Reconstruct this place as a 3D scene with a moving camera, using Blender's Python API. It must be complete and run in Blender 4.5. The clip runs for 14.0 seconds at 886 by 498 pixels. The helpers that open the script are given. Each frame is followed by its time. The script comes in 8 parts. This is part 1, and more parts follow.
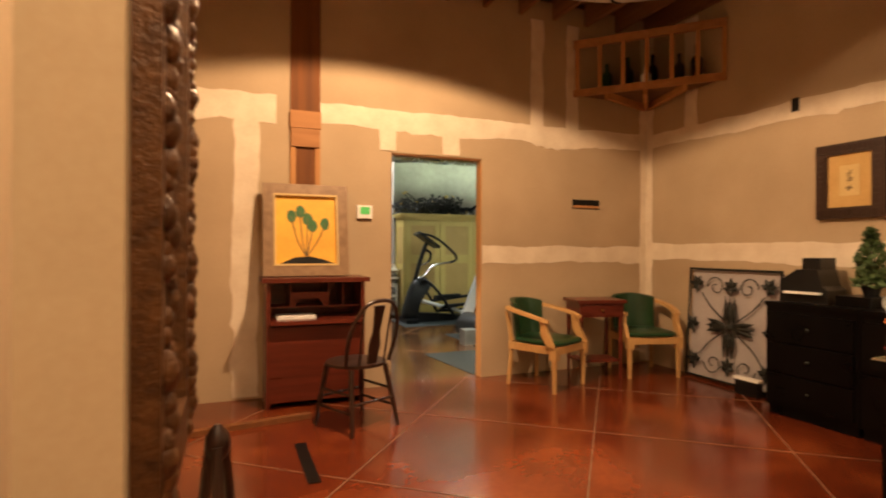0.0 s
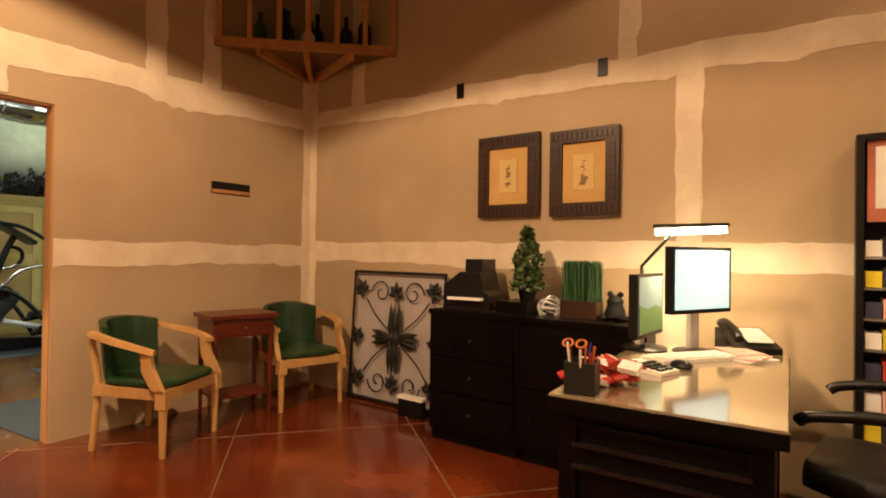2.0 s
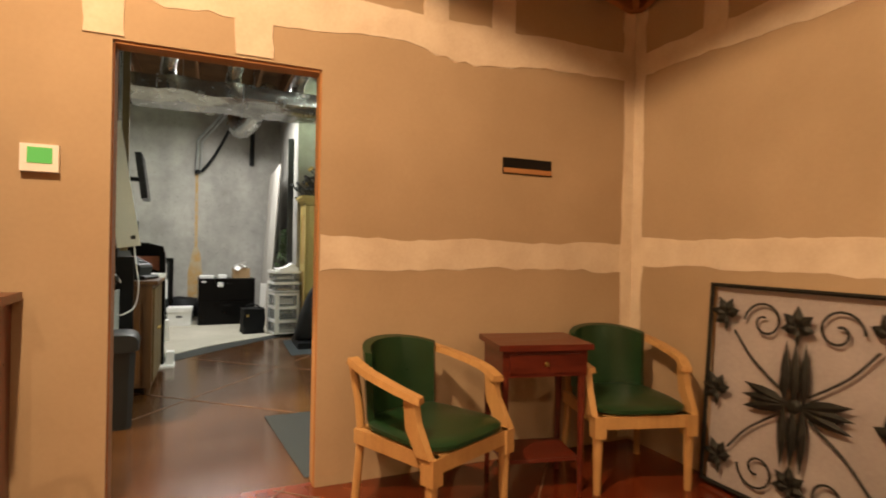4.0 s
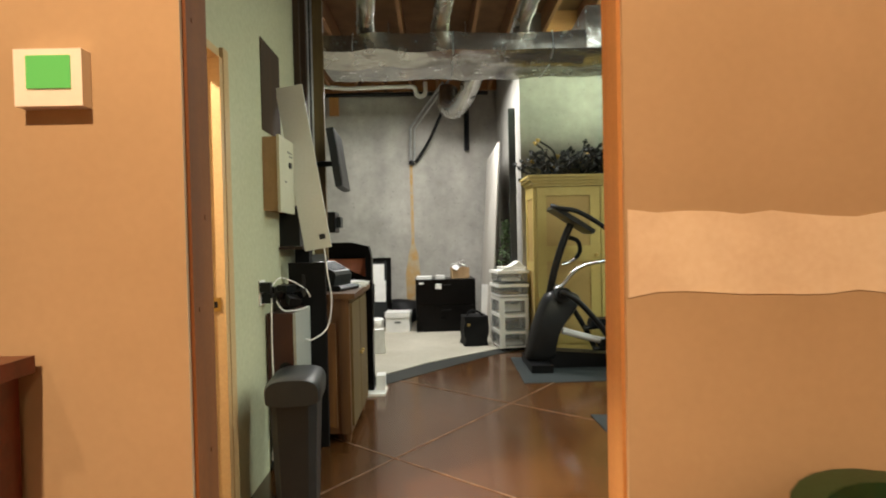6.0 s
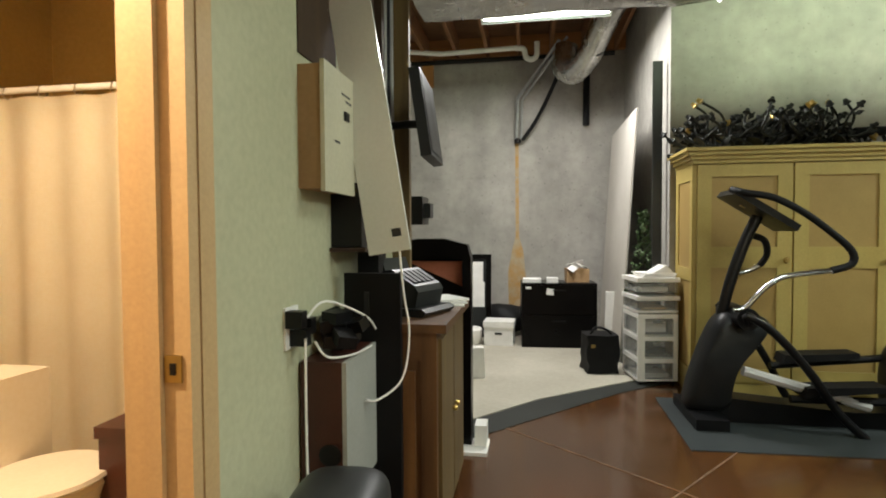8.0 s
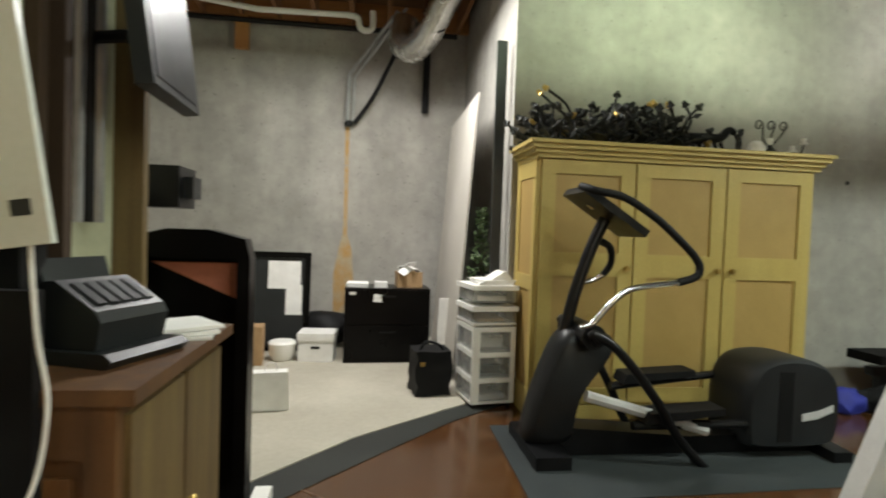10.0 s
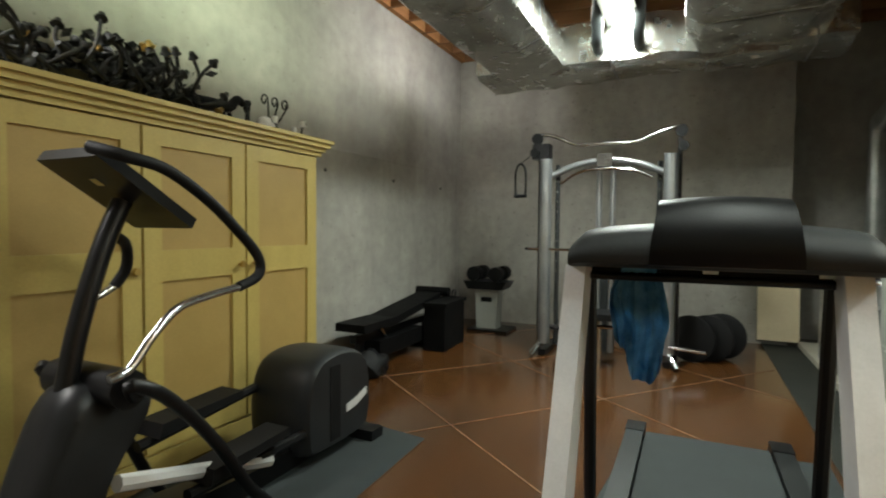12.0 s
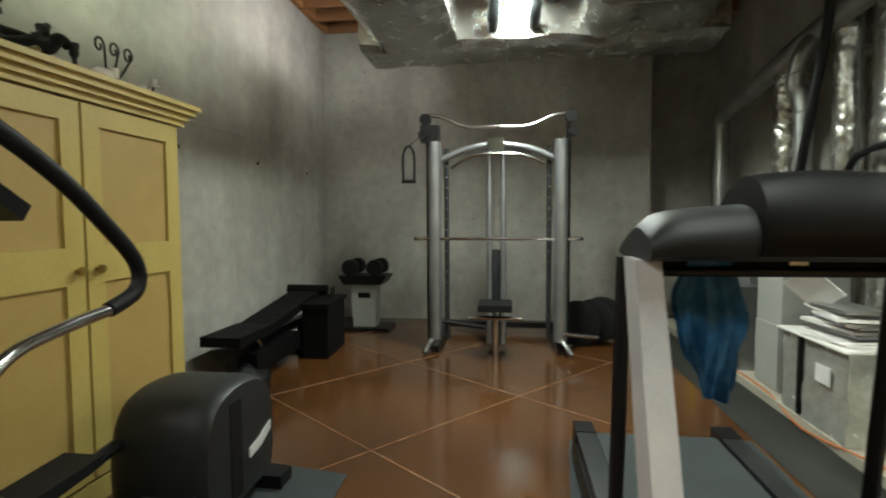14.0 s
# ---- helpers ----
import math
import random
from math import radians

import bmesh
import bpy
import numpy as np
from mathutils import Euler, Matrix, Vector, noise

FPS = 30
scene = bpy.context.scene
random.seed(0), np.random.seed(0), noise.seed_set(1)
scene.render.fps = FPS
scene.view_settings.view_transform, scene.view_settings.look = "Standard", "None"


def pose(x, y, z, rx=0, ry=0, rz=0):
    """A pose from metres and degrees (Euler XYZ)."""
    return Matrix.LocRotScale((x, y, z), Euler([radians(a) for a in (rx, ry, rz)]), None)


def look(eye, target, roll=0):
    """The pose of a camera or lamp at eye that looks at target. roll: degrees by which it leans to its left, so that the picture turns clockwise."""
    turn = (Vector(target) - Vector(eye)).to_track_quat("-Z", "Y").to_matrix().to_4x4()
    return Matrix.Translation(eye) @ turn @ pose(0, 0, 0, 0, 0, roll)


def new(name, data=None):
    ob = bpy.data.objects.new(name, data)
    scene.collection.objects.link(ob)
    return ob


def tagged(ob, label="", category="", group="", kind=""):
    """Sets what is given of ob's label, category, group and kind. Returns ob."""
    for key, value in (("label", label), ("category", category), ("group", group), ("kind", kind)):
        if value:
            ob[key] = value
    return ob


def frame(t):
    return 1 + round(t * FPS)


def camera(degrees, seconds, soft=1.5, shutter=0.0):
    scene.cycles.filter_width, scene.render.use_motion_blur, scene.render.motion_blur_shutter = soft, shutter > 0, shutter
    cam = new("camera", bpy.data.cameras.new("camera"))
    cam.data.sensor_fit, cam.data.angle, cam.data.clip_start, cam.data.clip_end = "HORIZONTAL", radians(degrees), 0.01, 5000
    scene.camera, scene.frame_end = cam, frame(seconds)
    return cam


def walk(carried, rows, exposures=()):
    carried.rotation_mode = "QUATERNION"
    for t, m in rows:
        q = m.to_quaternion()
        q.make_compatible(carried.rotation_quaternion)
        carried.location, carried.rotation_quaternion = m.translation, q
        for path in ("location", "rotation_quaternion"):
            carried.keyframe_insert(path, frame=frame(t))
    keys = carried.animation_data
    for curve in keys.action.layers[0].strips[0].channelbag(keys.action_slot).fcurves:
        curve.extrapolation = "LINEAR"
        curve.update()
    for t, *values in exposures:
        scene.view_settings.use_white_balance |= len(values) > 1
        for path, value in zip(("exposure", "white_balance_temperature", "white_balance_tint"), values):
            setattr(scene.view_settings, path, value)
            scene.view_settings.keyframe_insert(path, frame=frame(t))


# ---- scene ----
cam = camera(79.3, 14.0, soft=1.9, shutter=0.25)
PATH = [
    (0, (-4.35, -4.717, 1.25), (-3.605, -2.86, 1.251), 0.2),
    (0.5, (-4.205, -4.43, 1.24), (-3.0, -2.833, 1.238), 0.2),
    (1, (-3.897, -4.31, 1.217), (-2.44, -2.94, 1.235), 0.5),
    (1.5, (-3.60, -4.146, 1.242), (-2.009, -2.932, 1.260), 0.7),
    (2, (-3.326, -3.969, 1.229), (-1.708, -2.794, 1.246), 0.8),
    (2.5, (-3.1, -3.748, 1.246), (-1.547, -2.488, 1.253), 1.0),
    (3, (-2.975, -3.411, 1.224), (-1.538, -2.019, 1.25), 1.0),
    (3.5, (-2.689, -3.139, 1.28), (-1.581, -1.475, 1.264), 1.7),
    (4, (-2.55, -2.756, 1.236), (-1.758, -0.92, 1.233), 1.1),
    (6.5, (-2.448, -0.754, 1.241), (-2.624, 1.238, 1.202), -0.9),
    (7, (-2.522, -0.417, 1.292), (-2.86, 1.554, 1.233), -0.4),
    (9.5, (-2.668, 0.825, 1.248), (-2.781, 2.821, 1.178), 1.1),
    (10, (-2.496, 1.018, 1.257), (-2.232, 3.0, 1.194), 2.0),
    (10.3, (-2.433, 1.142, 1.263), (-1.893, 3.067, 1.21), 0.7),
    (10.5, (-2.486, 1.254, 1.253), (-1.732, 3.106, 1.22), 0.6),
    (11, (-2.544, 1.553, 1.267), (-1.304, 3.122, 1.216), 1.2),
    (11.5, (-2.496, 1.8, 1.274), (-0.933, 3.046, 1.208), 1.3),
    (12, (-2.479, 2.044, 1.28), (-0.666, 2.884, 1.199), 0.5),
    (12.5, (-2.416, 2.222, 1.277), (-0.47, 2.676, 1.185), 0.9),
    (13, (-2.271, 2.355, 1.264), (-0.282, 2.537, 1.17), 1.3),
    (13.2, (-2.217, 2.402, 1.262), (-0.223, 2.526, 1.168), 1.8),
    (13.5, (-2.17, 2.495, 1.268), (-0.173, 2.555, 1.165), 0.5),
    (14, (-2.13, 2.665, 1.27), (-0.15, 2.92, 1.152), -0.3),
]
walk(cam, [(t, look(eye, target, roll)) for t, eye, target, roll in PATH], [(0, 0), (4.2, 0), (6.4, 0.14), (6.6, 0.12), (7.0, -0.1), (7.2, -0.1), (9.3, 0), (14, 0)])

# ---- world and light ----
world = bpy.data.worlds.new("world")
scene.world = world
world.use_nodes = True
world.node_tree.nodes["Background"].inputs[0].default_value = (0.9, 0.75, 0.55, 1)
world.node_tree.nodes["Background"].inputs[1].default_value = 0.004

WARM = (1.0, 0.635, 0.355)
COOL = (0.90, 1.0, 0.91)


def spot(name, eye, target, watts, degrees=110, blend=0.25, color=WARM, radius=0.05):
    lamp = bpy.data.lights.new(name, "SPOT")
    lamp.energy, lamp.spot_size, lamp.spot_blend = watts, radians(degrees), blend
    lamp.color, lamp.shadow_soft_size = color, radius
    new(name, lamp).matrix_world = look(eye, target)


def area(name, eye, target, watts, w, h, color=COOL):
    lamp = bpy.data.lights.new(name, "AREA")
    lamp.energy, lamp.shape, lamp.size, lamp.size_y, lamp.color = watts, "RECTANGLE", w, h, color
    new(name, lamp).matrix_world = look(eye, target)


# recessed bulbs between the office joists, all out of view; last three are fill
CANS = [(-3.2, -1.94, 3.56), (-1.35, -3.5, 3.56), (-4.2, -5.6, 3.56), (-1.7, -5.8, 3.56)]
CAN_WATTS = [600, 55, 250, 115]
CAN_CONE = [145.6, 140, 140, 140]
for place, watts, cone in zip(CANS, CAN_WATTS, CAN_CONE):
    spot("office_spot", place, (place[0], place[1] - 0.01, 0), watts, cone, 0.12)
# shop lights above the gym ducts, with unseen ones added to brighten other parts
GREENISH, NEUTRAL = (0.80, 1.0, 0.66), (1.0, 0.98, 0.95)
# lamps at x 2.6, alcove, entry and low plant area are added, unseen
SHOP_AND_FILL = [(-0.35, 3.46, 3.40, 54, 5.0, 2.75, GREENISH), (2.6, 3.50, 3.40, 40, 5.0, 2.75, NEUTRAL), (2.25, 2.62, 3.10, 165, None, 0, COOL), (-2.5, 5.2, 3.30, 100, None, 0, NEUTRAL), (-1.1, 1.75, 3.30, 33, None, 0, COOL), (-0.75, 0.50, 2.38, 44, None, 0, (0.93, 1.0, 0.88))]
for x, y, z, watts, ty, tz, tint in SHOP_AND_FILL:
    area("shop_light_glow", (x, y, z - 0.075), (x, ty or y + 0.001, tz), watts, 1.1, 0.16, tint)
spot("bath_spot", (-4.2, 0.75, 2.6), (-4.2, 0.9, 0), 310, 150, 0.3, (1.0, 0.78, 0.53))

# ---- materials ----


def material(name, color, rough=0.6, metal=0.0, color2=None, scale=6.0, fine=60.0, bump=0.15, spec=0.5, mix=0.5, coat=0.0, grain=0.14):
    """A surface with stains at two scales and a fine relief."""
    m = bpy.data.materials.new(name)
    m.use_nodes = True
    nodes, links = m.node_tree.nodes, m.node_tree.links
    b = nodes["Principled BSDF"]
    if color2 is None:
        color2 = tuple(c * 0.72 for c in color)
    co = nodes.new("ShaderNodeNewGeometry")
    big, small = nodes.new("ShaderNodeTexNoise"), nodes.new("ShaderNodeTexNoise")
    big.inputs["Scale"].default_value, big.inputs["Detail"].default_value = scale, 6
    small.inputs["Scale"].default_value, small.inputs["Detail"].default_value = fine, 4
    links.new(co.outputs["Position"], big.inputs["Vector"])
    links.new(co.outputs["Position"], small.inputs["Vector"])
    ramp = nodes.new("ShaderNodeValToRGB")
    ramp.color_ramp.elements[0].position, ramp.color_ramp.elements[1].position = 0.5 - mix * 0.35, 0.5 + mix * 0.35
    ramp.color_ramp.elements[0].color, ramp.color_ramp.elements[1].color = (*color2, 1), (*color, 1)
    links.new(big.outputs["Fac"], ramp.inputs["Fac"])
    mul = nodes.new("ShaderNodeMix")
    mul.data_type, mul.blend_type = "RGBA", "OVERLAY"
    mul.inputs["Factor"].default_value = grain
    links.new(ramp.outputs["Color"], mul.inputs["A"])
    links.new(small.outputs["Fac"], mul.inputs["B"])
    links.new(mul.outputs["Result"], b.inputs["Base Color"])
    rr = nodes.new("ShaderNodeMapRange")
    rr.inputs["To Min"].default_value, rr.inputs["To Max"].default_value = max(rough - 0.1, 0.02), min(rough + 0.1, 1)
    links.new(big.outputs["Fac"], rr.inputs["Value"])
    links.new(rr.outputs["Result"], b.inputs["Roughness"])
    b.inputs["Metallic"].default_value = metal
    b.inputs["Specular IOR Level"].default_value = spec
    b.inputs["Coat Weight"].default_value = coat
    b.inputs["Coat Roughness"].default_value = 0.12
    if bump > 0:
        bp = nodes.new("ShaderNodeBump")
        bp.inputs["Strength"].default_value, bp.inputs["Distance"].default_value = bump, 0.004
        links.new(small.outputs["Fac"], bp.inputs["Height"])
        links.new(bp.outputs["Normal"], b.inputs["Normal"])
    return m


def wood(name, light, dark, rough=0.5, along="z", scale=10.0, coat=0.0):
    """Stretched grain along one axis."""
    m = material(name, light, rough, 0, dark, scale, 90, 0.12, 0.4, 0.8, coat)
    nodes, links = m.node_tree.nodes, m.node_tree.links
    big = [n for n in nodes if n.type == "TEX_NOISE"][0]
    mp = nodes.new("ShaderNodeMapping")
    mp.inputs["Scale"].default_value = {"x": (0.08, 1, 1), "y": (1, 0.08, 1), "z": (1, 1, 0.08)}[along]
    co = [n for n in nodes if n.type == "NEW_GEOMETRY"][0]
    links.new(co.outputs["Position"], mp.inputs["Vector"])
    links.new(mp.outputs["Vector"], big.inputs["Vector"])
    big.inputs["Scale"].default_value = scale * 2.5
    return m


def glow(name, color, strength):
    m = bpy.data.materials.new(name)
    m.use_nodes = True
    b = m.node_tree.nodes["Principled BSDF"]
    b.inputs["Base Color"].default_value = (*color, 1)
    b.inputs["Emission Color"].default_value = (*color, 1)
    b.inputs["Emission Strength"].default_value = strength
    return m


def clear(name, tint=(0.9, 0.95, 0.93), rough=0.05, alpha=0.25):
    m = bpy.data.materials.new(name)
    m.use_nodes = True
    b = m.node_tree.nodes["Principled BSDF"]
    b.inputs["Base Color"].default_value = (*tint, 1)
    b.inputs["Roughness"].default_value, b.inputs["Alpha"].default_value = rough, alpha
    return m


DRYWALL = material("drywall_paper", (0.47, 0.36, 0.235), 0.85, 0, (0.40, 0.30, 0.19), 1.3, 45, 0.04, 0.2, 0.5, 0, 0.05)
COMPOUND = material("joint_compound", (0.74, 0.65, 0.51), 0.9, 0, (0.64, 0.54, 0.41), 5, 60, 0.12, 0.2)
SHEETROCK = material("grey_drywall_sheet", (0.56, 0.53, 0.48), 0.85, 0, (0.48, 0.45, 0.40), 1.5, 45, 0.05, 0.2)
GREENWALL = material("green_board", (0.50, 0.505, 0.345), 0.8, 0, (0.44, 0.445, 0.30), 1.0, 40, 0.06, 0.2)
PANELCREAM = material("cream_enamel", (0.60, 0.58, 0.44), 0.5, 0, (0.53, 0.51, 0.38), 3, 60, 0.05)
PLANKWHITE = material("glossy_white_board", (0.70, 0.72, 0.66), 0.22, 0, (0.63, 0.65, 0.59), 2, 70, 0.05)
WORNPINE = wood("worn_orange_pine", (0.30, 0.145, 0.05), (0.07, 0.028, 0.011), 0.55, "z", 5)
TANKGREY = material("grey_tank_enamel", (0.27, 0.285, 0.262), 0.36, 0, (0.235, 0.25, 0.228), 2, 90, 0.03)
CREAM = material("cream_paint", (0.72, 0.62, 0.42), 0.6, 0, (0.64, 0.54, 0.36), 2, 50, 0.06, 0.3)
BATH = material("bath_plaster", (0.42, 0.30, 0.13), 0.8, 0, (0.36, 0.26, 0.11), 2, 40, 0.08, 0.2)
STUD = wood("fir_stud", (0.52, 0.27, 0.10), (0.38, 0.17, 0.055), 0.75, "z", 6)
STUDX = wood("fir_beam", (0.46, 0.23, 0.09), (0.30, 0.13, 0.045), 0.75, "x", 6)
JOIST = wood("joist_wood", (0.30, 0.145, 0.06), (0.17, 0.075, 0.03), 0.8, "y", 6)
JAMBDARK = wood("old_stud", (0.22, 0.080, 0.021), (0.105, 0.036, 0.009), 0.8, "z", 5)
# stud wood with the shade at the wall's end put into its colour
SHADESTUD = wood("shadowed_stud", (0.07, 0.042, 0.022), (0.035, 0.02, 0.011), 0.85, "z", 5)
JAMBLIGHT = wood("pine_jamb", (0.56, 0.39, 0.20), (0.49, 0.33, 0.16), 0.55, "z", 5)
DECKING = material("subfloor", (0.22, 0.12, 0.06), 0.9, 0, (0.13, 0.07, 0.035), 3, 60, 0.2, 0.2)


def poured_concrete(name, light, dark):
    """Poured concrete: clouds, downward streaks, pinholes and a rough skin."""
    m = material(name, light, 0.88, 0, dark, 0.9, 9, 0.5, 0.2, 0.8, 0, 0.22)
    nodes, links = m.node_tree.nodes, m.node_tree.links
    b = nodes["Principled BSDF"]
    co = [n for n in nodes if n.type == "NEW_GEOMETRY"][0]
    over = [n for n in nodes if n.type == "MIX"][0]
    mp = nodes.new("ShaderNodeMapping")
    mp.inputs["Scale"].default_value = (2.6, 2.6, 0.35)
    links.new(co.outputs["Position"], mp.inputs["Vector"])
    last = over.outputs["Result"]
    for vec, scale, low, high, dim in ((mp.outputs["Vector"], 1.1, 0.38, 0.62, 0.87), (co.outputs["Position"], 2.3, 0.34, 0.56, 0.86), (co.outputs["Position"], 34, 0.27, 0.36, 0.5)):
        tex, rng, mul = nodes.new("ShaderNodeTexNoise"), nodes.new("ShaderNodeMapRange"), nodes.new("ShaderNodeMix")
        tex.inputs["Scale"].default_value, tex.inputs["Detail"].default_value = scale, 7
        links.new(vec, tex.inputs["Vector"])
        rng.inputs["From Min"].default_value, rng.inputs["From Max"].default_value = low, high
        rng.inputs["To Min"].default_value, rng.inputs["To Max"].default_value = dim, 1.0
        links.new(tex.outputs["Fac"], rng.inputs["Value"])
        mul.data_type, mul.blend_type = "RGBA", "MULTIPLY"
        mul.inputs["Factor"].default_value = 1.0
        links.new(last, mul.inputs["A"])
        links.new(rng.outputs["Result"], mul.inputs["B"])
        last = mul.outputs["Result"]
    links.new(last, b.inputs["Base Color"])
    return m


CONCRETE = poured_concrete("concrete_wall", (0.48, 0.46, 0.42), (0.30, 0.286, 0.255))
PALE = material("bare_slab", (0.47, 0.44, 0.36), 0.85, 0, (0.36, 0.33, 0.265), 1.6, 30, 0.2, 0.3, 0.7, 0, 0.12)
GREYSTRIP = material("grey_floor_band", (0.030, 0.032, 0.028), 0.65, 0, (0.019, 0.020, 0.017), 4, 40, 0.15, 0.3)
LINE = material("score_line", (0.24, 0.145, 0.078), 0.7, 0, (0.11, 0.055, 0.028), 8, 60, 0.05)
BLACKLAC = material("black_lacquer", (0.0035, 0.003, 0.003), 0.3, 0, (0.0022, 0.002, 0.002), 4, 80, 0.04, 0.14)
# lighter lacquer that paints the highlight on two desk rails
DESKGLINT = material("rubbed_black_lacquer", (0.010, 0.010, 0.011), 0.22, 0, (0.006, 0.006, 0.007), 9, 80, 0.04, 0.6)
BLACKPL = material("black_plastic", (0.006, 0.006, 0.0068), 0.38, 0, (0.004, 0.004, 0.0045), 6, 140, 0.06, 0.3)
BLACKRUB = material("black_rubber", (0.0075, 0.0075, 0.008), 0.6, 0, (0.0045, 0.0045, 0.005), 8, 160, 0.15, 0.2)
GREYPL = material("grey_plastic", (0.02, 0.0225, 0.0235), 0.4, 0, (0.014, 0.016, 0.0168), 5, 160, 0.08, 0.4)
SILVER = material("silver_paint", (0.66, 0.66, 0.66), 0.4, 0.15, (0.52, 0.53, 0.54), 5, 120, 0.03)
TOWER = material("brushed_silver_tube", (0.34, 0.35, 0.36), 0.32, 0.75, (0.27, 0.28, 0.29), 5, 120, 0.03)
SHELLBLACK = material("matt_black_shell", (0.0045, 0.0046, 0.0048), 0.42, 0, (0.0032, 0.0033, 0.0035), 6, 140, 0.1, 0.16)
GRAPHITE = material("graphite_shell", (0.013, 0.0136, 0.0145), 0.42, 0, (0.009, 0.0095, 0.0102), 6, 140, 0.1, 0.3)
PADVINYL = material("worn_black_vinyl", (0.0042, 0.0042, 0.0045), 0.62, 0, (0.003, 0.003, 0.0033), 8, 160, 0.12, 0.12)
SLATE = material("slate_shell", (0.018, 0.020, 0.022), 0.46, 0, (0.012, 0.0135, 0.015), 6, 140, 0.1, 0.35)
CHROME = material("chrome_tube", (0.72, 0.73, 0.74), 0.16, 1.0, (0.6, 0.61, 0.62), 8, 120, 0.02)
STEEL = material("galvanised_steel", (0.50, 0.51, 0.51), 0.38, 0.9, (0.36, 0.37, 0.37), 7, 60, 0.08)
FOIL = material("foil_wrap", (0.66, 0.65, 0.61), 0.25, 0.92, (0.40, 0.39, 0.36), 9, 26, 1.0, 0.5, 0.9, 0, 0.4)
WHITEPL = material("white_plastic", (0.90, 0.89, 0.85), 0.4, 0, (0.80, 0.79, 0.75), 5, 90, 0.03)
FILM = material("bright_wrapping_film", (0.72, 0.73, 0.68), 0.24, 0.55, (0.46, 0.47, 0.43), 11, 30, 0.9, 0.5, 0.9, 0, 0.3)
WHITEENAM = material("white_enamel", (0.40, 0.415, 0.385), 0.35, 0, (0.35, 0.365, 0.335), 2, 90, 0.03)
PAPER = material("white_paper", (0.80, 0.79, 0.76), 0.8, 0, (0.70, 0.69, 0.66), 9, 80, 0.05)
CARDBOARD = material("cardboard", (0.42, 0.27, 0.14), 0.85, 0, (0.34, 0.21, 0.10), 6, 60, 0.08)
GREENVINYL = material("green_vinyl", (0.012, 0.045, 0.016), 0.33, 0, (0.008, 0.032, 0.011), 7, 110, 0.1, 0.5)
OAK = wood("blond_oak", (0.55, 0.33, 0.13), (0.43, 0.24, 0.085), 0.42, "z", 12)
MAHOG = wood("red_mahogany", (0.14, 0.024, 0.011), (0.06, 0.010, 0.005), 0.32, "x", 9, 0.2)
DARKWOOD = wood("dark_walnut", (0.04, 0.016, 0.009), (0.018, 0.007, 0.0045), 0.4, "z", 10, 0.1)
CARVED = material("carved_gilt_wood", (0.17, 0.075, 0.022), 0.42, 0.2, (0.035, 0.014, 0.006), 26, 90, 0.9, 0.5, 0.9)
PINBOARD = material("grey_backing_board", (0.42, 0.385, 0.375), 0.8, 0, (0.36, 0.33, 0.32), 4, 60, 0.05)
IRON = material("wrought_iron", (0.014, 0.015, 0.014), 0.55, 0.5, (0.025, 0.027, 0.022), 22, 120, 0.4)
MATBOARD = material("ochre_mat", (0.56, 0.36, 0.13), 0.8, 0, (0.50, 0.31, 0.10), 7, 70, 0.06)
SEPIA = material("sepia_ink", (0.24, 0.16, 0.07), 0.8, 0, (0.15, 0.10, 0.045), 30, 90, 0.05)
PALEMAT = material("print_paper", (0.62, 0.46, 0.20), 0.8, 0, (0.57, 0.41, 0.17), 9, 80, 0.04)
YELLOWART = material("yellow_canvas", (0.80, 0.47, 0.05), 0.6, 0, (0.72, 0.36, 0.03), 4, 40, 0.2)
GREENART = material("green_paint", (0.05, 0.17, 0.045), 0.6, 0, (0.03, 0.11, 0.03), 20, 60, 0.2)
SAGE = material("sage_paint_frame", (0.27, 0.17, 0.09), 0.45, 0.1, (0.19, 0.11, 0.055), 18, 80, 0.5)
YELLOWPINE = wood("yellow_armoire_paint", (0.485, 0.375, 0.118), (0.415, 0.31, 0.09), 0.5, "z", 3)
PANELTAN = material("armoire_panel", (0.40, 0.27, 0.085), 0.6, 0, (0.355, 0.235, 0.07), 5, 150, 0.2)
FRUITWOOD = wood("old_pine_cabinet", (0.17, 0.085, 0.034), (0.05, 0.022, 0.010), 0.5, "z", 7)
OLIVE = wood("olive_crackle", (0.19, 0.135, 0.055), (0.085, 0.05, 0.02), 0.6, "z", 8)
LEAF = material("leaf_green", (0.07, 0.12, 0.035), 0.6, 0, (0.035, 0.065, 0.018), 30, 90, 0.2)
FERN = material("fern_green", (0.02, 0.09, 0.022), 0.6, 0, (0.012, 0.05, 0.012), 30, 90, 0.2)
RED = material("red_plastic", (0.50, 0.04, 0.03), 0.45)
ORANGE = material("orange_paint", (0.60, 0.17, 0.04), 0.6)
BLUE = material("blue_cloth", (0.02, 0.03, 0.30), 0.7)
TEAL = material("teal_towel", (0.15, 0.37, 0.58), 0.95, 0, (0.04, 0.14, 0.27), 14, 170, 0.8, 0.1)
YELLOW = material("yellow_tag", (0.75, 0.62, 0.03), 0.6)
CORAL = material("coral_card", (0.50, 0.17, 0.10), 0.8)
PINKPAPER = material("pink_paper", (0.75, 0.42, 0.35), 0.8)
NAVY = material("navy_card", (0.03, 0.035, 0.075), 0.7)
BATHFLOOR = material("beige_bath_floor", (0.50, 0.40, 0.26), 0.5, 0, (0.42, 0.33, 0.21), 3, 50, 0.05)
CURTAIN = material("shower_curtain", (0.84, 0.75, 0.56), 0.75, 0, (0.80, 0.70, 0.51), 2, 60, 0.1)
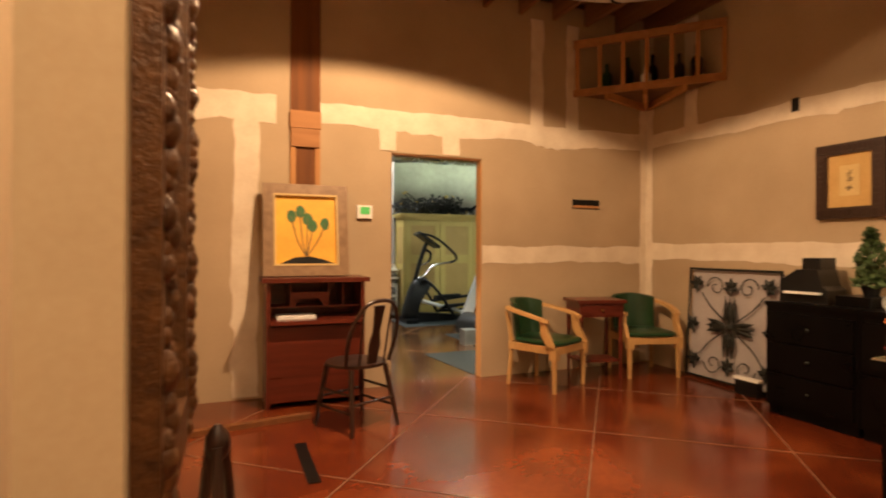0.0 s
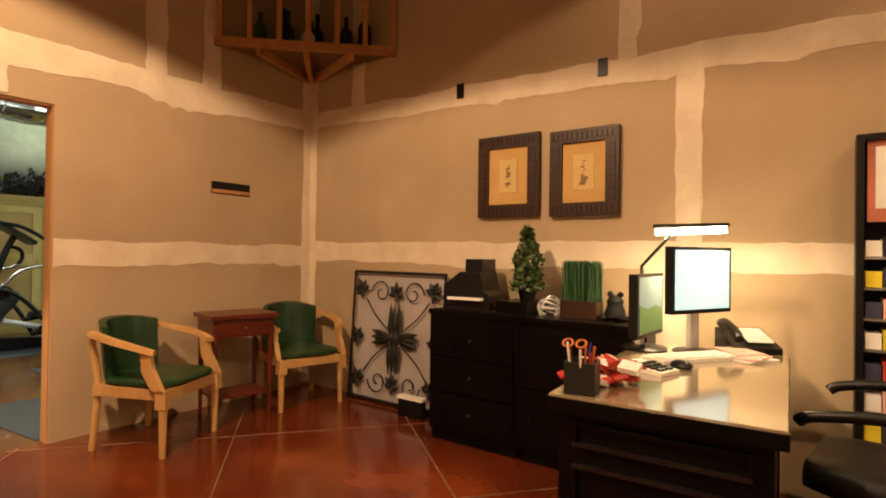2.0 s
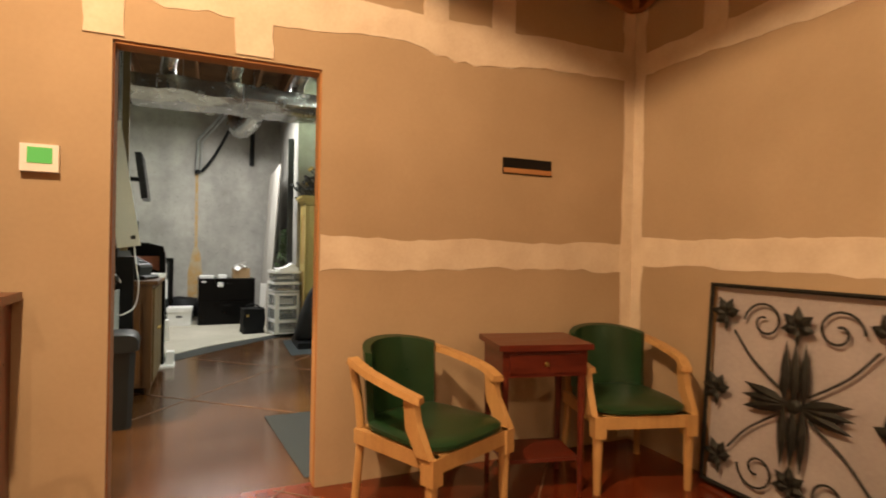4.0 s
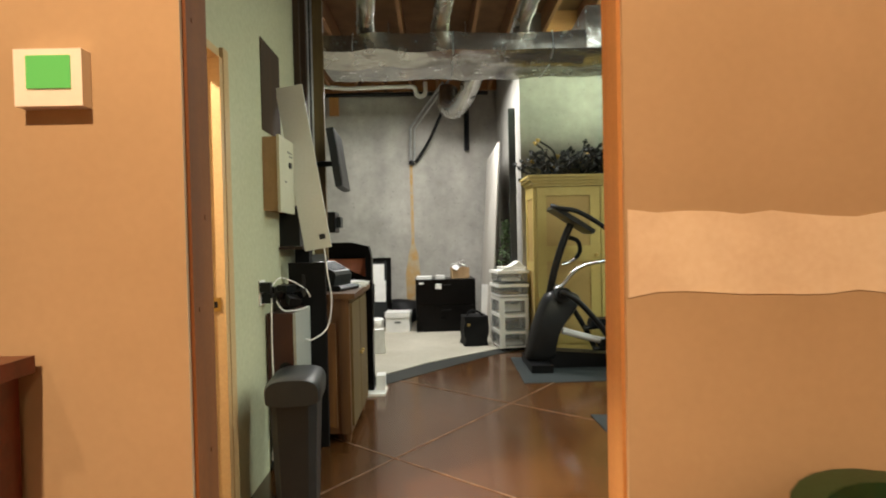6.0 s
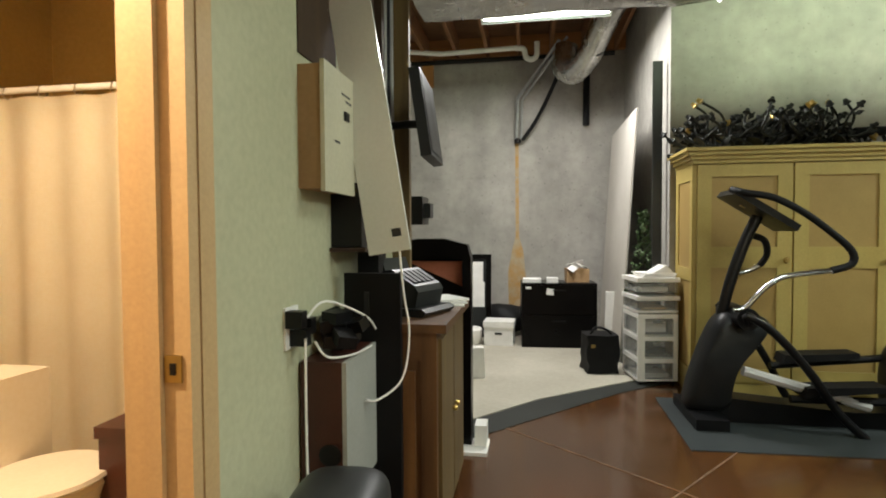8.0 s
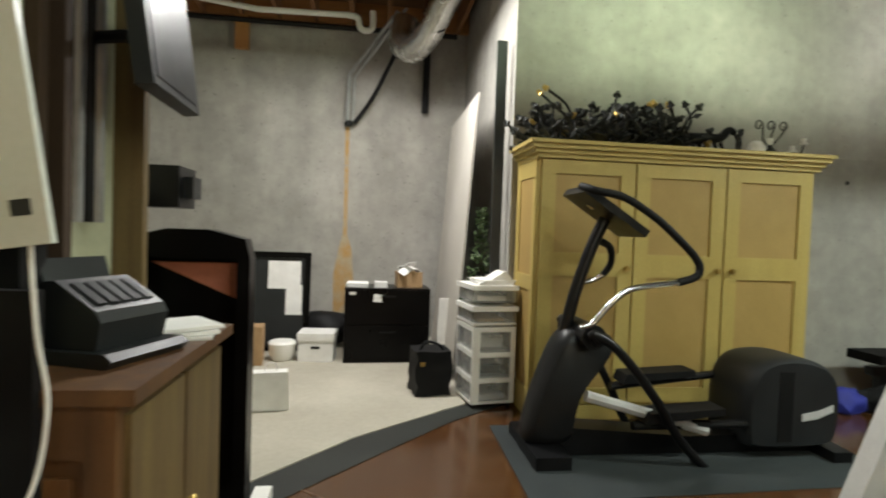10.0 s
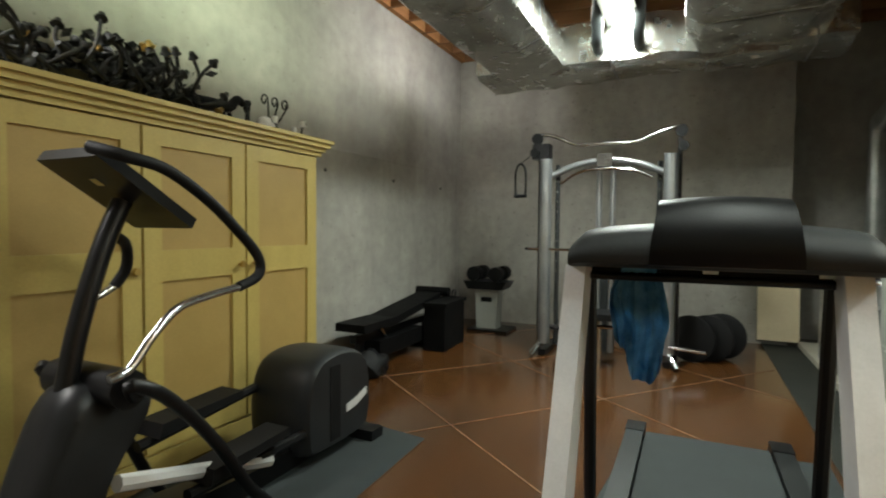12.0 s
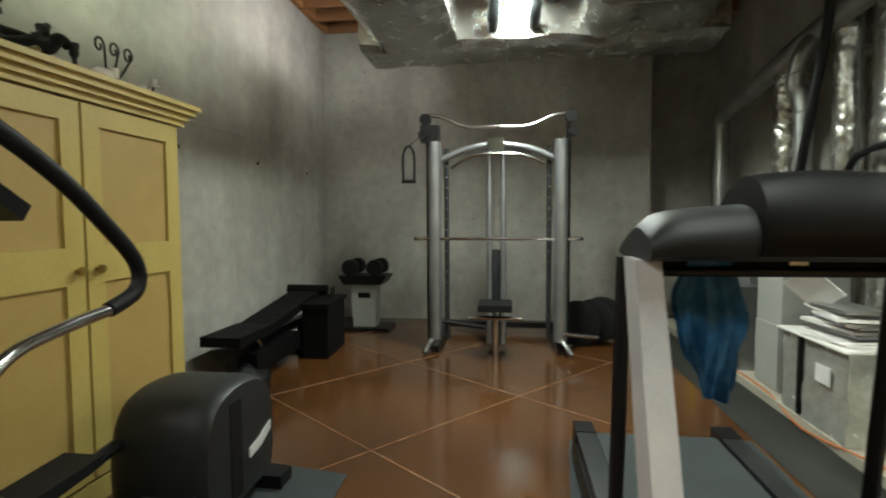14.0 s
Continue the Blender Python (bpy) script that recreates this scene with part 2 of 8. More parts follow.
CERAMIC = material("white_ceramic", (0.78, 0.70, 0.56), 0.15, 0, (0.75, 0.67, 0.53), 3, 60, 0.0)
BROWNBOX = material("brown_leatherette", (0.062, 0.015, 0.008), 0.45, 0, (0.04, 0.010, 0.005), 6, 90, 0.15)
LEATHER = material("black_leather", (0.006, 0.0055, 0.005), 0.42, 0, (0.004, 0.0036, 0.003), 8, 100, 0.25, 0.3)
SCREENW = glow("lit_screen", (0.55, 0.85, 0.92), 0.72)
SCREENG = glow("blue_grey_sky_picture", (0.13, 0.20, 0.21), 0.4)
SCREENHILL = glow("green_hill_picture", (0.07, 0.14, 0.05), 0.3)
TUBE = glow("lit_tube", (1.0, 0.78, 0.45), 30)
BULB = glow("lit_bulb", (1.0, 0.75, 0.45), 12)
SHOPTUBE = glow("fluorescent_tube", (0.95, 1.0, 0.88), 16)
LCD = glow("green_lcd", (0.08, 0.40, 0.09), 0.45)
# desk glass; its tan base colour stands for the warm wall it mirrors
REFLECTGLASS = material("desk_glass", (0.34, 0.28, 0.18), 0.10, 0, (0.30, 0.245, 0.155), 3, 80, 0.0, 0.8, 0.5, 1.0)
FROST = clear("frosted_plastic", (0.50, 0.51, 0.49), 0.3, 0.34)
RUST = material("rust_stain", (0.45, 0.26, 0.085), 0.9, 0, (0.42, 0.34, 0.22), 9, 50, 0.1)
BRASS = material("brass", (0.55, 0.38, 0.12), 0.35, 0.9)
CONSOLEGREY = material("console_grey", (0.027, 0.029, 0.030), 0.52, 0, (0.020, 0.022, 0.022), 6, 150, 0.08, 0.2)
GREYMAT = material("grey_rubber_mat", (0.036, 0.043, 0.044), 0.8, 0, (0.027, 0.033, 0.034), 6, 150, 0.2, 0.3)
WHITEWRAP = material("white_duct_wrap", (0.62, 0.58, 0.48), 0.6, 0, (0.50, 0.46, 0.37), 7, 40, 0.4)
COPPER = material("copper_pipe", (0.16, 0.085, 0.05), 0.5, 0.6, (0.09, 0.05, 0.03), 10, 60, 0.1)


def stained_floor(name, light, mid, dark, rough, detail=9, twist=0.35):
    """Acid-stained, sealed concrete: clouds of stain under a gloss."""
    m = material(name, light, rough, 0, dark, 1.1, 30, 0.03, 0.5, 0.9, 0.35)
    nodes, links = m.node_tree.nodes, m.node_tree.links
    ramp = [n for n in nodes if n.type == "VALTORGB"][0]
    e = ramp.color_ramp.elements.new(0.5)
    e.color = (*mid, 1)
    big = [n for n in nodes if n.type == "TEX_NOISE"][0]
    big.inputs["Detail"].default_value, big.inputs["Distortion"].default_value = detail, twist
    big.inputs["Roughness"].default_value = 0.62 if detail > 5 else 0.5
    return m


FLOOR_OFFICE = stained_floor("stained_office_floor", (0.33, 0.075, 0.018), (0.13, 0.022, 0.006), (0.032, 0.006, 0.003), 0.22)
FLOOR_GYM = stained_floor("stained_gym_floor", (0.128, 0.049, 0.0125), (0.078, 0.031, 0.0092), (0.044, 0.0175, 0.006), 0.20, 5, 0.0)

# ---- mesh helpers ----


def bx(bm, x0, x1, y0, y1, z0, z1, m=None):
    vs = [bm.verts.new((x, y, z)) for x in (x0, x1) for y in (y0, y1) for z in (z0, z1)]
    if m is not None:
        for v in vs:
            v.co = m @ v.co
    for f in ((0, 1, 3, 2), (4, 6, 7, 5), (0, 4, 5, 1), (2, 3, 7, 6), (0, 2, 6, 4), (1, 5, 7, 3)):
        bm.faces.new([vs[i] for i in f])
    return bm


def puffed(outline, y0, y1, k=0.14, p=4.0, n=15):
    """Rounded shell: a closed outline in x and z swept along y and drawn in at its ends."""
    pts = outline
    for _ in range(2):
        nxt = pts[1:] + pts[:1]
        pts = [w for a, c in zip(pts, nxt) for w in ((a[0] * 0.75 + c[0] * 0.25, a[1] * 0.75 + c[1] * 0.25), (a[0] * 0.25 + c[0] * 0.75, a[1] * 0.25 + c[1] * 0.75))]
    cx, cz = sum(a for a, c in pts) / len(pts), sum(c for a, c in pts) / len(pts)
    b, rings = bmesh.new(), []
    for i in range(n):
        u = math.sin((-1 + 2 * i / (n - 1)) * math.pi / 2)
        f = 1 - k * abs(u) ** p
        rings.append([b.verts.new((cx + (a - cx) * f, (y0 + y1) / 2 + (y1 - y0) / 2 * u, cz + (c - cz) * f)) for a, c in pts])
    m = len(pts)
    for a, c in zip(rings, rings[1:]):
        for i in range(m):
            b.faces.new((a[i], a[(i + 1) % m], c[(i + 1) % m], c[i]))
    b.faces.new(rings[0][::-1])
    b.faces.new(rings[-1])
    bmesh.ops.recalc_face_normals(b, faces=b.faces[:])
    return b


def tube(bm, pts, r, seg=10, r_end=None, closed=False):
    """A round bar along points, with an even change of radius."""
    pts = [Vector(p) for p in pts]
    n = len(pts)
    rings, up = [], None
    for i, p in enumerate(pts):
        if closed:
            t = pts[(i + 1) % n] - pts[i - 1]
        else:
            t = pts[min(i + 1, n - 1)] - pts[max(i - 1, 0)]
        t.normalize()
        if up is None:
            up = Vector((0, 0, 1)) if abs(t.z) < 0.9 else Vector((1, 0, 0))
        a = t.cross(up)
        a.normalize()
        b = a.cross(t)
        up = b
        rad = r if r_end is None else r + (r_end - r) * i / max(n - 1, 1)
        rings.append([bm.verts.new(p + rad * (math.cos(k * 2 * math.pi / seg) * a + math.sin(k * 2 * math.pi / seg) * b)) for k in range(seg)])
    for i in range(n if closed else n - 1):
        u, v = rings[i], rings[(i + 1) % n]
        for k in range(seg):
            bm.faces.new((u[k], u[(k + 1) % seg], v[(k + 1) % seg], v[k]))
    if not closed:
        bm.faces.new(rings[0][::-1])
        bm.faces.new(rings[-1])
    return bm


def smooth_path(pts, steps=6, closed=False):
    """A soft curve through points."""
    pts = [Vector(p) for p in pts]
    n, out = len(pts), []
    for i in range(n if closed else n - 1):
        p0 = pts[(i - 1) % n] if closed else pts[max(i - 1, 0)]
        p1, p2 = pts[i], pts[(i + 1) % n]
        p3 = pts[(i + 2) % n] if closed else pts[min(i + 2, n - 1)]
        for k in range(steps):
            s = k / steps
            out.append(0.5 * (2 * p1 + (p2 - p0) * s + (2 * p0 - 5 * p1 + 4 * p2 - p3) * s * s + (3 * p1 - p0 - 3 * p2 + p3) * s ** 3))
    if not closed:
        out.append(pts[-1])
    return out


def lathe(bm, profile, seg=16, at=(0, 0, 0), m=None):
    rings = []
    for r, z in profile:
        ring = [bm.verts.new((at[0] + max(r, 0.0005) * math.cos(k * 2 * math.pi / seg), at[1] + max(r, 0.0005) * math.sin(k * 2 * math.pi / seg), at[2] + z)) for k in range(seg)]
        if m is not None:
            for v in ring:
                v.co = m @ v.co
        rings.append(ring)
    for u, v in zip(rings, rings[1:]):
        for k in range(seg):
            bm.faces.new((u[k], u[(k + 1) % seg], v[(k + 1) % seg], v[k]))
    bm.faces.new(rings[0][::-1])
    bm.faces.new(rings[-1])
    return bm


def slab(bm, outline, axis, a0, a1):
    """A flat outline pulled through along an axis ("x": outline is (y, z); "y": (x, z); "z": (x, y))."""
    def at(p, a):
        return {"x": (a, p[0], p[1]), "y": (p[0], a, p[1]), "z": (p[0], p[1], a)}[axis]
    u, v = [bm.verts.new(at(p, a0)) for p in outline], [bm.verts.new(at(p, a1)) for p in outline]
    n = len(outline)
    bm.faces.new(u[::-1])
    bm.faces.new(v)
    for k in range(n):
        bm.faces.new((u[k], u[(k + 1) % n], v[(k + 1) % n], v[k]))
    return bm


def part(name, bm, mat, parent=None, label="", bevel=0.0, smooth=False, m=None):
    """Links a bmesh as one mesh object, under a thing or a part."""
    if bevel > 0:
        edges = [e for e in bm.edges if len(e.link_faces) == 2 and e.calc_face_angle(0) > 0.5]
        bmesh.ops.bevel(bm, geom=edges, offset=bevel, segments=2, affect="EDGES", clamp_overlap=True)
    bmesh.ops.recalc_face_normals(bm, faces=bm.faces)
    me = bpy.data.meshes.new(name)
    if m is not None:
        bm.transform(m)
    bm.to_mesh(me)
    bm.free()
    me.materials.append(mat)
    if smooth:
        me.polygons.foreach_set("use_smooth", [True] * len(me.polygons))
        me.set_sharp_from_angle(angle=radians(40))
    ob = new(name, me)
    if parent is not None:
        ob.parent = parent
    if label:
        ob["label"] = label
    return ob


def thing(name, label, category, at=(0, 0, 0), turn=0, group=""):
    return_ob = new(name)
    return_ob.matrix_world = pose(at[0], at[1], at[2], 0, 0, turn)
    return tagged(return_ob, label, category, group)


def BM():
    return bmesh.new()


def structure(name, bm, mat, label="", category="wall", bevel=0.0, smooth=False):
    return tagged(part(name, bm, mat, None, "", bevel, smooth), label, category, "", "structure")


# ---- the setting: office ----
H_OFF, H_GYM = 3.62, 3.55
b = BM()
bx(b, -4.97, -2.97, 0, 0.115, 0, 3.85)
bx(b, -2.05, 0, 0, 0.115, 0, 3.85)
bx(b, -2.97, -2.05, 0, 0.115, 2.135, 3.85)
wall_a = structure("wall_north", b, DRYWALL, "unpainted drywall wall with taped joints and doorway")
b = bx(BM(), 0, 0.14, -7.0, 0.14, 0, 3.85)
wall_b = structure("wall_east", b, DRYWALL, "unpainted drywall wall with pale taped joints")
structure("wall_west", bx(BM(), -5.11, -4.97, -7.0, 0.0, 0, 3.85), DRYWALL, "unpainted drywall side wall of the office")
structure("wall_south", bx(BM(), -5.11, 0.14, -7.14, -7.0, 0, 3.85), DRYWALL, "plain drywall wall closing the office")
b = bx(BM(), -5.11, 0.14, -7.14, 0.07, -0.12, 0)
floor_office = structure("floor", b, FLOOR_OFFICE, "glossy red-brown acid-stained concrete floor with scored lines", "floor")
# joists and deck
b = bx(BM(), -5.11, 0.14, -7.14, 0.14, 3.85, 3.9)
structure("ceiling", b, DECKING, "dark plywood deck above open joists", "ceiling")
for k in range(13):
    x = -4.85 + k * 0.4
    structure("ceiling_joist", bx(BM(), x, x + 0.04, -6.98, -0.005, H_OFF, 3.848), JOIST, "rough open floor joist of fir", "joist")


def ragged(bm, axis, flat, along, a0, a1, mid, width, side, seed, proud=0.003):
    """A trowelled band of compound on a wall, 3 mm proud, with uneven edges."""
    rnd = random.Random(seed)
    n = max(int(abs(a1 - a0) / 0.06), 4)
    top, low = 0.0, 0.0
    edge_up, edge_dn = [], []
    for i in range(n + 1):
        top = top * 0.75 + rnd.uniform(-1, 1) * width * 0.05
        low = low * 0.75 + rnd.uniform(-1, 1) * width * 0.06
        if rnd.random() < 0.06:
            low -= width * 0.16
        s = a0 + (a1 - a0) * i / n
        m = mid if not isinstance(mid, tuple) else mid[0] + (mid[1] - mid[0]) * i / n
        edge_up.append((s, m + width / 2 + top))
        edge_dn.append((s, m - width / 2 + low))
    a, z = (lambda p: p[0], lambda p: p[1]) if along == "h" else (lambda p: p[1], lambda p: p[0])

    def at(p, depth):
        return (a(p), flat + side * depth, z(p)) if axis == "y" else (flat + side * depth, a(p), z(p))
    front_up, front_dn = [bm.verts.new(at(p, proud)) for p in edge_up], [bm.verts.new(at(p, proud)) for p in edge_dn]
    back_up, back_dn = [bm.verts.new(at(p, -0.002)) for p in edge_up], [bm.verts.new(at(p, -0.002)) for p in edge_dn]
    for i in range(n):
        bm.faces.new((front_up[i], front_up[i + 1], front_dn[i + 1], front_dn[i]))
        bm.faces.new((front_up[i], back_up[i], back_up[i + 1], front_up[i + 1]))
        bm.faces.new((front_dn[i], front_dn[i + 1], back_dn[i + 1], back_dn[i]))


def compound(wall, axis, flat, rows, side=-1):
    for k, (along, a0, a1, mid, width) in enumerate(rows):
        b = BM()
        ragged(b, axis, flat, along, a0, a1, mid, width, side, len(wall.name) * 7 + k, 0.002 + 0.0006 * k)
        part("joint_compound", b, COMPOUND, wall, "pale trowelled joint compound" if k == 0 else "")


compound(wall_a, "y", 0, [("h", -2.045, -0.09, 1.20, 0.175), ("h", -4.9, -3.98, 2.44, 0.24), ("h", -3.62, -0.09, 2.435, 0.185),
                          ("v", 0.02, 3.6, -0.045, 0.088), ("v", 0.02, 2.32, -4.22, 0.19), ("v", 0.02, 3.6, -4.92, 0.09), ("v", 2.5, 3.6, -1.43, 0.16),
                          ("v", 2.5, 3.6, -1.0, 0.14), ("v", 2.15, 2.36, -2.375, 0.16), ("v", 2.15, 2.36, -3.0, 0.16)])
compound(wall_b, "x", 0, [("h", -6.9, -0.09, 1.235, 0.165), ("h", -6.9, -0.09, (2.30, 2.45), 0.145), ("v", 0.02, 3.6, -0.045, 0.088),
                          ("v", 1.30, 2.34, -3.30, 0.14), ("v", 2.45, 3.6, -2.945, 0.125), ("v", 2.45, 3.6, -0.62, 0.15), ("v", 2.45, 3.6, -5.0, 0.22),
                          ("v", 0.02, 1.17, -3.2, 0.3)])
# doorway studs
b = bx(BM(), -2.058, -2.046, 0.012, 0.112, 0, 2.122)
structure("door_1", b, STUD, "rough fir stud lining a doorway with no door", "door frame", 0.003)
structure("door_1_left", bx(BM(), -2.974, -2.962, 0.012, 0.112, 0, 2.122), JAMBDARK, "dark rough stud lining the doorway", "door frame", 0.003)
structure("door_1_head", bx(BM(), -2.962, -2.058, 0.012, 0.112, 2.122, 2.139), STUDX, "rough fir header over the doorway", "door frame", 0.003)
for k, z in enumerate((0.35, 0.78, 1.1, 1.3, 1.72)):
    b = tube(BM(), [(-2.963, 0.04 + 0.04 * (k % 2), z), (-2.960, 0.04 + 0.04 * (k % 2), z)], 0.006, 8)
    part("knot", b, JAMBDARK, bpy.data.objects["door_1_left"])
# score lines of the office
DIR, NRM = Vector((0.636, 0.772, 0)), Vector((0.772, -0.636, 0))


def score(bm, offset, family, s0, s1, z=0.0):
    d, n = (DIR, NRM) if family == "n" else (NRM, DIR)
    p0, p1 = n * offset + d * s0, n * offset + d * s1
    w = n * 0.0042
    vs = [bm.verts.new(v + Vector((0, 0, zz))) for zz in (z - 0.002, z + 0.003) for v in (p0 - w, p0 + w, p1 + w, p1 - w)]
    for f in ((4, 5, 6, 7), (0, 1, 5, 4), (1, 2, 6, 5), (2, 3, 7, 6), (3, 0, 4, 7)):
        bm.faces.new([vs[i] for i in f])


def clip_score(parent, offset, family, x0, x1, y0, y1):
    """The run of a score line inside a rectangle of the plan."""
    d, n = (DIR, NRM) if family == "n" else (NRM, DIR)
    inside = [s * 0.02 for s in range(-600, 600) if x0 < (n * offset + d * s * 0.02).x < x1 and y0 < (n * offset + d * s * 0.02).y < y1]
    if len(inside) > 4:
        b = BM()
        score(b, offset, family, inside[0], inside[-1])
        part("score_line", b, LINE, parent)


for o in (-2.93, -1.72, -0.475, 0.71, 1.93, 3.15):
    clip_score(floor_office, o, "n", -4.95, -0.02, -6.9, 0.05)
for o in (-6.2, -5.0, -3.8, -2.595, -1.40):
    clip_score(floor_office, o, "m", -4.95, -0.02, -6.9, 0.05)

# corner loft of open studs
t = thing("corner_loft_frame", "small triangular loft of orange fir studs high in the corner", "shelf", (0, 0, 0))
ca, cb = Vector((-0.985, -0.006, 0)), Vector((-0.006, -1.045, 0))
turn = math.degrees(math.atan2(cb.y - ca.y, cb.x - ca.x))
span = (cb - ca).length
mm = pose(ca.x, ca.y, 0, 0, 0, turn)
part("bottom_rail", bx(BM(), 0, span, -0.02, 0.02, 2.855, 2.925, mm), STUDX, t, "", 0.003)
part("top_rail", bx(BM(), 0, span, -0.02, 0.02, 3.36, 3.44, mm), STUDX, t, "", 0.003)
for k in range(7):
    s = 0.02 + k * (span - 0.06) / 6
    part("stud", bx(BM(), s, s + 0.038, -0.018, 0.018, 2.925, 3.36, mm), STUD, t, "", 0.002)
b = slab(BM(), [(-0.93, -0.01), (-0.01, -1.05), (-0.01, -0.01)], "z", 2.87, 2.89)
part("loft_floor", b, DECKING, t)
for x, y in ((-0.5, -0.52), (-0.76, -0.25), (-0.25, -0.79)):
    turn = math.degrees(math.atan2(x, -y))
    part("brace", bx(BM(), -0.02, 0.02, 0, math.hypot(x, y) - 0.04, 2.80, 2.868, pose(x, y, 0, 0, 0, turn)), STUD, t, "", 0.002)
for k, (x, y, hh, mt) in enumerate([(-0.55, -0.3, 0.34, BLACKPL), (-0.32, -0.36, 0.3, GREYPL), (-0.42, -0.18, 0.4, FERN), (-0.16, -0.62, 0.33, GREYPL), (-0.2, -0.3, 0.42, BLACKPL), (-0.68, -0.16, 0.30, FERN), (-0.12, -0.80, 0.36, BLACKPL), (-0.40, -0.42, 0.24, WHITEPL)]):
    s = thing("stored_bottle", "dark bottle stored on the corner loft", "bottle", (x, y, 2.89))
    part("body", lathe(BM(), [(0.045, 0), (0.055, 0.03), (0.055, hh * 0.6), (0.02, hh * 0.75), (0.02, hh)], 12), mt, s, "", 0, True)
# open stud bay with blocks above the painting
t = thing("stud_bay", "open stud bay with raw wooden blocks in the drywall", "post")
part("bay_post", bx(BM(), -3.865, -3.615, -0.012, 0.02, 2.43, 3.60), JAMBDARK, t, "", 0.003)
part("side_stud", bx(BM(), -3.865, -3.82, -0.02, 0.02, 1.72, 2.43), STUD, t, "", 0.003)
part("side_stud", bx(BM(), -3.66, -3.615, -0.02, 0.02, 1.72, 2.43), STUD, t, "", 0.003)
part("block", bx(BM(), -3.87, -3.61, -0.035, -0.012, 2.285, 2.43), STUDX, t, "", 0.004)
part("block", bx(BM(), -3.86, -3.62, -0.033, -0.012, 2.125, 2.28), STUDX, t, "", 0.004)
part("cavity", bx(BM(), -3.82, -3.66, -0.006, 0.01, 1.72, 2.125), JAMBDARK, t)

# ---- office things ----


def picture(at, label, w, h, fw, seed):
    """A framed print hung on the east wall."""
    t = thing("framed_print", label, "picture", at, 0, "framed prints")
    b = BM()
    for (y0, y1, z0, z1) in ((-w / 2, w / 2, h / 2 - fw, h / 2), (-w / 2, w / 2, -h / 2, -h / 2 + fw), (-w / 2, -w / 2 + fw, -h / 2 + fw, h / 2 - fw), (w / 2 - fw, w / 2, -h / 2 + fw, h / 2 - fw)):
        bx(b, -0.04, 0, y0, y1, z0, z1)
        if y1 - y0 > fw * 1.5:
            for k in range(14):
                y = y0 + (k + 0.5) * (y1 - y0) / 14
                bx(b, -0.047, -0.038, y - 0.011, y + 0.011, z0 + 0.02, z1 - 0.02)
        else:
            for k in range(10):
                z = z0 + (k + 0.5) * (z1 - z0) / 10
                bx(b, -0.047, -0.038, y0 + 0.02, y1 - 0.02, z - 0.012, z + 0.012)
    part("frame", b, DARKWOOD, t, "carved dark brown frame", 0.004)
    part("mat", bx(BM(), -0.022, -0.004, -w / 2 + fw, w / 2 - fw, -h / 2 + fw, h / 2 - fw), MATBOARD, t)
    part("print", bx(BM(), -0.027, -0.0225, -0.07, 0.07, -0.115, 0.115), PALEMAT, t)
    rnd = random.Random(seed)
    for k in range(9):
        z, y = 0.07 - k * 0.018, rnd.uniform(0.006, 0.03)
        part("drawn_mark", lathe(BM(), [(0.004, 0), (y, 0.001), (y * 0.8, 0.0018)], 9, m=pose(-0.0272, 0.006 * (k % 3 - 1), z, 0, -90) @ Matrix.Diagonal((0.4, 1, 1, 1))), SEPIA, t)


picture((-0.002, -2.13, 1.78), "dark carved frame with an ochre mat and small print", 0.48, 0.57, 0.085, 3)
picture((-0.002, -2.68, 1.765), "dark carved frame with an ochre mat and pale crest", 0.46, 0.56, 0.085, 4)
for y, z in ((-1.70, 2.455), (-2.79, 2.425)):
    t = thing("junction_box", "black electrical box let into the wall", "outlet box", (0, y, z), 0, "wall boxes")
    part("box", bx(BM(), -0.012, 0.0, -0.03, 0.03, -0.055, 0.055), BLACKPL, t, "", 0.003)
t = thing("wall_slot", "slot cut in the drywall with a wood edge", "opening", (-0.82, 0, 1.73))
# black sheet on the wall face, in place of the shade within the slot
part("recess", bx(BM(), -0.17, 0.17, -0.006, 0.0, -0.045, 0.05), BLACKPL, t)
part("lip", bx(BM(), -0.165, 0.165, -0.012, -0.006, -0.04, -0.012), STUDX, t, "", 0.002)
t = thing("thermostat", "white wall thermostat with a green lit display", "thermostat", (-3.222, 0, 1.58))
part("case", bx(BM(), -0.068, 0.068, -0.03, 0, -0.055, 0.06), WHITEPL, t, "", 0.006)
part("display", bx(BM(), -0.042, 0.046, -0.033, -0.0302, -0.02, 0.046), LCD, t, "green lit display")


def cushion(half, y0, y1, z, thick, dome, n=14):
    """A stuffed seat: a rounded outline, swelling to the middle, with a rolled edge."""
    b, rings = BM(), []
    yc, yh = (y0 + y1) / 2, (y1 - y0) / 2
    for f, h in ((0.90, 0.0), (1.0, 0.35), (1.0, 0.75), (0.95, 1.0), (0.80, 1.25), (0.55, 1.6), (0.25, 1.85)):
        ring = []
        for k in range(4 * n):
            a = k * math.pi / (2 * n)
            c, sn = math.cos(a), math.sin(a)
            x = half * f * math.copysign(abs(c) ** 0.5, c)
            y = yc + yh * f * math.copysign(abs(sn) ** 0.5, sn)
            ring.append(b.verts.new((x * (1 - 0.10 * (y - y0) / (y1 - y0)), y, z + thick * min(h, 1.0) + dome * max(h - 1.0, 0))))
        rings.append(ring)
    for u, v in zip(rings, rings[1:]):
        for k in range(4 * n):
            b.faces.new((u[k], u[(k + 1) % (4 * n)], v[(k + 1) % (4 * n)], v[k]))
    b.faces.new(rings[0][::-1])
    b.faces.new(rings[-1])
    return b


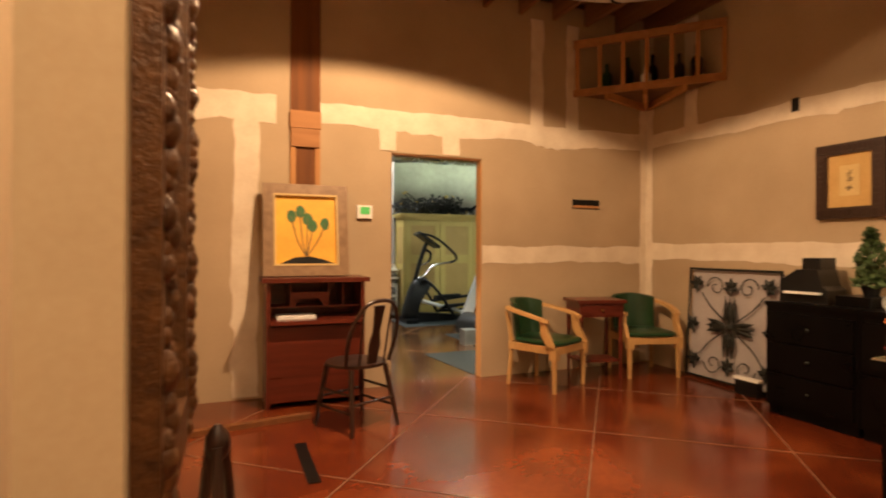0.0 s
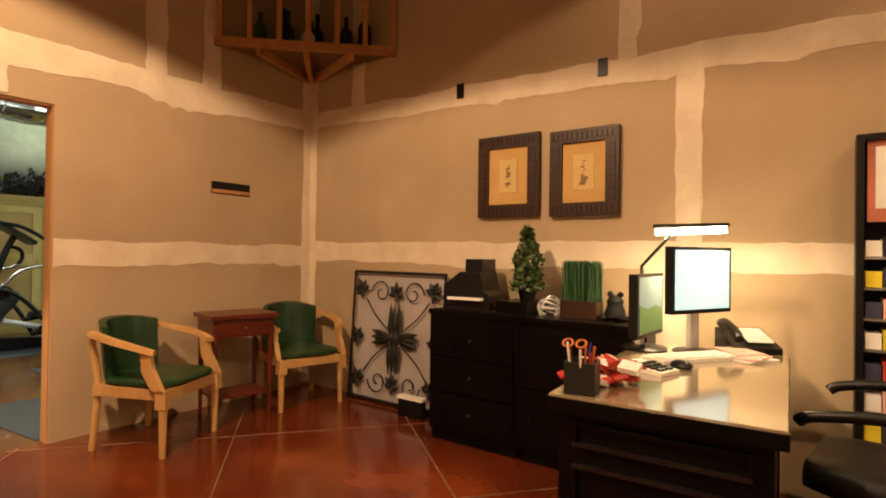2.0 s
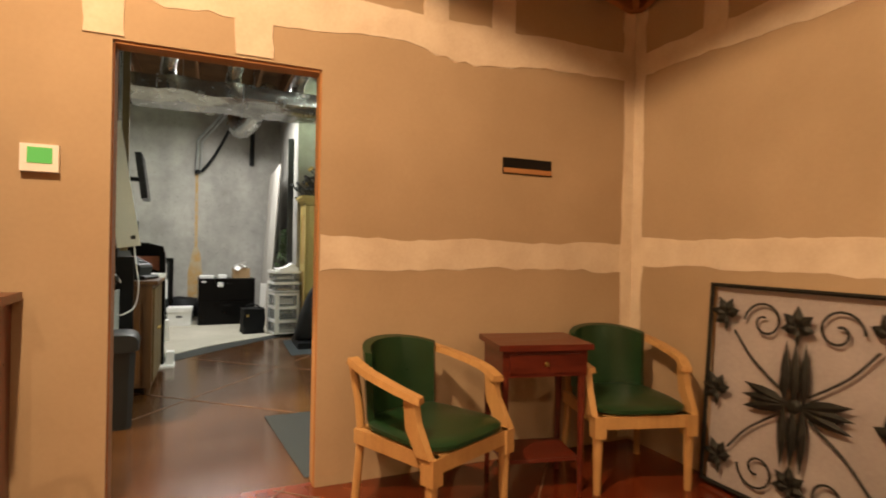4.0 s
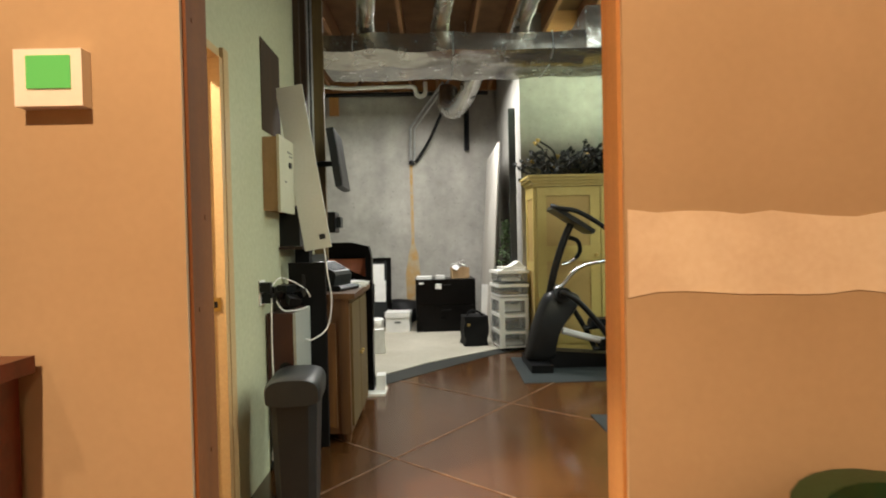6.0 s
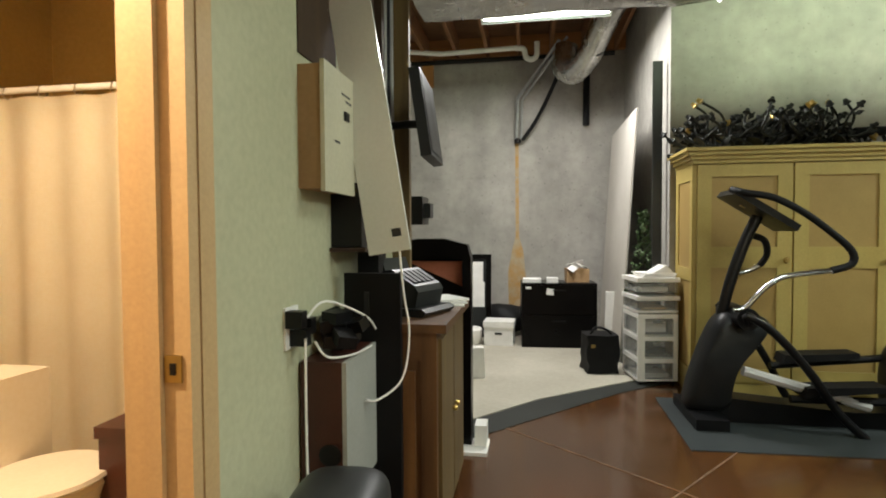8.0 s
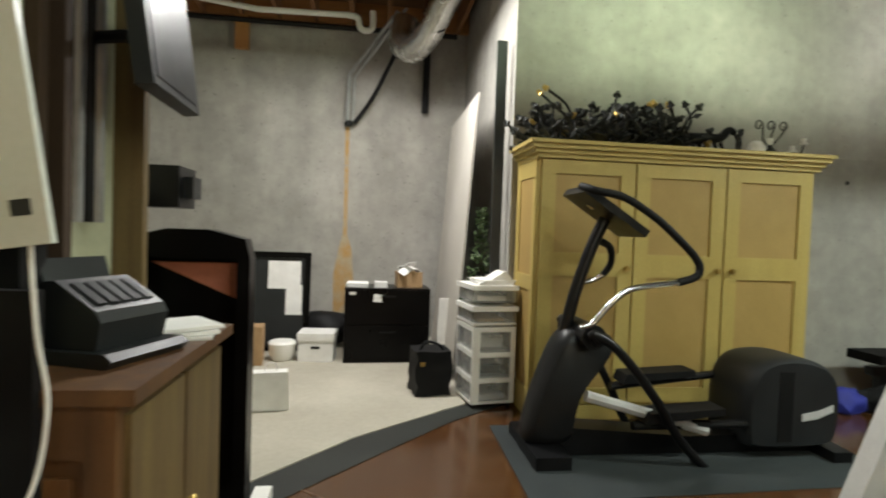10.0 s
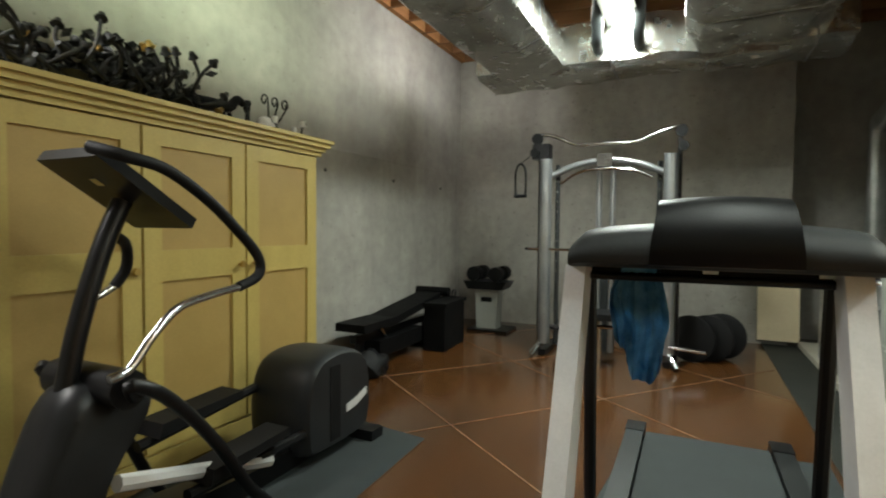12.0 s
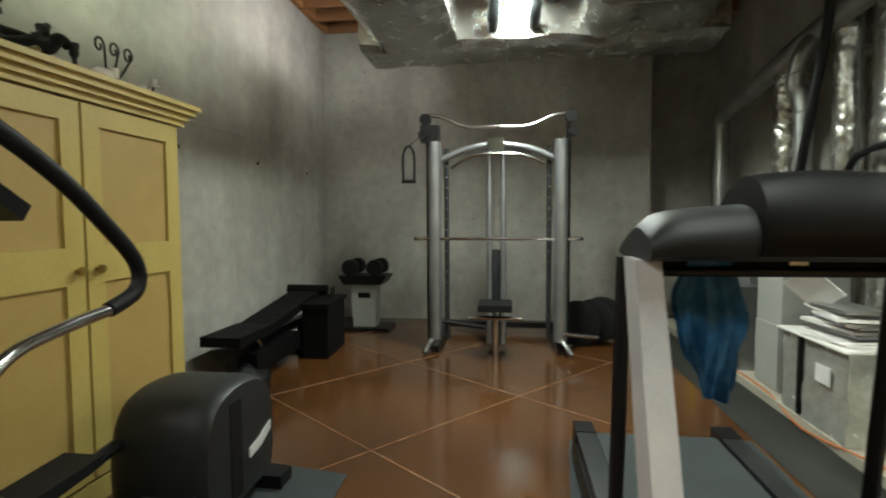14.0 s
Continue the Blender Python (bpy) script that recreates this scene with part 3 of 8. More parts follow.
def tub_chair(at, turn):
    """A tub armchair of blond wood with green vinyl; it looks along -y."""
    t = thing("armchair", "blond wood tub armchair with green vinyl seat and back", "chair", at, turn, "waiting chairs")
    for sx in (-1, 1):
        b = tube(BM(), [(sx * 0.25, -0.25, 0.0), (sx * 0.25, -0.25, 0.30)], 0.018, 8, 0.026)
        bx(b, sx * 0.25 - 0.03, sx * 0.25 + 0.03, -0.285, -0.215, 0.29, 0.40)
        part("leg", b, OAK, t, "", 0.004)
        part("leg", tube(BM(), smooth_path([(sx * 0.235, 0.25, 0.0), (sx * 0.225, 0.235, 0.22), (sx * 0.215, 0.235, 0.42), (sx * 0.235, 0.27, 0.68)], 4), 0.019, 8, 0.021), OAK, t, "", 0, True)
        b = BM()
        arm = smooth_path([(sx * 0.265, -0.20, 0.615), (sx * 0.30, -0.09, 0.65), (sx * 0.30, 0.08, 0.685), (sx * 0.265, 0.24, 0.715)], 5)
        rings = []
        for k, p in enumerate(arm):
            d = (arm[min(k + 1, len(arm) - 1)] - arm[max(k - 1, 0)]).normalized()
            n = Vector((-d.y, d.x, 0)).normalized() * 0.030
            rings.append([b.verts.new(p + o * n + Vector((0, 0, h))) for o, h in ((-1, -0.012), (-0.8, 0.016), (0.8, 0.016), (1, -0.012))])
        for u, v in zip(rings, rings[1:]):
            for k in range(4):
                b.faces.new((u[k], u[(k + 1) % 4], v[(k + 1) % 4], v[k]))
        b.faces.new(rings[0][::-1])
        b.faces.new(rings[-1])
        part("arm", b, OAK, t, "", 0, True)
        b = BM()
        slab(b, [(-0.27, 0.40), (-0.20, 0.40), (-0.135, 0.50), (-0.12, 0.63), (-0.18, 0.63), (-0.20, 0.53)], "x", sx * 0.275 - 0.017, sx * 0.275 + 0.017)
        part("arm_post", b, OAK, t, "", 0.005)
    b = BM()
    for (x0, x1, y0, y1) in ((-0.25, 0.25, -0.275, -0.235), (-0.25, -0.215, -0.24, 0.24), (0.215, 0.25, -0.24, 0.24), (-0.22, 0.22, 0.21, 0.245)):
        bx(b, x0, x1, y0, y1, 0.335, 0.40)
    part("seat_rail", b, OAK, t, "", 0.004)
    part("seat", cushion(0.265, -0.29, 0.24, 0.398, 0.045, 0.030), GREENVINYL, t, "padded green vinyl seat", 0, True)
    b = BM()
    n = 12
    grid = []
    for i in range(n + 1):
        a = math.pi * (0.12 + 0.76 * i / n)
        row = []
        for k, z in enumerate((0.44, 0.50, 0.62, 0.72, 0.77, 0.79)):
            h = z - 0.03 * (abs(i - n / 2) / (n / 2)) ** 2 * (k / 5) * 1.2
            rx, ry = 0.245 + 0.03 * (z - 0.44), 0.19 + 0.16 * (z - 0.44)
            row.append((rx * math.cos(a), 0.10 + ry * math.sin(a), h))
        grid.append(row)
    outer = [[b.verts.new(p) for p in row] for row in grid]
    inner = [[b.verts.new((p[0] * 0.88, 0.10 + (p[1] - 0.10) * 0.80, p[2] - 0.006)) for p in row] for row in grid]
    for i in range(n):
        for k in range(5):
            b.faces.new((outer[i][k], outer[i + 1][k], outer[i + 1][k + 1], outer[i][k + 1]))
            b.faces.new((inner[i][k], inner[i][k + 1], inner[i + 1][k + 1], inner[i + 1][k]))
        b.faces.new((outer[i][5], outer[i + 1][5], inner[i + 1][5], inner[i][5]))
        b.faces.new((outer[i][0], inner[i][0], inner[i + 1][0], outer[i + 1][0]))
    for i in (0, n):
        for k in range(5):
            b.faces.new((outer[i][k], outer[i][k + 1], inner[i][k + 1], inner[i][k]))
    part("backrest", b, GREENVINYL, t, "curved green vinyl back", 0, True)


tub_chair((-1.61, -0.455, 0), 25)
tub_chair((-0.43, -0.405, 0), -15)

t = thing("side_table", "small red-brown mahogany side table with a drawer", "table", (-0.97, -0.34, 0), -12)
part("tabletop", bx(BM(), -0.25, 0.25, -0.19, 0.19, 0.735, 0.765), MAHOG, t, "", 0.006)
part("apron", bx(BM(), -0.225, 0.225, -0.165, 0.165, 0.60, 0.735), MAHOG, t, "", 0.003)
dr = part("drawer", bx(BM(), -0.19, 0.19, -0.172, -0.165, 0.62, 0.715), MAHOG, t, "", 0.003)
part("knob", lathe(BM(), [(0.006, 0), (0.013, 0.012), (0.008, 0.02)], 10, m=pose(0, -0.172, 0.667, 90)), BRASS, dr, "", 0, True)
for sx in (-1, 1):
    for sy in (-1, 1):
        part("leg", tube(BM(), [(sx * 0.205, sy * 0.145, 0.0), (sx * 0.205, sy * 0.145, 0.60)], 0.013, 8, 0.022), MAHOG, t, "", 0, True)
part("lower_shelf", bx(BM(), -0.2, 0.2, -0.14, 0.14, 0.16, 0.18), MAHOG, t, "", 0.003)

# wrought-iron panel with scrolls and leaves leaning at the wall
t = thing("wrought_iron_ornament", "black wrought-iron scroll panel leaning on a pale board", "wall ornament", (-0.20, -1.27, 0.0), 0)
t.matrix_world = pose(-0.11, -1.145, 0.02) @ pose(0, 0, 0, 0, 3.5, 0)
W2, HP = 0.475, 1.05
b = BM()
for pts in ([(0, -W2, 0.012), (0, W2, 0.012)], [(0, -W2, HP), (0, W2, HP)], [(0, -W2, 0), (0, -W2, HP + 0.01)], [(0, W2, 0), (0, W2, HP + 0.01)]):
    tube(b, pts, 0.012, 6)
part("frame", b, IRON, t)
part("backing_board", bx(BM(), 0.03, 0.042, -W2 + 0.01, W2 - 0.01, 0.01, HP - 0.01), PINBOARD, t, "pale board behind the ironwork")


def leaf(b, cy, cz, ang, ln, wd, x=-0.012):
    """A raised pointed leaf in the panel's plane."""
    ca_, sa_ = math.cos(ang), math.sin(ang)
    pts = [(0, 0), (0.3, 0.5), (0.6, 0.42), (1, 0), (0.6, -0.42), (0.3, -0.5)]
    ring = [b.verts.new((x, cy + (u * ln) * ca_ - (v * wd) * sa_, cz + (u * ln) * sa_ + (v * wd) * ca_)) for u, v in pts]
    tip = b.verts.new((x - 0.016, cy + 0.45 * ln * ca_, cz + 0.45 * ln * sa_))
    back = b.verts.new((x + 0.01, cy + 0.45 * ln * ca_, cz + 0.45 * ln * sa_))
    for k in range(6):
        b.faces.new((ring[k], ring[(k + 1) % 6], tip))
        b.faces.new((ring[(k + 1) % 6], ring[k], back))


for cy, cz, flip in ((-0.37, 0.90, 1), (0.37, 0.90, -1), (-0.37, 0.16, 1), (0.37, 0.16, -1), (-0.40, 0.50, 1), (0.40, 0.50, -1), (0, 0.88, 1), (0, 0.15, 1)):
    b = BM()
    leaf(b, cy, cz, -math.pi / 2, 0.09, 0.03)
    fl = part("fleuron", b, IRON, t)
    for k in range(5):
        b = BM()
        leaf(b, cy, cz, math.pi / 2 + (k - 2) * 0.85 + (0.5 * flip if abs(cy) > 0.1 else 0), 0.105 - 0.012 * abs(k - 2), 0.055, -0.012 - 0.001 * k)
        part("petal", b, IRON, fl)
cross = part("centre_cross", lathe(BM(), [(0.03, -0.02), (0.036, 0.0), (0.02, 0.014)], 12, m=pose(-0.012, 0, 0.52, 0, -90)), IRON, t, "", 0, True)
for ang in (0, 0.25, -0.25, math.pi, math.pi + 0.25, math.pi - 0.25):
    b = BM()
    leaf(b, 0.02 * math.cos(ang), 0.52, ang, 0.24, 0.06)
    part("petal", b, IRON, cross)
for ang in (math.pi / 2, -math.pi / 2):
    for off in (-0.045, 0, 0.045):
        b = BM()
        leaf(b, off, 0.52, ang, 0.30, 0.05, -0.014)
        part("petal", b, IRON, cross)
for sy in (-1, 1):
    for sz in (-1, 1):
        b = tube(BM(), smooth_path([(0, sy * 0.06, 0.525 + sz * 0.05), (0, sy * 0.22, 0.525 + sz * 0.17), (0, sy * 0.33, 0.525 + sz * 0.30)], 4), 0.006, 6)
        c = []
        for k in range(22):
            a, rr = k * 0.38, 0.105 * (1 - k / 26)
            c.append((0, sy * (0.17 + rr * math.cos(a)), 0.525 + sz * (0.36 + rr * math.sin(a))))
        tube(b, c, 0.006, 6)
        part("scroll", b, IRON, t, "", 0, True)
t = thing("camera_box", "small black device with a white edge on the floor", "device", (-0.20, -1.43, 0))
part("body", bx(BM(), -0.03, 0.03, -0.11, 0.11, 0.0, 0.13), BLACKPL, t, "", 0.006)
part("screen_edge", bx(BM(), -0.034, 0.03, -0.12, 0.12, 0.131, 0.152), WHITEPL, t, "", 0.003)

# black credenza in two units


def credenza(name_label, at, w, d, h, cols, rows, knob):
    t = thing("credenza", name_label, "cabinet", at, 0, "black credenzas")
    part("body", bx(BM(), -d, 0, -w, 0, 0.07, h - 0.03), BLACKLAC, t, "", 0.004)
    part("plinth", bx(BM(), -d + 0.02, 0, -w + 0.01, -0.01, 0, 0.07), BLACKLAC, t)
    part("top", bx(BM(), -d - 0.02, 0, -w, 0, h - 0.03, h), BLACKLAC, t, "", 0.006)
    for c in range(cols):
        for r in range(rows):
            y1 = -0.03 - c * (w - 0.04) / cols
            y0 = y1 - (w - 0.04) / cols + 0.02
            z0 = 0.10 + r * (h - 0.16) / rows
            z1 = z0 + (h - 0.16) / rows - 0.018
            dr = part("drawer", bx(BM(), -d - 0.014, -d, y0, y1, z0, z1), BLACKLAC, t, "", 0.004)
            part("knob", lathe(BM(), [(0.006, 0), (0.014, 0.014), (0.009, 0.022)], 10, m=pose(-d - 0.014, (y0 + y1) / 2, (z0 + z1) / 2, 0, -90)), IRON, dr, "small dark knob", 0, True)


credenza("black lacquered drawer unit with small dark knobs", (-0.01, -1.80, 0), 0.66, 0.46, 0.86, 1, 3, 1)
credenza("black lacquered file credenza beside the desk", (-0.01, -2.465, 0), 0.665, 0.46, 0.86, 1, 2, 1)
t = thing("desk_printer", "black desktop printer with a pale tray", "printer", (-0.26, -2.02, 0.86), 8)
slab_b = slab(BM(), [(-0.16, 0), (0.17, 0), (0.17, 0.16), (0.05, 0.25), (-0.09, 0.25), (-0.12, 0.13), (-0.16, 0.10)], "x", -0.14, 0.14)
part("body", slab_b, BLACKPL, t, "", 0.012)
part("paper_rest", bx(BM(), -0.10, 0.13, -0.09, 0.03, 0.25, 0.335), BLACKPL, t, "", 0.01)
part("tray", bx(BM(), -0.19, -0.14, -0.12, 0.12, 0.07, 0.085), WHITEPL, t, "white output tray")
t = thing("black_box", "black box standing on the credenza", "box", (-0.26, -2.36, 0.86), 0)
part("box", bx(BM(), -0.12, 0.14, -0.11, 0.11, 0.0, 0.075), BLACKLAC, t, "", 0.005)


def foliage(b, rnd, n, shape, size):
    """Many small leaves set where shape() puts them."""
    for _ in range(n):
        p = Vector(shape(rnd))
        a = Vector((rnd.uniform(-1, 1), rnd.uniform(-1, 1), rnd.uniform(-0.6, 1))).normalized() * size * rnd.uniform(0.6, 1.3)
        c = a.cross(Vector((rnd.uniform(-1, 1), rnd.uniform(-1, 1), rnd.uniform(-1, 1)))).normalized() * size * 0.4
        vs = [b.verts.new(p), b.verts.new(p + a * 0.5 + c), b.verts.new(p + a), b.verts.new(p + a * 0.5 - c)]
        b.faces.new(vs)


def cone_tree(at, h, r, mat, label, n=520, seed=5):
    t = thing("potted_tree", label, "plant", at)
    part("pot", lathe(BM(), [(0.045, 0), (0.06, 0.06), (0.064, 0.075), (0.05, 0.075)], 14), BLACKPL, t, "", 0, True)
    part("trunk", tube(BM(), [(0, 0, 0.06), (0.005, 0, h * 0.5), (0, 0, h)], 0.008, 7, 0.003), DARKWOOD, t)
    b, rnd = BM(), random.Random(seed)

    def shape(q):
        z = q.random() ** 1.3
        rr = r * (1 - z * 0.8) * (0.35 + 0.65 * q.random() ** 0.5) * (1 + 0.25 * math.sin(9 * z + 3))
        a = q.uniform(0, 6.283)
        return (rr * math.cos(a), rr * math.sin(a), 0.07 + z * (h - 0.08))
    foliage(b, rnd, n, shape, 0.035)
    part("crown", b, mat, t)


cone_tree((-0.24, -2.40, 0.935), 0.47, 0.12, LEAF, "small cone-shaped artificial tree in a dark pot", 1100)
t = thing("grass_planter", "dark square planter with upright green grass", "plant", (-0.25, -2.765, 0.86))
part("planter", bx(BM(), -0.06, 0.06, -0.11, 0.11, 0, 0.10), DARKWOOD, t, "", 0.004)
b, rnd = BM(), random.Random(8)
for _ in range(1500):
    x, y = rnd.uniform(-0.052, 0.052), rnd.uniform(-0.105, 0.105)
    hh, a = rnd.uniform(0.20, 0.25), rnd.uniform(0, 6.28)
    dx, dy = 0.0022 * math.cos(a), 0.0022 * math.sin(a)
    lx, ly = rnd.uniform(-0.012, 0.012), rnd.uniform(-0.012, 0.012)
    vs = [b.verts.new((x - dx, y - dy, 0.09)), b.verts.new((x + dx, y + dy, 0.09)), b.verts.new((x + lx + dx * 0.5, y + ly + dy * 0.5, 0.09 + hh)), b.verts.new((x + lx - dx * 0.5, y + ly - dy * 0.5, 0.09 + hh))]
    b.faces.new(vs)
part("grass", b, FERN, t)
t = thing("filigree_orb", "pale openwork ornament on the credenza", "ornament", (-0.26, -2.565, 0.86))
b = BM()
for k in range(6):
    m_ = pose(0, 0, 0.045, 20 * k, 35 * k, 30 * k)
    tube(b, [m_ @ Vector((0.055 * math.cos(a * 0.449), 0.075 * math.sin(a * 0.449), 0)) for a in range(14)], 0.005, 6, closed=True)
part("openwork", b, SILVER, t, "", 0, True)
t = thing("frog_figure", "small dark squat figurine on the credenza", "figurine", (-0.25, -2.965, 0.86))
b = BM()
lathe(b, [(0.05, 0), (0.065, 0.02), (0.055, 0.06), (0.045, 0.085), (0.05, 0.11), (0.03, 0.14)], 12)
for s in (-1, 1):
    lathe(b, [(0.004, 0), (0.018, 0.012), (0.018, 0.02), (0.004, 0.035)], 10, (0, s * 0.03, 0.13))
    lathe(b, [(0.03, 0), (0.035, 0.015), (0.02, 0.03)], 10, (-0.03, s * 0.06, 0))
part("figure", b, BLACKRUB, t, "", 0, True)

# desk
t = thing("desk", "black wooden desk with panelled end and glass top", "desk", (-1.64, -3.87, 0), 3)
part("top", bx(BM(), -0.015, 1.27, -0.015, 0.66, 0.72, 0.765), BLACKLAC, t, "", 0.008)
part("pedestal", bx(BM(), 0.02, 0.45, 0.02, 0.63, 0.0, 0.72), BLACKLAC, t, "", 0.004)
part("pedestal", bx(BM(), 0.85, 1.24, 0.02, 0.63, 0.0, 0.72), BLACKLAC, t, "", 0.004)
part("back_panel", bx(BM(), 0.45, 0.85, 0.59, 0.62, 0.15, 0.72), BLACKLAC, t)
for z0, z1 in ((0.61, 0.69), (0.06, 0.555)):
    for nm, y0, y1, za, zb in (("rail", 0.07, 0.58, z1 - 0.014, z1), ("rail", 0.07, 0.58, z0, z0 + 0.014), ("stile", 0.07, 0.084, z0 + 0.014, z1 - 0.014), ("stile", 0.566, 0.58, z0 + 0.014, z1 - 0.014)):
        # the two middle rails are coloured lighter, as edges catching light
        part("moulding_" + nm, bx(BM(), 0.004, 0.02, y0, y1, za, zb), DESKGLINT if nm == "rail" and 0.5 < za < 0.65 else BLACKLAC, t, "", 0.004)
part("base_moulding", bx(BM(), 0.004, 1.255, 0.005, 0.645, 0.0, 0.05), BLACKLAC, t, "", 0.004)
gl = part("glass_top", bx(BM(), -0.01, 1.265, -0.01, 0.655, 0.7652, 0.773), REFLECTGLASS, t, "glass sheet coloured tan for its reflection")
gl.visible_shadow = False
DT = 0.774


def monitor(at, turn, w, h, mat, label, lift):
    t = thing("monitor", label, "monitor", at, turn, "desk monitors")
    part("base", lathe(BM(), [(0.10, 0), (0.11, 0.006), (0.10, 0.014), (0.03, 0.022)], 18), BLACKPL, t, "", 0, True)
    part("neck", bx(BM(), -0.03, 0.03, 0.01, 0.035, 0.015, lift + h * 0.5), SILVER, t, "", 0.004)
    part("bezel", bx(BM(), -w / 2 - 0.016, w / 2 + 0.016, -0.03, 0.012, lift, lift + h + 0.035), BLACKPL, t, "black bezel", 0.005)
    part("screen", bx(BM(), -w / 2, w / 2, -0.033, -0.0302, lift + 0.02, lift + 0.02 + h), mat, t, "lit screen")


monitor((-0.56, -3.455, DT), -26, 0.385, 0.275, SCREENW, "black office monitor with a bright white screen", 0.192)
monitor((-0.60, -3.225, DT), -3, 0.345, 0.27, SCREENG, "black office monitor with a green desktop picture", 0.065)
side_screen = bpy.data.objects["monitor.001"]
part("pictured_hill", slab(BM(), [(-0.17, 0.088), (0.17, 0.088), (0.17, 0.19), (0.06, 0.215), (-0.06, 0.20), (-0.17, 0.225)], "y", -0.0345, -0.0332), SCREENHILL, side_screen, "green hill on the screen")
t = thing("task_lamp", "bar lamp on a black arm lit above the monitor", "lamp", (-0.35, -3.15, DT))
part("clamp", bx(BM(), -0.03, 0.03, -0.03, 0.03, 0, 0.05), BLACKPL, t, "", 0.004)
part("arm", tube(BM(), [(0, 0, 0.04), (0.03, 0.02, 0.40), (-0.14, -0.2, 0.60)], 0.009, 8), BLACKPL, t, "", 0, True)
part("hood", slab(BM(), [(-0.165, 0.618), (-0.12, 0.618), (-0.11, 0.602), (-0.18, 0.602)], "y", -0.43, -0.09), BLACKPL, t, "", 0.003)
part("tube", tube(BM(), [(-0.15, -0.42, 0.586), (-0.15, -0.10, 0.578)], 0.017, 10), TUBE, t, "glowing lamp tube", 0, True)
lamp = bpy.data.lights.new("task_glow", "AREA")
lamp.energy, lamp.shape, lamp.size, lamp.size_y, lamp.color = 22, "RECTANGLE", 0.3, 0.03, (1.0, 0.70, 0.38)
new("task_glow", lamp).matrix_world = look((-0.50, -3.41, DT + 0.555), (-0.47, -3.42, 0))
t = thing("pencil_cup", "dark square cup full of pens and scissors", "pen holder", (-1.605, -3.30, DT), 10)
b = BM()
for (x0, x1, y0, y1) in ((-0.05, 0.05, -0.05, -0.045), (-0.05, 0.05, 0.045, 0.05), (-0.05, -0.045, -0.045, 0.045), (0.045, 0.05, -0.045, 0.045)):
    bx(b, x0, x1, y0, y1, 0, 0.105)
bx(b, -0.05, 0.05, -0.05, 0.05, 0, 0.004)
part("cup", b, GREYPL, t)
rnd = random.Random(2)
for k in range(11):
    x, y = rnd.uniform(-0.035, 0.035), rnd.uniform(-0.035, 0.035)
    part("pen", tube(BM(), [(x, y, 0.01), (x * 1.7, y * 1.7, rnd.uniform(0.13, 0.185))], 0.004, 6), (RED, WHITEPL, BLUE, RED, ORANGE, BLACKPL)[k % 6], t)
for s in (-1, 1):
    part("scissor_ring", tube(BM(), [(-0.03 + 0.018 * math.cos(a * 0.524), 0.02 + s * 0.022 + 0.016 * math.sin(a * 0.524), 0.165 + 0.01 * math.cos(a * 0.524)) for a in range(12)], 0.004, 6, closed=True), ORANGE, t)
t = thing("ribbon_basket", "clutter of red ribbon and wrapped sweets", "desk clutter", (-1.40, -3.33, DT), 0)
rnd = random.Random(21)
for k in range(34):
    p = Vector((rnd.gauss(0, 0.055), rnd.gauss(0, 0.055), rnd.uniform(0.008, 0.075)))
    e = rnd.uniform(0.012, 0.026)
    b = bx(BM(), -e, e, -e * 1.4, e * 1.4, -e * 0.35, e * 0.35, Matrix.Translation(p) @ pose(0, 0, 0, rnd.uniform(-25, 25), rnd.uniform(-25, 25), rnd.uniform(0, 180)))
    part("sweet", b, (RED, RED, WHITEPL, RED, ORANGE)[k % 5], t, "", 0.003)
for k in range(10):
    p = Vector((rnd.gauss(0, 0.06), rnd.gauss(0, 0.06), rnd.uniform(0.008, 0.03)))
    part("wrapper", bx(BM(), -0.012, 0.012, -0.014, 0.014, -0.006, 0.006, Matrix.Translation(p) @ pose(0, 0, 0, 0, 0, rnd.uniform(0, 180))), PAPER, t, "", 0.002)
t = thing("calculator", "pale desk calculator lying on the glass", "calculator", (-1.12, -3.39, DT), -20)
part("body", slab(BM(), [(-0.09, 0), (0.09, 0), (0.09, 0.03), (-0.09, 0.015)], "x", -0.06, 0.06), WHITEPL, t, "", 0.004)
for i in range(4):
    for j in range(4):
        part("key", bx(BM(), -0.045 + i * 0.024, -0.028 + i * 0.024, -0.075 + j * 0.026, -0.057 + j * 0.026, 0.016, 0.024 + j * 0.004), GREYPL, t)
t = thing("keyboard", "pale computer keyboard in front of the monitors", "keyboard", (-0.76, -3.47, DT), -35)
part("base", bx(BM(), -0.21, 0.21, -0.07, 0.07, 0.0, 0.018), WHITEPL, t, "", 0.005)
for r in range(4):
    for c in range(12):
        part("key", bx(BM(), -0.195 + c * 0.0325, -0.167 + c * 0.0325, -0.058 + r * 0.029, -0.034 + r * 0.029, 0.0185, 0.025), WHITEPL, t)
t = thing("computer_mouse", "black computer mouse on the desk", "mouse", (-0.97, -3.475, DT), -30)
part("shell", lathe(BM(), [(0.028, 0), (0.033, 0.008), (0.028, 0.022), (0.012, 0.032)], 14, m=Matrix.Diagonal((1, 1.6, 1, 1))), BLACKPL, t, "", 0, True)
t = thing("telephone", "grey and black desk telephone with handset", "phone", (-0.33, -3.64, DT), -60)
part("base", slab(BM(), [(-0.11, 0), (0.11, 0), (0.11, 0.10), (-0.11, 0.03)], "x", -0.11, 0.11), BLACKPL, t, "", 0.006)
part("handset", tube(BM(), smooth_path([(-0.08, -0.10, 0.07), (-0.08, -0.05, 0.10), (-0.08, 0.06, 0.13), (-0.08, 0.11, 0.12)], 4), 0.022, 8), BLACKPL, t, "", 0, True)
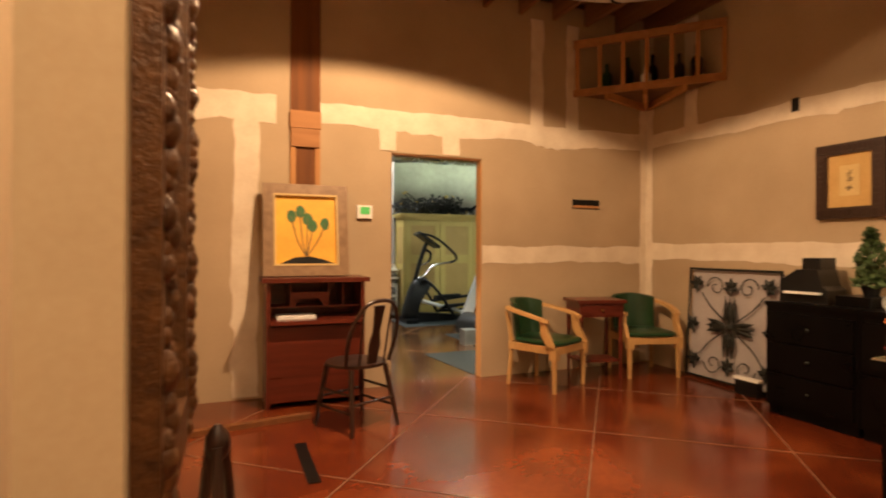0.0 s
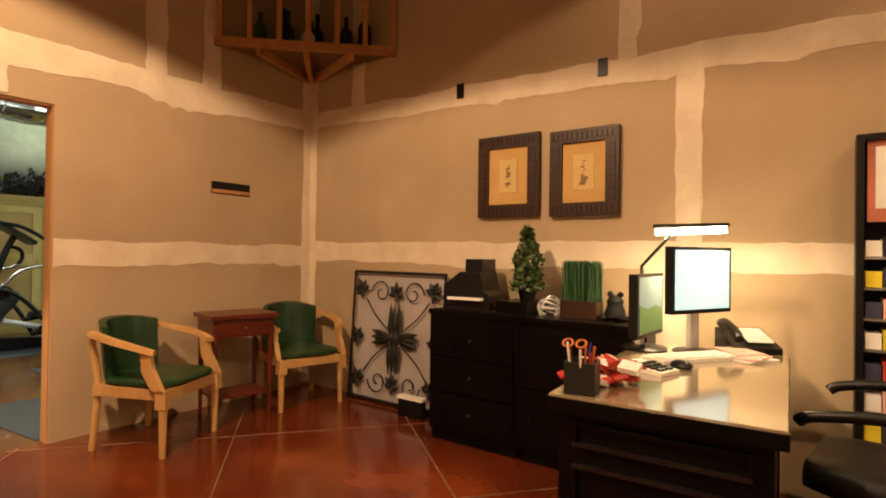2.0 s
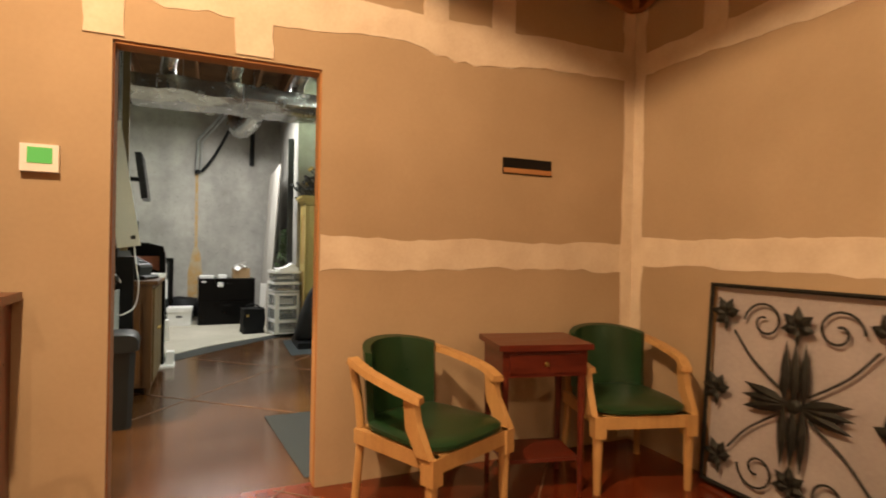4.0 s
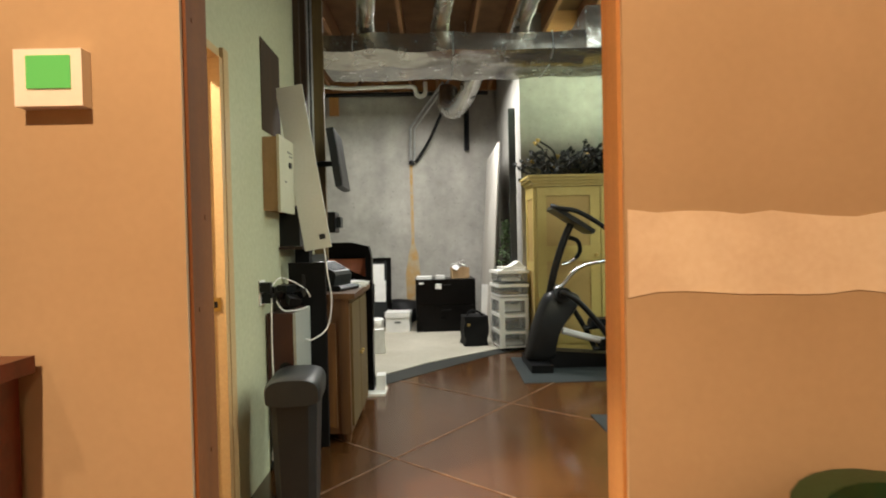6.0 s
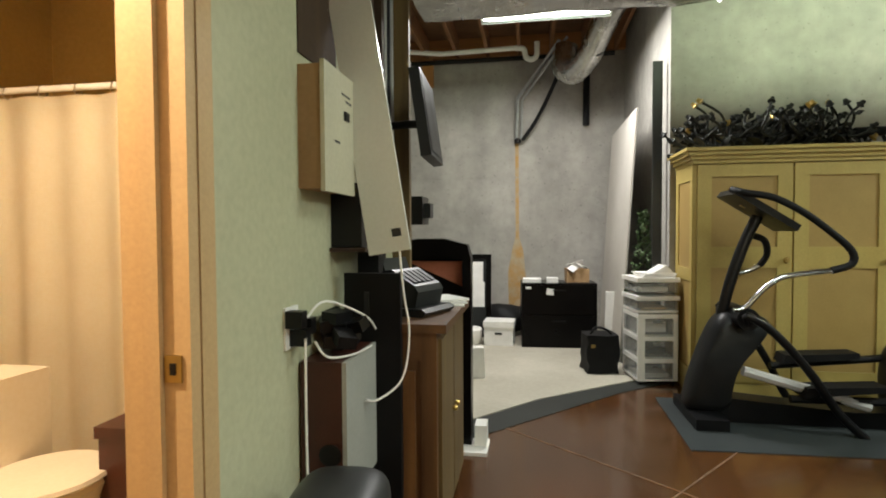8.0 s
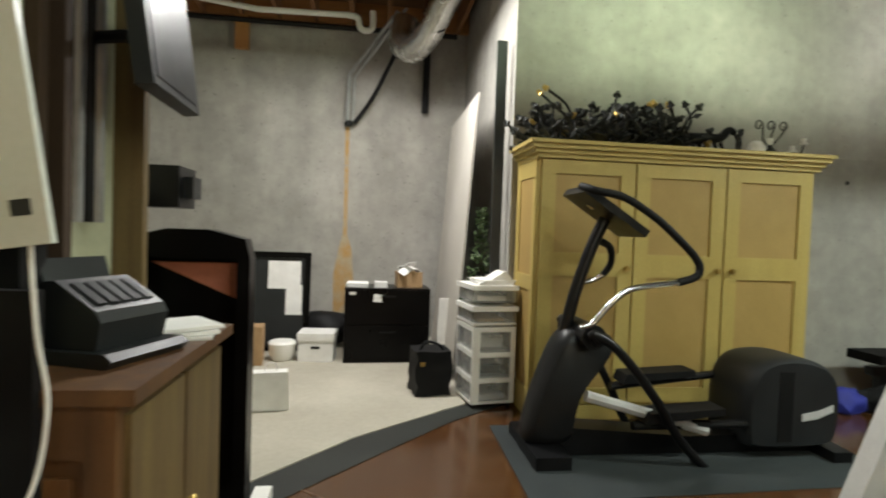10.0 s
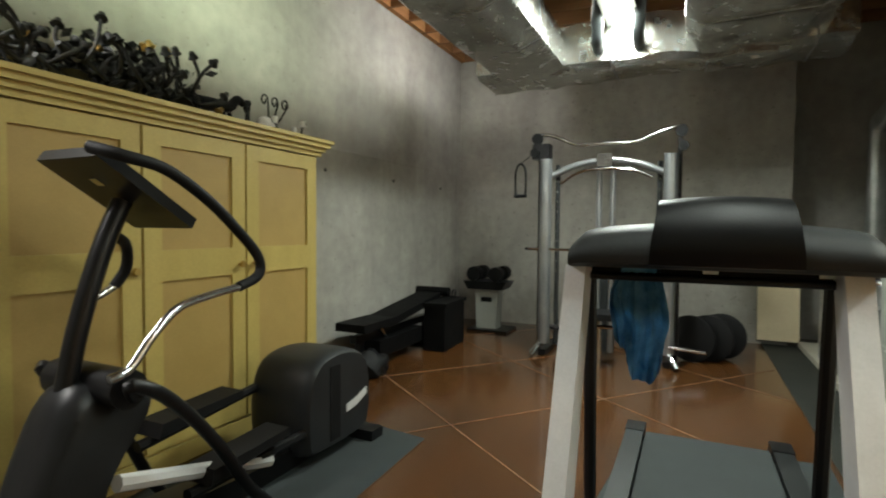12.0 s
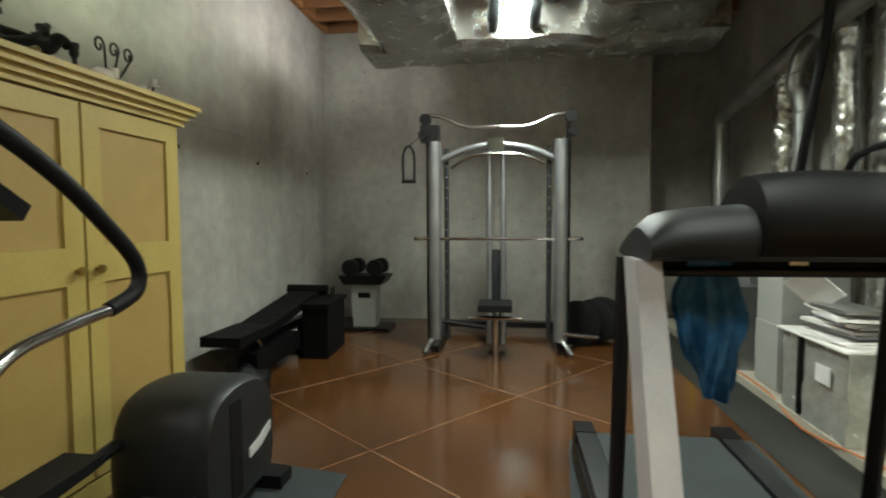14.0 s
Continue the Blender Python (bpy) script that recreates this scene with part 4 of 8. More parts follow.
part("keypad", bx(BM(), -0.03, 0.09, -0.08, 0.08, 0.0, 0.004, pose(0.0, 0, 0.075, 17)), SILVER, t)
t = thing("loose_papers", "pile of papers and envelopes on the desk", "paper", (-0.58, -3.68, DT))
for k in range(5):
    part("sheet", bx(BM(), -0.1, 0.1, -0.07, 0.07, 0.006 * k, 0.006 * k + 0.005, pose(0.01 * k, 0.012 * k, 0, 0, 0, 17 * k - 30)), (PAPER, PINKPAPER, PAPER)[k % 3], t)

# office chair
t = thing("office_chair", "black leather swivel chair with looped arms at the desk", "chair", (-0.84, -4.19, 0), 172)
t.scale = (1.0, 1.0, 0.94)
for k in range(5):
    a = k * 2 * math.pi / 5 + 0.3
    foot = part("foot", tube(BM(), [(0, 0, 0.10), (0.30 * math.cos(a), 0.30 * math.sin(a), 0.07)], 0.024, 8, 0.016), BLACKPL, t, "", 0, True)
    part("caster", tube(BM(), [(0.30 * math.cos(a) - 0.015, 0.30 * math.sin(a), 0.03), (0.30 * math.cos(a) + 0.015, 0.30 * math.sin(a), 0.03)], 0.03, 12), BLACKPL, foot, "", 0, True)
part("gas_lift", tube(BM(), [(0, 0, 0.09), (0, 0, 0.43)], 0.024, 12), CHROME, t, "", 0, True)
part("seat", puffed([(-0.25, 0.42), (0.25, 0.42), (0.28, 0.48), (0.24, 0.55), (0.1, 0.535), (-0.1, 0.535), (-0.24, 0.55), (-0.28, 0.48)], -0.27, 0.26, 0.16, 4.0), LEATHER, t, "", 0, True)
part("backrest", puffed([(-0.22, 0.50), (0.22, 0.50), (0.27, 0.72), (0.27, 1.02), (0.20, 1.18), (-0.20, 1.18), (-0.27, 1.02), (-0.27, 0.72)], 0.23, 0.36, 0.16, 2.4), LEATHER, t, "padded leather back", 0, True, pose(0, 0.14, 0, -8))
for s in (-1, 1):
    part("armrest", tube(BM(), smooth_path([(s * 0.25, 0.10, 0.46), (s * 0.31, 0.08, 0.60), (s * 0.31, 0.16, 0.745), (s * 0.31, -0.02, 0.77), (s * 0.31, -0.22, 0.74), (s * 0.30, -0.27, 0.71)], 5), 0.022, 10), BLACKPL, t, "", 0, True)

# paper rack with pin board by the wall
t = thing("paper_rack", "black wall rack full of coloured folders and papers", "shelf", (-0.02, -4.06, 0))
part("side", bx(BM(), -0.22, 0, -0.03, 0, 0.0, 1.80), BLACKPL, t, "", 0.003)
part("side", bx(BM(), -0.22, 0, -0.95, -0.92, 0.0, 1.80), BLACKPL, t, "", 0.003)
part("back", bx(BM(), -0.02, 0, -0.92, -0.03, 0.0, 1.80), NAVY, t)
part("top_rail", bx(BM(), -0.22, 0, -0.92, -0.03, 1.77, 1.80), BLACKPL, t)
part("pin_board", bx(BM(), -0.20, -0.18, -0.90, -0.04, 1.40, 1.77), CORAL, t, "cork pin board")
part("notice", bx(BM(), -0.206, -0.2005, -0.40, -0.07, 1.46, 1.74, pose(0, 0, 0)), PAPER, t)
for k in range(8):
    z = 0.25 + k * 0.14
    part("shelf", bx(BM(), -0.20, -0.02, -0.92, -0.03, z, z + 0.012), STEEL, t)
    part("folder", bx(BM(), -0.21, -0.03, -0.90 + 0.05 * (k % 3), -0.10, z + 0.013, z + 0.10), (PINKPAPER, NAVY, PINKPAPER, RED, YELLOW, PINKPAPER, NAVY, GREYPL)[k], t, "", 0.003)
    part("folder", bx(BM(), -0.205, -0.03, -0.095, -0.035, z + 0.013, z + 0.085), (PAPER, YELLOW, PAPER, NAVY, PAPER, NAVY, YELLOW, PAPER)[k], t, "", 0.003)

# secretary desk with painting
t = thing("secretary_desk", "red mahogany drop-front secretary against the wall", "desk", (-3.694, -0.02, 0))
SW = 0.385
part("side", bx(BM(), -SW, -SW + 0.03, -0.38, 0, 0, 0.985), MAHOG, t, "", 0.003)
part("side", bx(BM(), SW - 0.03, SW, -0.38, 0, 0, 0.985), MAHOG, t, "", 0.003)
part("top", bx(BM(), -SW - 0.035, SW + 0.035, -0.42, 0.0, 0.985, 1.02), MAHOG, t, "", 0.008)
part("back", bx(BM(), -SW + 0.03, SW - 0.03, -0.02, 0, 0, 0.985), MAHOG, t)
part("front_panel", bx(BM(), -SW + 0.03, SW - 0.03, -0.37, -0.34, 0.05, 0.64), MAHOG, t, "", 0.003)
part("writing_board", bx(BM(), -SW + 0.03, SW - 0.03, -0.44, -0.06, 0.66, 0.69), MAHOG, t, "", 0.004)
part("inner_shelf", bx(BM(), -SW + 0.03, SW - 0.03, -0.30, -0.02, 0.78, 0.79), MAHOG, t)
for x in (-0.2, 0.1, 0.22):
    part("pigeonhole", bx(BM(), x, x + 0.012, -0.28, -0.02, 0.79, 0.985), MAHOG, t)
part("arch", slab(BM(), [(-0.2, 0.79), (-0.2, 0.90), (0.1, 0.90), (0.1, 0.79), (0.06, 0.79), (0.03, 0.85), (-0.13, 0.85), (-0.16, 0.79)], "y", -0.29, -0.27), MAHOG, t)
part("papers", bx(BM(), -0.3, 0.0, -0.32, -0.12, 0.69, 0.715), PAPER, t)
t = thing("painting", "framed painting of green lilies on bright yellow", "painting", (-3.75, -0.20, 1.02), 0)
t.matrix_world = pose(-3.75, -0.20, 1.022) @ pose(0, 0, 0, -9)
PW, PH = 0.69, 0.77
b = BM()
for (x0, x1, z0, z1) in ((-PW / 2, PW / 2, PH - 0.09, PH), (-PW / 2, PW / 2, 0, 0.09), (-PW / 2, -PW / 2 + 0.09, 0.09, PH - 0.09), (PW / 2 - 0.09, PW / 2, 0.09, PH - 0.09)):
    bx(b, x0, x1, -0.045, 0, z0, z1)
part("frame", b, SAGE, t, "brown carved frame", 0.012)
b = BM()
for (x0, x1, z0, z1) in ((-PW / 2 + 0.085, PW / 2 - 0.085, PH - 0.1, PH - 0.085), (-PW / 2 + 0.085, PW / 2 - 0.085, 0.085, 0.1), (-PW / 2 + 0.085, -PW / 2 + 0.1, 0.1, PH - 0.1), (PW / 2 - 0.1, PW / 2 - 0.085, 0.1, PH - 0.1)):
    bx(b, x0, x1, -0.05, -0.012, z0, z1)
part("liner", b, PALEMAT, t)
part("canvas", bx(BM(), -PW / 2 + 0.09, PW / 2 - 0.09, -0.02, -0.005, 0.09, PH - 0.09), YELLOWART, t)
for k, (x, z) in enumerate(((-0.12, 0.50), (-0.05, 0.54), (0.01, 0.48), (0.055, 0.42), (0.16, 0.44))):
    part("painted_stem", tube(BM(), smooth_path([(0.0, -0.021, 0.16), (x * 0.6, -0.021, 0.3), (x, -0.021, z)], 4), 0.005, 5), OLIVE, t)
    b = slab(BM(), [(x + 0.04 * math.cos(a * 0.785) * (1 + 0.2 * math.sin(a + k)), z + 0.055 * math.sin(a * 0.785)) for a in range(8)], "y", -0.0235, -0.0205)
    part("painted_flower", b, GREENART, t)
part("painted_mound", slab(BM(), [(-0.22, 0.10), (-0.1, 0.155), (0.02, 0.165), (0.13, 0.14), (0.24, 0.10)], "y", -0.0235, -0.0205), BLACKPL, t)

# bow-back wooden chair
t = thing("windsor_chair", "dark bow-back wooden chair at the secretary", "chair", (-3.50, -0.94, 0), 205)
part("seat", lathe(BM(), [(0.17, 0.425), (0.215, 0.435), (0.215, 0.455), (0.19, 0.46)], 20), DARKWOOD, t, "", 0, True)
for sx in (-1, 1):
    part("leg", tube(BM(), [(sx * 0.21, -0.20, 0), (sx * 0.15, -0.14, 0.43)], 0.014, 8, 0.02), DARKWOOD, t, "", 0, True)
    part("leg", tube(BM(), [(sx * 0.20, 0.22, 0), (sx * 0.15, 0.14, 0.43)], 0.014, 8, 0.02), DARKWOOD, t, "", 0, True)
    part("stretcher", tube(BM(), [(sx * 0.19, -0.18, 0.14), (sx * 0.18, 0.19, 0.14)], 0.01, 8), DARKWOOD, t)
    part("stretcher", tube(BM(), [(sx * 0.18, -0.17, 0.26), (sx * 0.17, 0.17, 0.26)], 0.01, 8), DARKWOOD, t)
part("stretcher", tube(BM(), [(-0.20, -0.18, 0.2), (0.20, -0.18, 0.2)], 0.01, 8), DARKWOOD, t)
part("stretcher", tube(BM(), [(-0.19, 0.19, 0.2), (0.19, 0.19, 0.2)], 0.01, 8), DARKWOOD, t)
part("bow", tube(BM(), smooth_path([(-0.19, 0.13, 0.45), (-0.205, 0.20, 0.68), (-0.13, 0.26, 0.86), (0, 0.275, 0.90), (0.13, 0.26, 0.86), (0.205, 0.20, 0.68), (0.19, 0.13, 0.45)], 6), 0.014, 8), DARKWOOD, t, "", 0, True)
for x in (-0.12, 0.12):
    part("spindle", tube(BM(), [(x * 0.9, 0.17, 0.455), (x, 0.245, 0.855)], 0.008, 7), DARKWOOD, t)
part("splat", slab(BM(), [(-0.035, 0.455), (0.035, 0.455), (0.05, 0.6), (0.03, 0.7), (0.045, 0.885), (-0.045, 0.885), (-0.03, 0.7), (-0.05, 0.6)], "y", 0.0, 0.012), DARKWOOD, t, "", 0.003, False, pose(0, 0.07, 0, -12))
t = thing("floor_board", "long pale timber lying on the floor by the wall", "timber", (0, 0, 0))
part("board", bx(BM(), 0, 0.93, -0.03, 0.03, 0, 0.035, pose(-4.70, -0.82, 0.0, 0, 0, 9.3)), JAMBDARK, t, "", 0.004)
t = thing("floor_strip", "thin dark strip laid on the floor", "floor strip", (0, 0, 0))
part("strip", bx(BM(), -0.035, 0.035, 0, 0.62, 0, 0.006, pose(-3.92, -1.82, 0)), BLACKPL, t)

# wall end with a carved mirror frame
structure("wall_stub", bx(BM(), -4.632, -4.494, -3.80, -3.06, 0, 3.62), CREAM, "cream painted end of a short wall", "wall", 0.006)
t = thing("carved_mirror", "tall gilt carved mirror frame on the wall end", "mirror", (-4.493, -3.42, 0.75))
b = BM()
for (y0, y1, z0, z1) in ((-0.34, -0.22, 0, 1.75), (0.22, 0.34, 0, 1.75), (-0.22, 0.22, 0, 0.12), (-0.22, 0.22, 1.63, 1.75)):
    bx(b, 0, 0.045, y0, y1, z0, z1)
part("frame", b, CARVED, t, "", 0.012)
rnd = random.Random(4)
for k in range(58):
    z = 0.03 + k * 0.0292
    for y in (-0.28, 0.28):
        s = rnd.uniform(0.016, 0.030)
        part("carved_boss", lathe(BM(), [(s * 0.6, -0.02), (s, 0.2 * s), (s * 0.8, 0.6 * s), (s * 0.35, 0.9 * s), (s * 0.1, s)], 9, m=pose(0.04, y + rnd.uniform(-0.025, 0.025), z, rnd.uniform(-20, 20), 90, 0) @ Matrix.Diagonal((1.35, 0.85, 1, 1))), CARVED, t, "", 0, True)
mir = bpy.data.materials.new("mirror_glass")
mir.use_nodes = True
mir.node_tree.nodes["Principled BSDF"].inputs["Metallic"].default_value = 1
mir.node_tree.nodes["Principled BSDF"].inputs["Roughness"].default_value = 0.03
part("glass", bx(BM(), 0.004, 0.012, -0.22, 0.22, 0.12, 1.63), mir, t)
t = thing("folding_easel", "dark wooden folded easel standing by the wall end", "easel", (-4.375, -3.20, 0))
for dx, dy in ((0.0, -0.16), (0.05, 0.10), (-0.06, 0.0)):
    part("leg", tube(BM(), [(dx * 1.6, dy * 1.3, 0), (dx * 0.3, dy * 0.2, 0.74)], 0.017, 7, 0.014), DARKWOOD, t, "", 0, True)
part("head", lathe(BM(), [(0.02, 0.70), (0.034, 0.73), (0.03, 0.76), (0.01, 0.79)], 10), DARKWOOD, t, "", 0, True)

# wrapped duct and bulbs under the office joists
t = thing("wrapped_duct", "pale wrapped flexible duct under the joists", "duct")
part("wrap", tube(BM(), smooth_path([(-1.9, -0.75, 3.56), (-1.3, -0.95, 3.50), (-0.75, -1.35, 3.50), (-0.2, -2.0, 3.56)], 8), 0.10, 12), WHITEWRAP, t, "", 0, True)
part("strap", tube(BM(), [(-1.25 + 0.1 * math.cos(a * 0.45), -0.97 + 0.02 * math.cos(a * 0.45), 3.50 + 0.108 * math.sin(a * 0.45)) for a in range(14)], 0.012, 5, closed=True), BLACKPL, t)
t = thing("wrapped_pipe", "short pale wrapped pipe under the joists", "pipe")
part("wrap", tube(BM(), [(-0.55, -2.05, 3.42), (-0.1, -2.2, 3.60)], 0.07, 10), WHITEWRAP, t, "", 0, True)
# can fixtures for the unseen bulbs that light the office
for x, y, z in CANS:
    t = thing("ceiling_bulb", "round lit can bulb between the joists, out of view", "lamp", (x, y, z), 0, "office can lights")
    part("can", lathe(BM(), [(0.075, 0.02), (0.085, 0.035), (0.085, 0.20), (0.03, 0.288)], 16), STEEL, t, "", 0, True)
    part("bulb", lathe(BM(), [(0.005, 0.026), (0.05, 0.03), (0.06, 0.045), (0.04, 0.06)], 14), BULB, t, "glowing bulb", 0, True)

# ---- the setting: gym, alcove, plant area, bathroom ----
b = bx(BM(), -5.0, 5.2, 0.07, 7.4, -0.12, 0)
floor_gym = structure("floor_gym", b, FLOOR_GYM, "brown acid-stained concrete floor with scored diamonds", "floor")
b = slab(BM(), [(-3.38, 3.34), (-3.05, 3.68), (-2.58, 4.21), (-1.96, 4.70), (-1.47, 5.05), (-1.47, 7.27), (-4.98, 7.27), (-4.98, 3.34)], "z", 0.0, 0.012)
structure("floor_slab_bare", b, PALE, "bare pale concrete slab in the alcove", "floor", 0.004)
b = slab(BM(), [(-3.38, 3.0), (-2.95, 3.43), (-2.41, 4.0), (-1.96, 4.46), (-1.47, 4.86), (-1.47, 5.05), (-1.96, 4.70), (-2.58, 4.21), (-3.05, 3.68), (-3.38, 3.34)], "z", 0.0, 0.005)
structure("floor_band", b, GREYSTRIP, "dark grey painted band along the bare slab", "floor")
structure("floor_band_plant", bx(BM(), 0.0, 4.45, 0.95, 1.30, 0.0, 0.005), GREYSTRIP, "dark grey band beside the equipment pad", "floor")
structure("equipment_pad", bx(BM(), -0.3, 4.45, 0.146, 0.95, 0.0, 0.06), PALE, "low pale concrete pad under the furnace and heater", "floor", 0.008)
b = slab(BM(), [(-2.19, 1.27), (-2.08, 0.13), (-0.3, 0.13), (-0.3, 0.95), (0.0, 0.95), (0.0, 1.30)], "z", 0.0, 0.005)
structure("floor_band_entry", b, GREYSTRIP, "dark grey painted patch of floor inside the doorway", "floor")
t = thing("treadmill_mat", "dark grey rubber mat under the treadmill", "mat")
part("mat", slab(BM(), [(-1.40, 2.56), (-1.38, 1.36), (1.0, 1.33), (0.9, 2.34)], "z", 0.0, 0.006), GREYMAT, t, "", 0.002)
for o in (-3.3, -1.68, -0.40, 0.86):
    clip_score(floor_gym, o, "n", -3.36, 4.4, 1.32 if o > -1 else 0.2, 4.98)
for o in (-0.25, 1.0, 3.05, 4.3, 5.55):
    clip_score(floor_gym, o, "m", -3.36, 4.4, 0.9 if o < 1.5 else 1.32, 4.98)
b = BM()
bx(b, -1.46, 4.45, 5.0, 5.2, 0, 3.8)
bx(b, -1.46, -1.26, 5.2, 7.27, 0, 3.8)
wall_c = structure("wall_gym_north", b, CONCRETE, "rough poured concrete wall with form lines", "wall")
wall_d = structure("wall_gym_east", bx(BM(), 4.45, 4.65, 1.05, 5.2, 0, 3.8), CONCRETE, "rough poured concrete end wall", "wall")
structure("wall_plant_east", bx(BM(), 5.0, 5.2, 0.0, 1.05, 0, 3.8), CONCRETE, "poured concrete wall behind the plant", "wall")
structure("wall_plant_return", bx(BM(), 4.65, 5.0, 1.05, 1.2, 0, 3.8), CONCRETE, "short return of the concrete wall", "wall")
structure("wall_gym_south", bx(BM(), 0.14, 5.2, 0.0, 0.115, 0, 3.8), CONCRETE, "concrete wall behind the furnace and water heater", "wall")
wall_e = structure("wall_alcove_north", bx(BM(), -5.2, -1.26, 7.27, 7.47, 0, 3.8), CONCRETE, "poured concrete wall with a rust stain", "wall")
structure("wall_alcove_west", bx(BM(), -5.2, -5.0, 3.2, 7.27, 0, 3.8), CONCRETE, "poured concrete side wall of the alcove", "wall")
b = BM()
bx(b, -3.5, -3.38, 0.115, 0.30, 0, 3.8)
bx(b, -3.5, -3.38, 1.24, 3.2, 0, 3.8)
bx(b, -3.5, -3.38, 0.30, 1.24, 2.08, 3.8)
structure("wall_gym_west", b, GREENWALL, "pale green drywall with a bathroom doorway", "wall")
structure("wall_alcove_south", bx(BM(), -5.0, -3.5, 3.2, 3.32, 0, 3.8), GREENWALL, "pale green drywall turning into the alcove", "wall")
# form lines and tie marks in the concrete
for z in (1.98,):
    part("form_line", bx(BM(), 0.85, 4.44, 4.994, 5.0, z, z + 0.008), CONCRETE, wall_c)
    part("form_line", bx(BM(), 4.444, 4.45, 1.06, 4.99, z, z + 0.008), CONCRETE, wall_d)
    part("form_line", bx(BM(), -4.9, -1.5, 7.264, 7.27, z, z + 0.008), CONCRETE, wall_e)
for x in (1.4, 2.6, 3.8):
    for z in (1.78,):
        part("tie_mark", tube(BM(), [(x, 4.995, z), (x, 5.001, z)], 0.018, 10), GREYSTRIP, wall_c)
b = slab(BM(), [(-2.835, 2.42), (-2.79, 2.42), (-2.785, 1.2), (-2.73, 1.02), (-2.70, 0.7), (-2.69, 0.3), (-2.92, 0.28), (-2.93, 0.72), (-2.87, 1.05), (-2.83, 1.2)], "y", 7.265, 7.272)
part("rust_streak", b, RUST, wall_e, "orange rust streak under the pipe")
# ceiling of the gym
structure("ceiling_gym", bx(BM(), -5.2, 5.2, 0.0, 7.47, 3.80, 3.86), DECKING, "dark plywood deck above the gym joists", "ceiling")
for k in range(25):
    x = -4.8 + k * 0.4
    structure("ceiling_joist_gym", bx(BM(), x, x + 0.04, 0.15, 7.26 if x < -1.5 else 4.99, 3.56, 3.798), JOIST, "rough open floor joist of fir", "joist")
for k in range(9):
    x = -4.76 + k * 0.4
    structure("rim_block", bx(BM(), x, x + 0.36, 7.20, 7.26, 3.56, 3.797), STUDX, "orange fir block between joist ends", "joist")
for k in range(14):
    x = -1.16 + k * 0.4
    structure("rim_block_gym", bx(BM(), x, x + 0.36, 4.93, 4.99, 3.56, 3.797), STUDX, "orange fir block between joist ends", "joist")
structure("sill_pipe", tube(BM(), [(-4.9, 7.17, 3.50), (-1.6, 7.17, 3.50)], 0.03, 8), BLACKPL, "black pipe along the top of the wall", "pipe", 0, True)
# bathroom
structure("wall_bath_north", bx(BM(), -5.7, -3.5, 3.06, 3.19, 0, 2.75), BATH, "ochre painted bathroom wall", "wall")
structure("wall_bath_west", bx(BM(), -5.7, -5.55, 0.14, 3.06, 0, 2.75), BATH, "ochre painted bathroom wall", "wall")
structure("wall_bath_south", bx(BM(), -5.7, -4.97, 0.0, 0.14, 0, 2.75), BATH, "ochre painted bathroom wall", "wall")
structure("wall_bath_lining", bx(BM(), -3.512, -3.5, 1.24, 3.06, 0, 2.75), BATH, "ochre painted bathroom wall", "wall")
structure("ceiling_bath", bx(BM(), -5.7, -3.5, 0.14, 3.19, 2.75, 2.8), CREAM, "cream bathroom ceiling", "ceiling")
structure("floor_bath", bx(BM(), -5.7, -5.0, 0.07, 3.19, -0.12, 0), FLOOR_GYM, "brown bathroom floor", "floor")
structure("floor_bath_covering", bx(BM(), -5.55, -3.505, 0.14, 3.06, 0.0, 0.006), BATHFLOOR, "pale beige bathroom floor covering", "floor")
jamb = structure("door_2", bx(BM(), -3.53, -3.365, 1.205, 1.24, 0, 2.05), JAMBLIGHT, "pale pine jamb of the bathroom doorway", "door frame", 0.003)
part("casing", bx(BM(), -3.38, -3.362, 1.243, 1.30, 0, 2.1), JAMBLIGHT, jamb, "", 0.004)
part("door_stop", bx(BM(), -3.47, -3.43, 1.19, 1.205, 0, 2.04), JAMBLIGHT, jamb, "", 0.003)
pl = part("strike_plate", bx(BM(), -3.425, -3.385, 1.2, 1.2045, 0.95, 1.01), BRASS, jamb, "brass strike plate")
part("latch_hole", bx(BM(), -3.412, -3.398, 1.1975, 1.1995, 0.967, 0.993), BLACKPL, pl)
structure("door_2_near", bx(BM(), -3.53, -3.365, 0.30, 0.335, 0, 2.05), JAMBLIGHT, "pale pine jamb of the bathroom doorway", "door frame", 0.003)
structure("door_2_head", bx(BM(), -3.53, -3.365, 0.335, 1.205, 2.045, 2.08), JAMBLIGHT, "pale pine head of the bathroom doorway", "door frame", 0.003)
t = thing("shower_curtain", "cream shower curtain hung from a white rod", "curtain", (0, 2.45, 0))
b = BM()
rows = []
for i in range(81):
    x = -5.5 + i * 0.0245
    d = 0.022 * math.sin(i * 0.62) + 0.012 * math.sin(i * 0.23 + 1)
    rows.append((b.verts.new((x, d * 0.5, 1.95)), b.verts.new((x, d, 1.0)), b.verts.new((x, d * 1.4, 0.12))))
for u, v in zip(rows, rows[1:]):
    b.faces.new((u[0], v[0], v[1], u[1]))
    b.faces.new((u[1], v[1], v[2], u[2]))
bmesh.ops.solidify(b, geom=b.faces[:], thickness=0.003)
part("cloth", b, CURTAIN, t, "", 0, True)
part("rod", tube(BM(), [(-5.54, 0, 1.985), (-3.52, 0, 1.985)], 0.016, 10), WHITEPL, t, "", 0, True)
for k in range(10):
    x = -5.4 + k * 0.2
    part("ring", tube(BM(), [(x, 0.026 * math.cos(a * 0.785), 1.972 + 0.03 * math.sin(a * 0.785)) for a in range(8)], 0.003, 5, closed=True), CHROME, t)
t = thing("toilet", "white ceramic toilet by the shower curtain", "toilet", (-4.36, 1.80, 0))
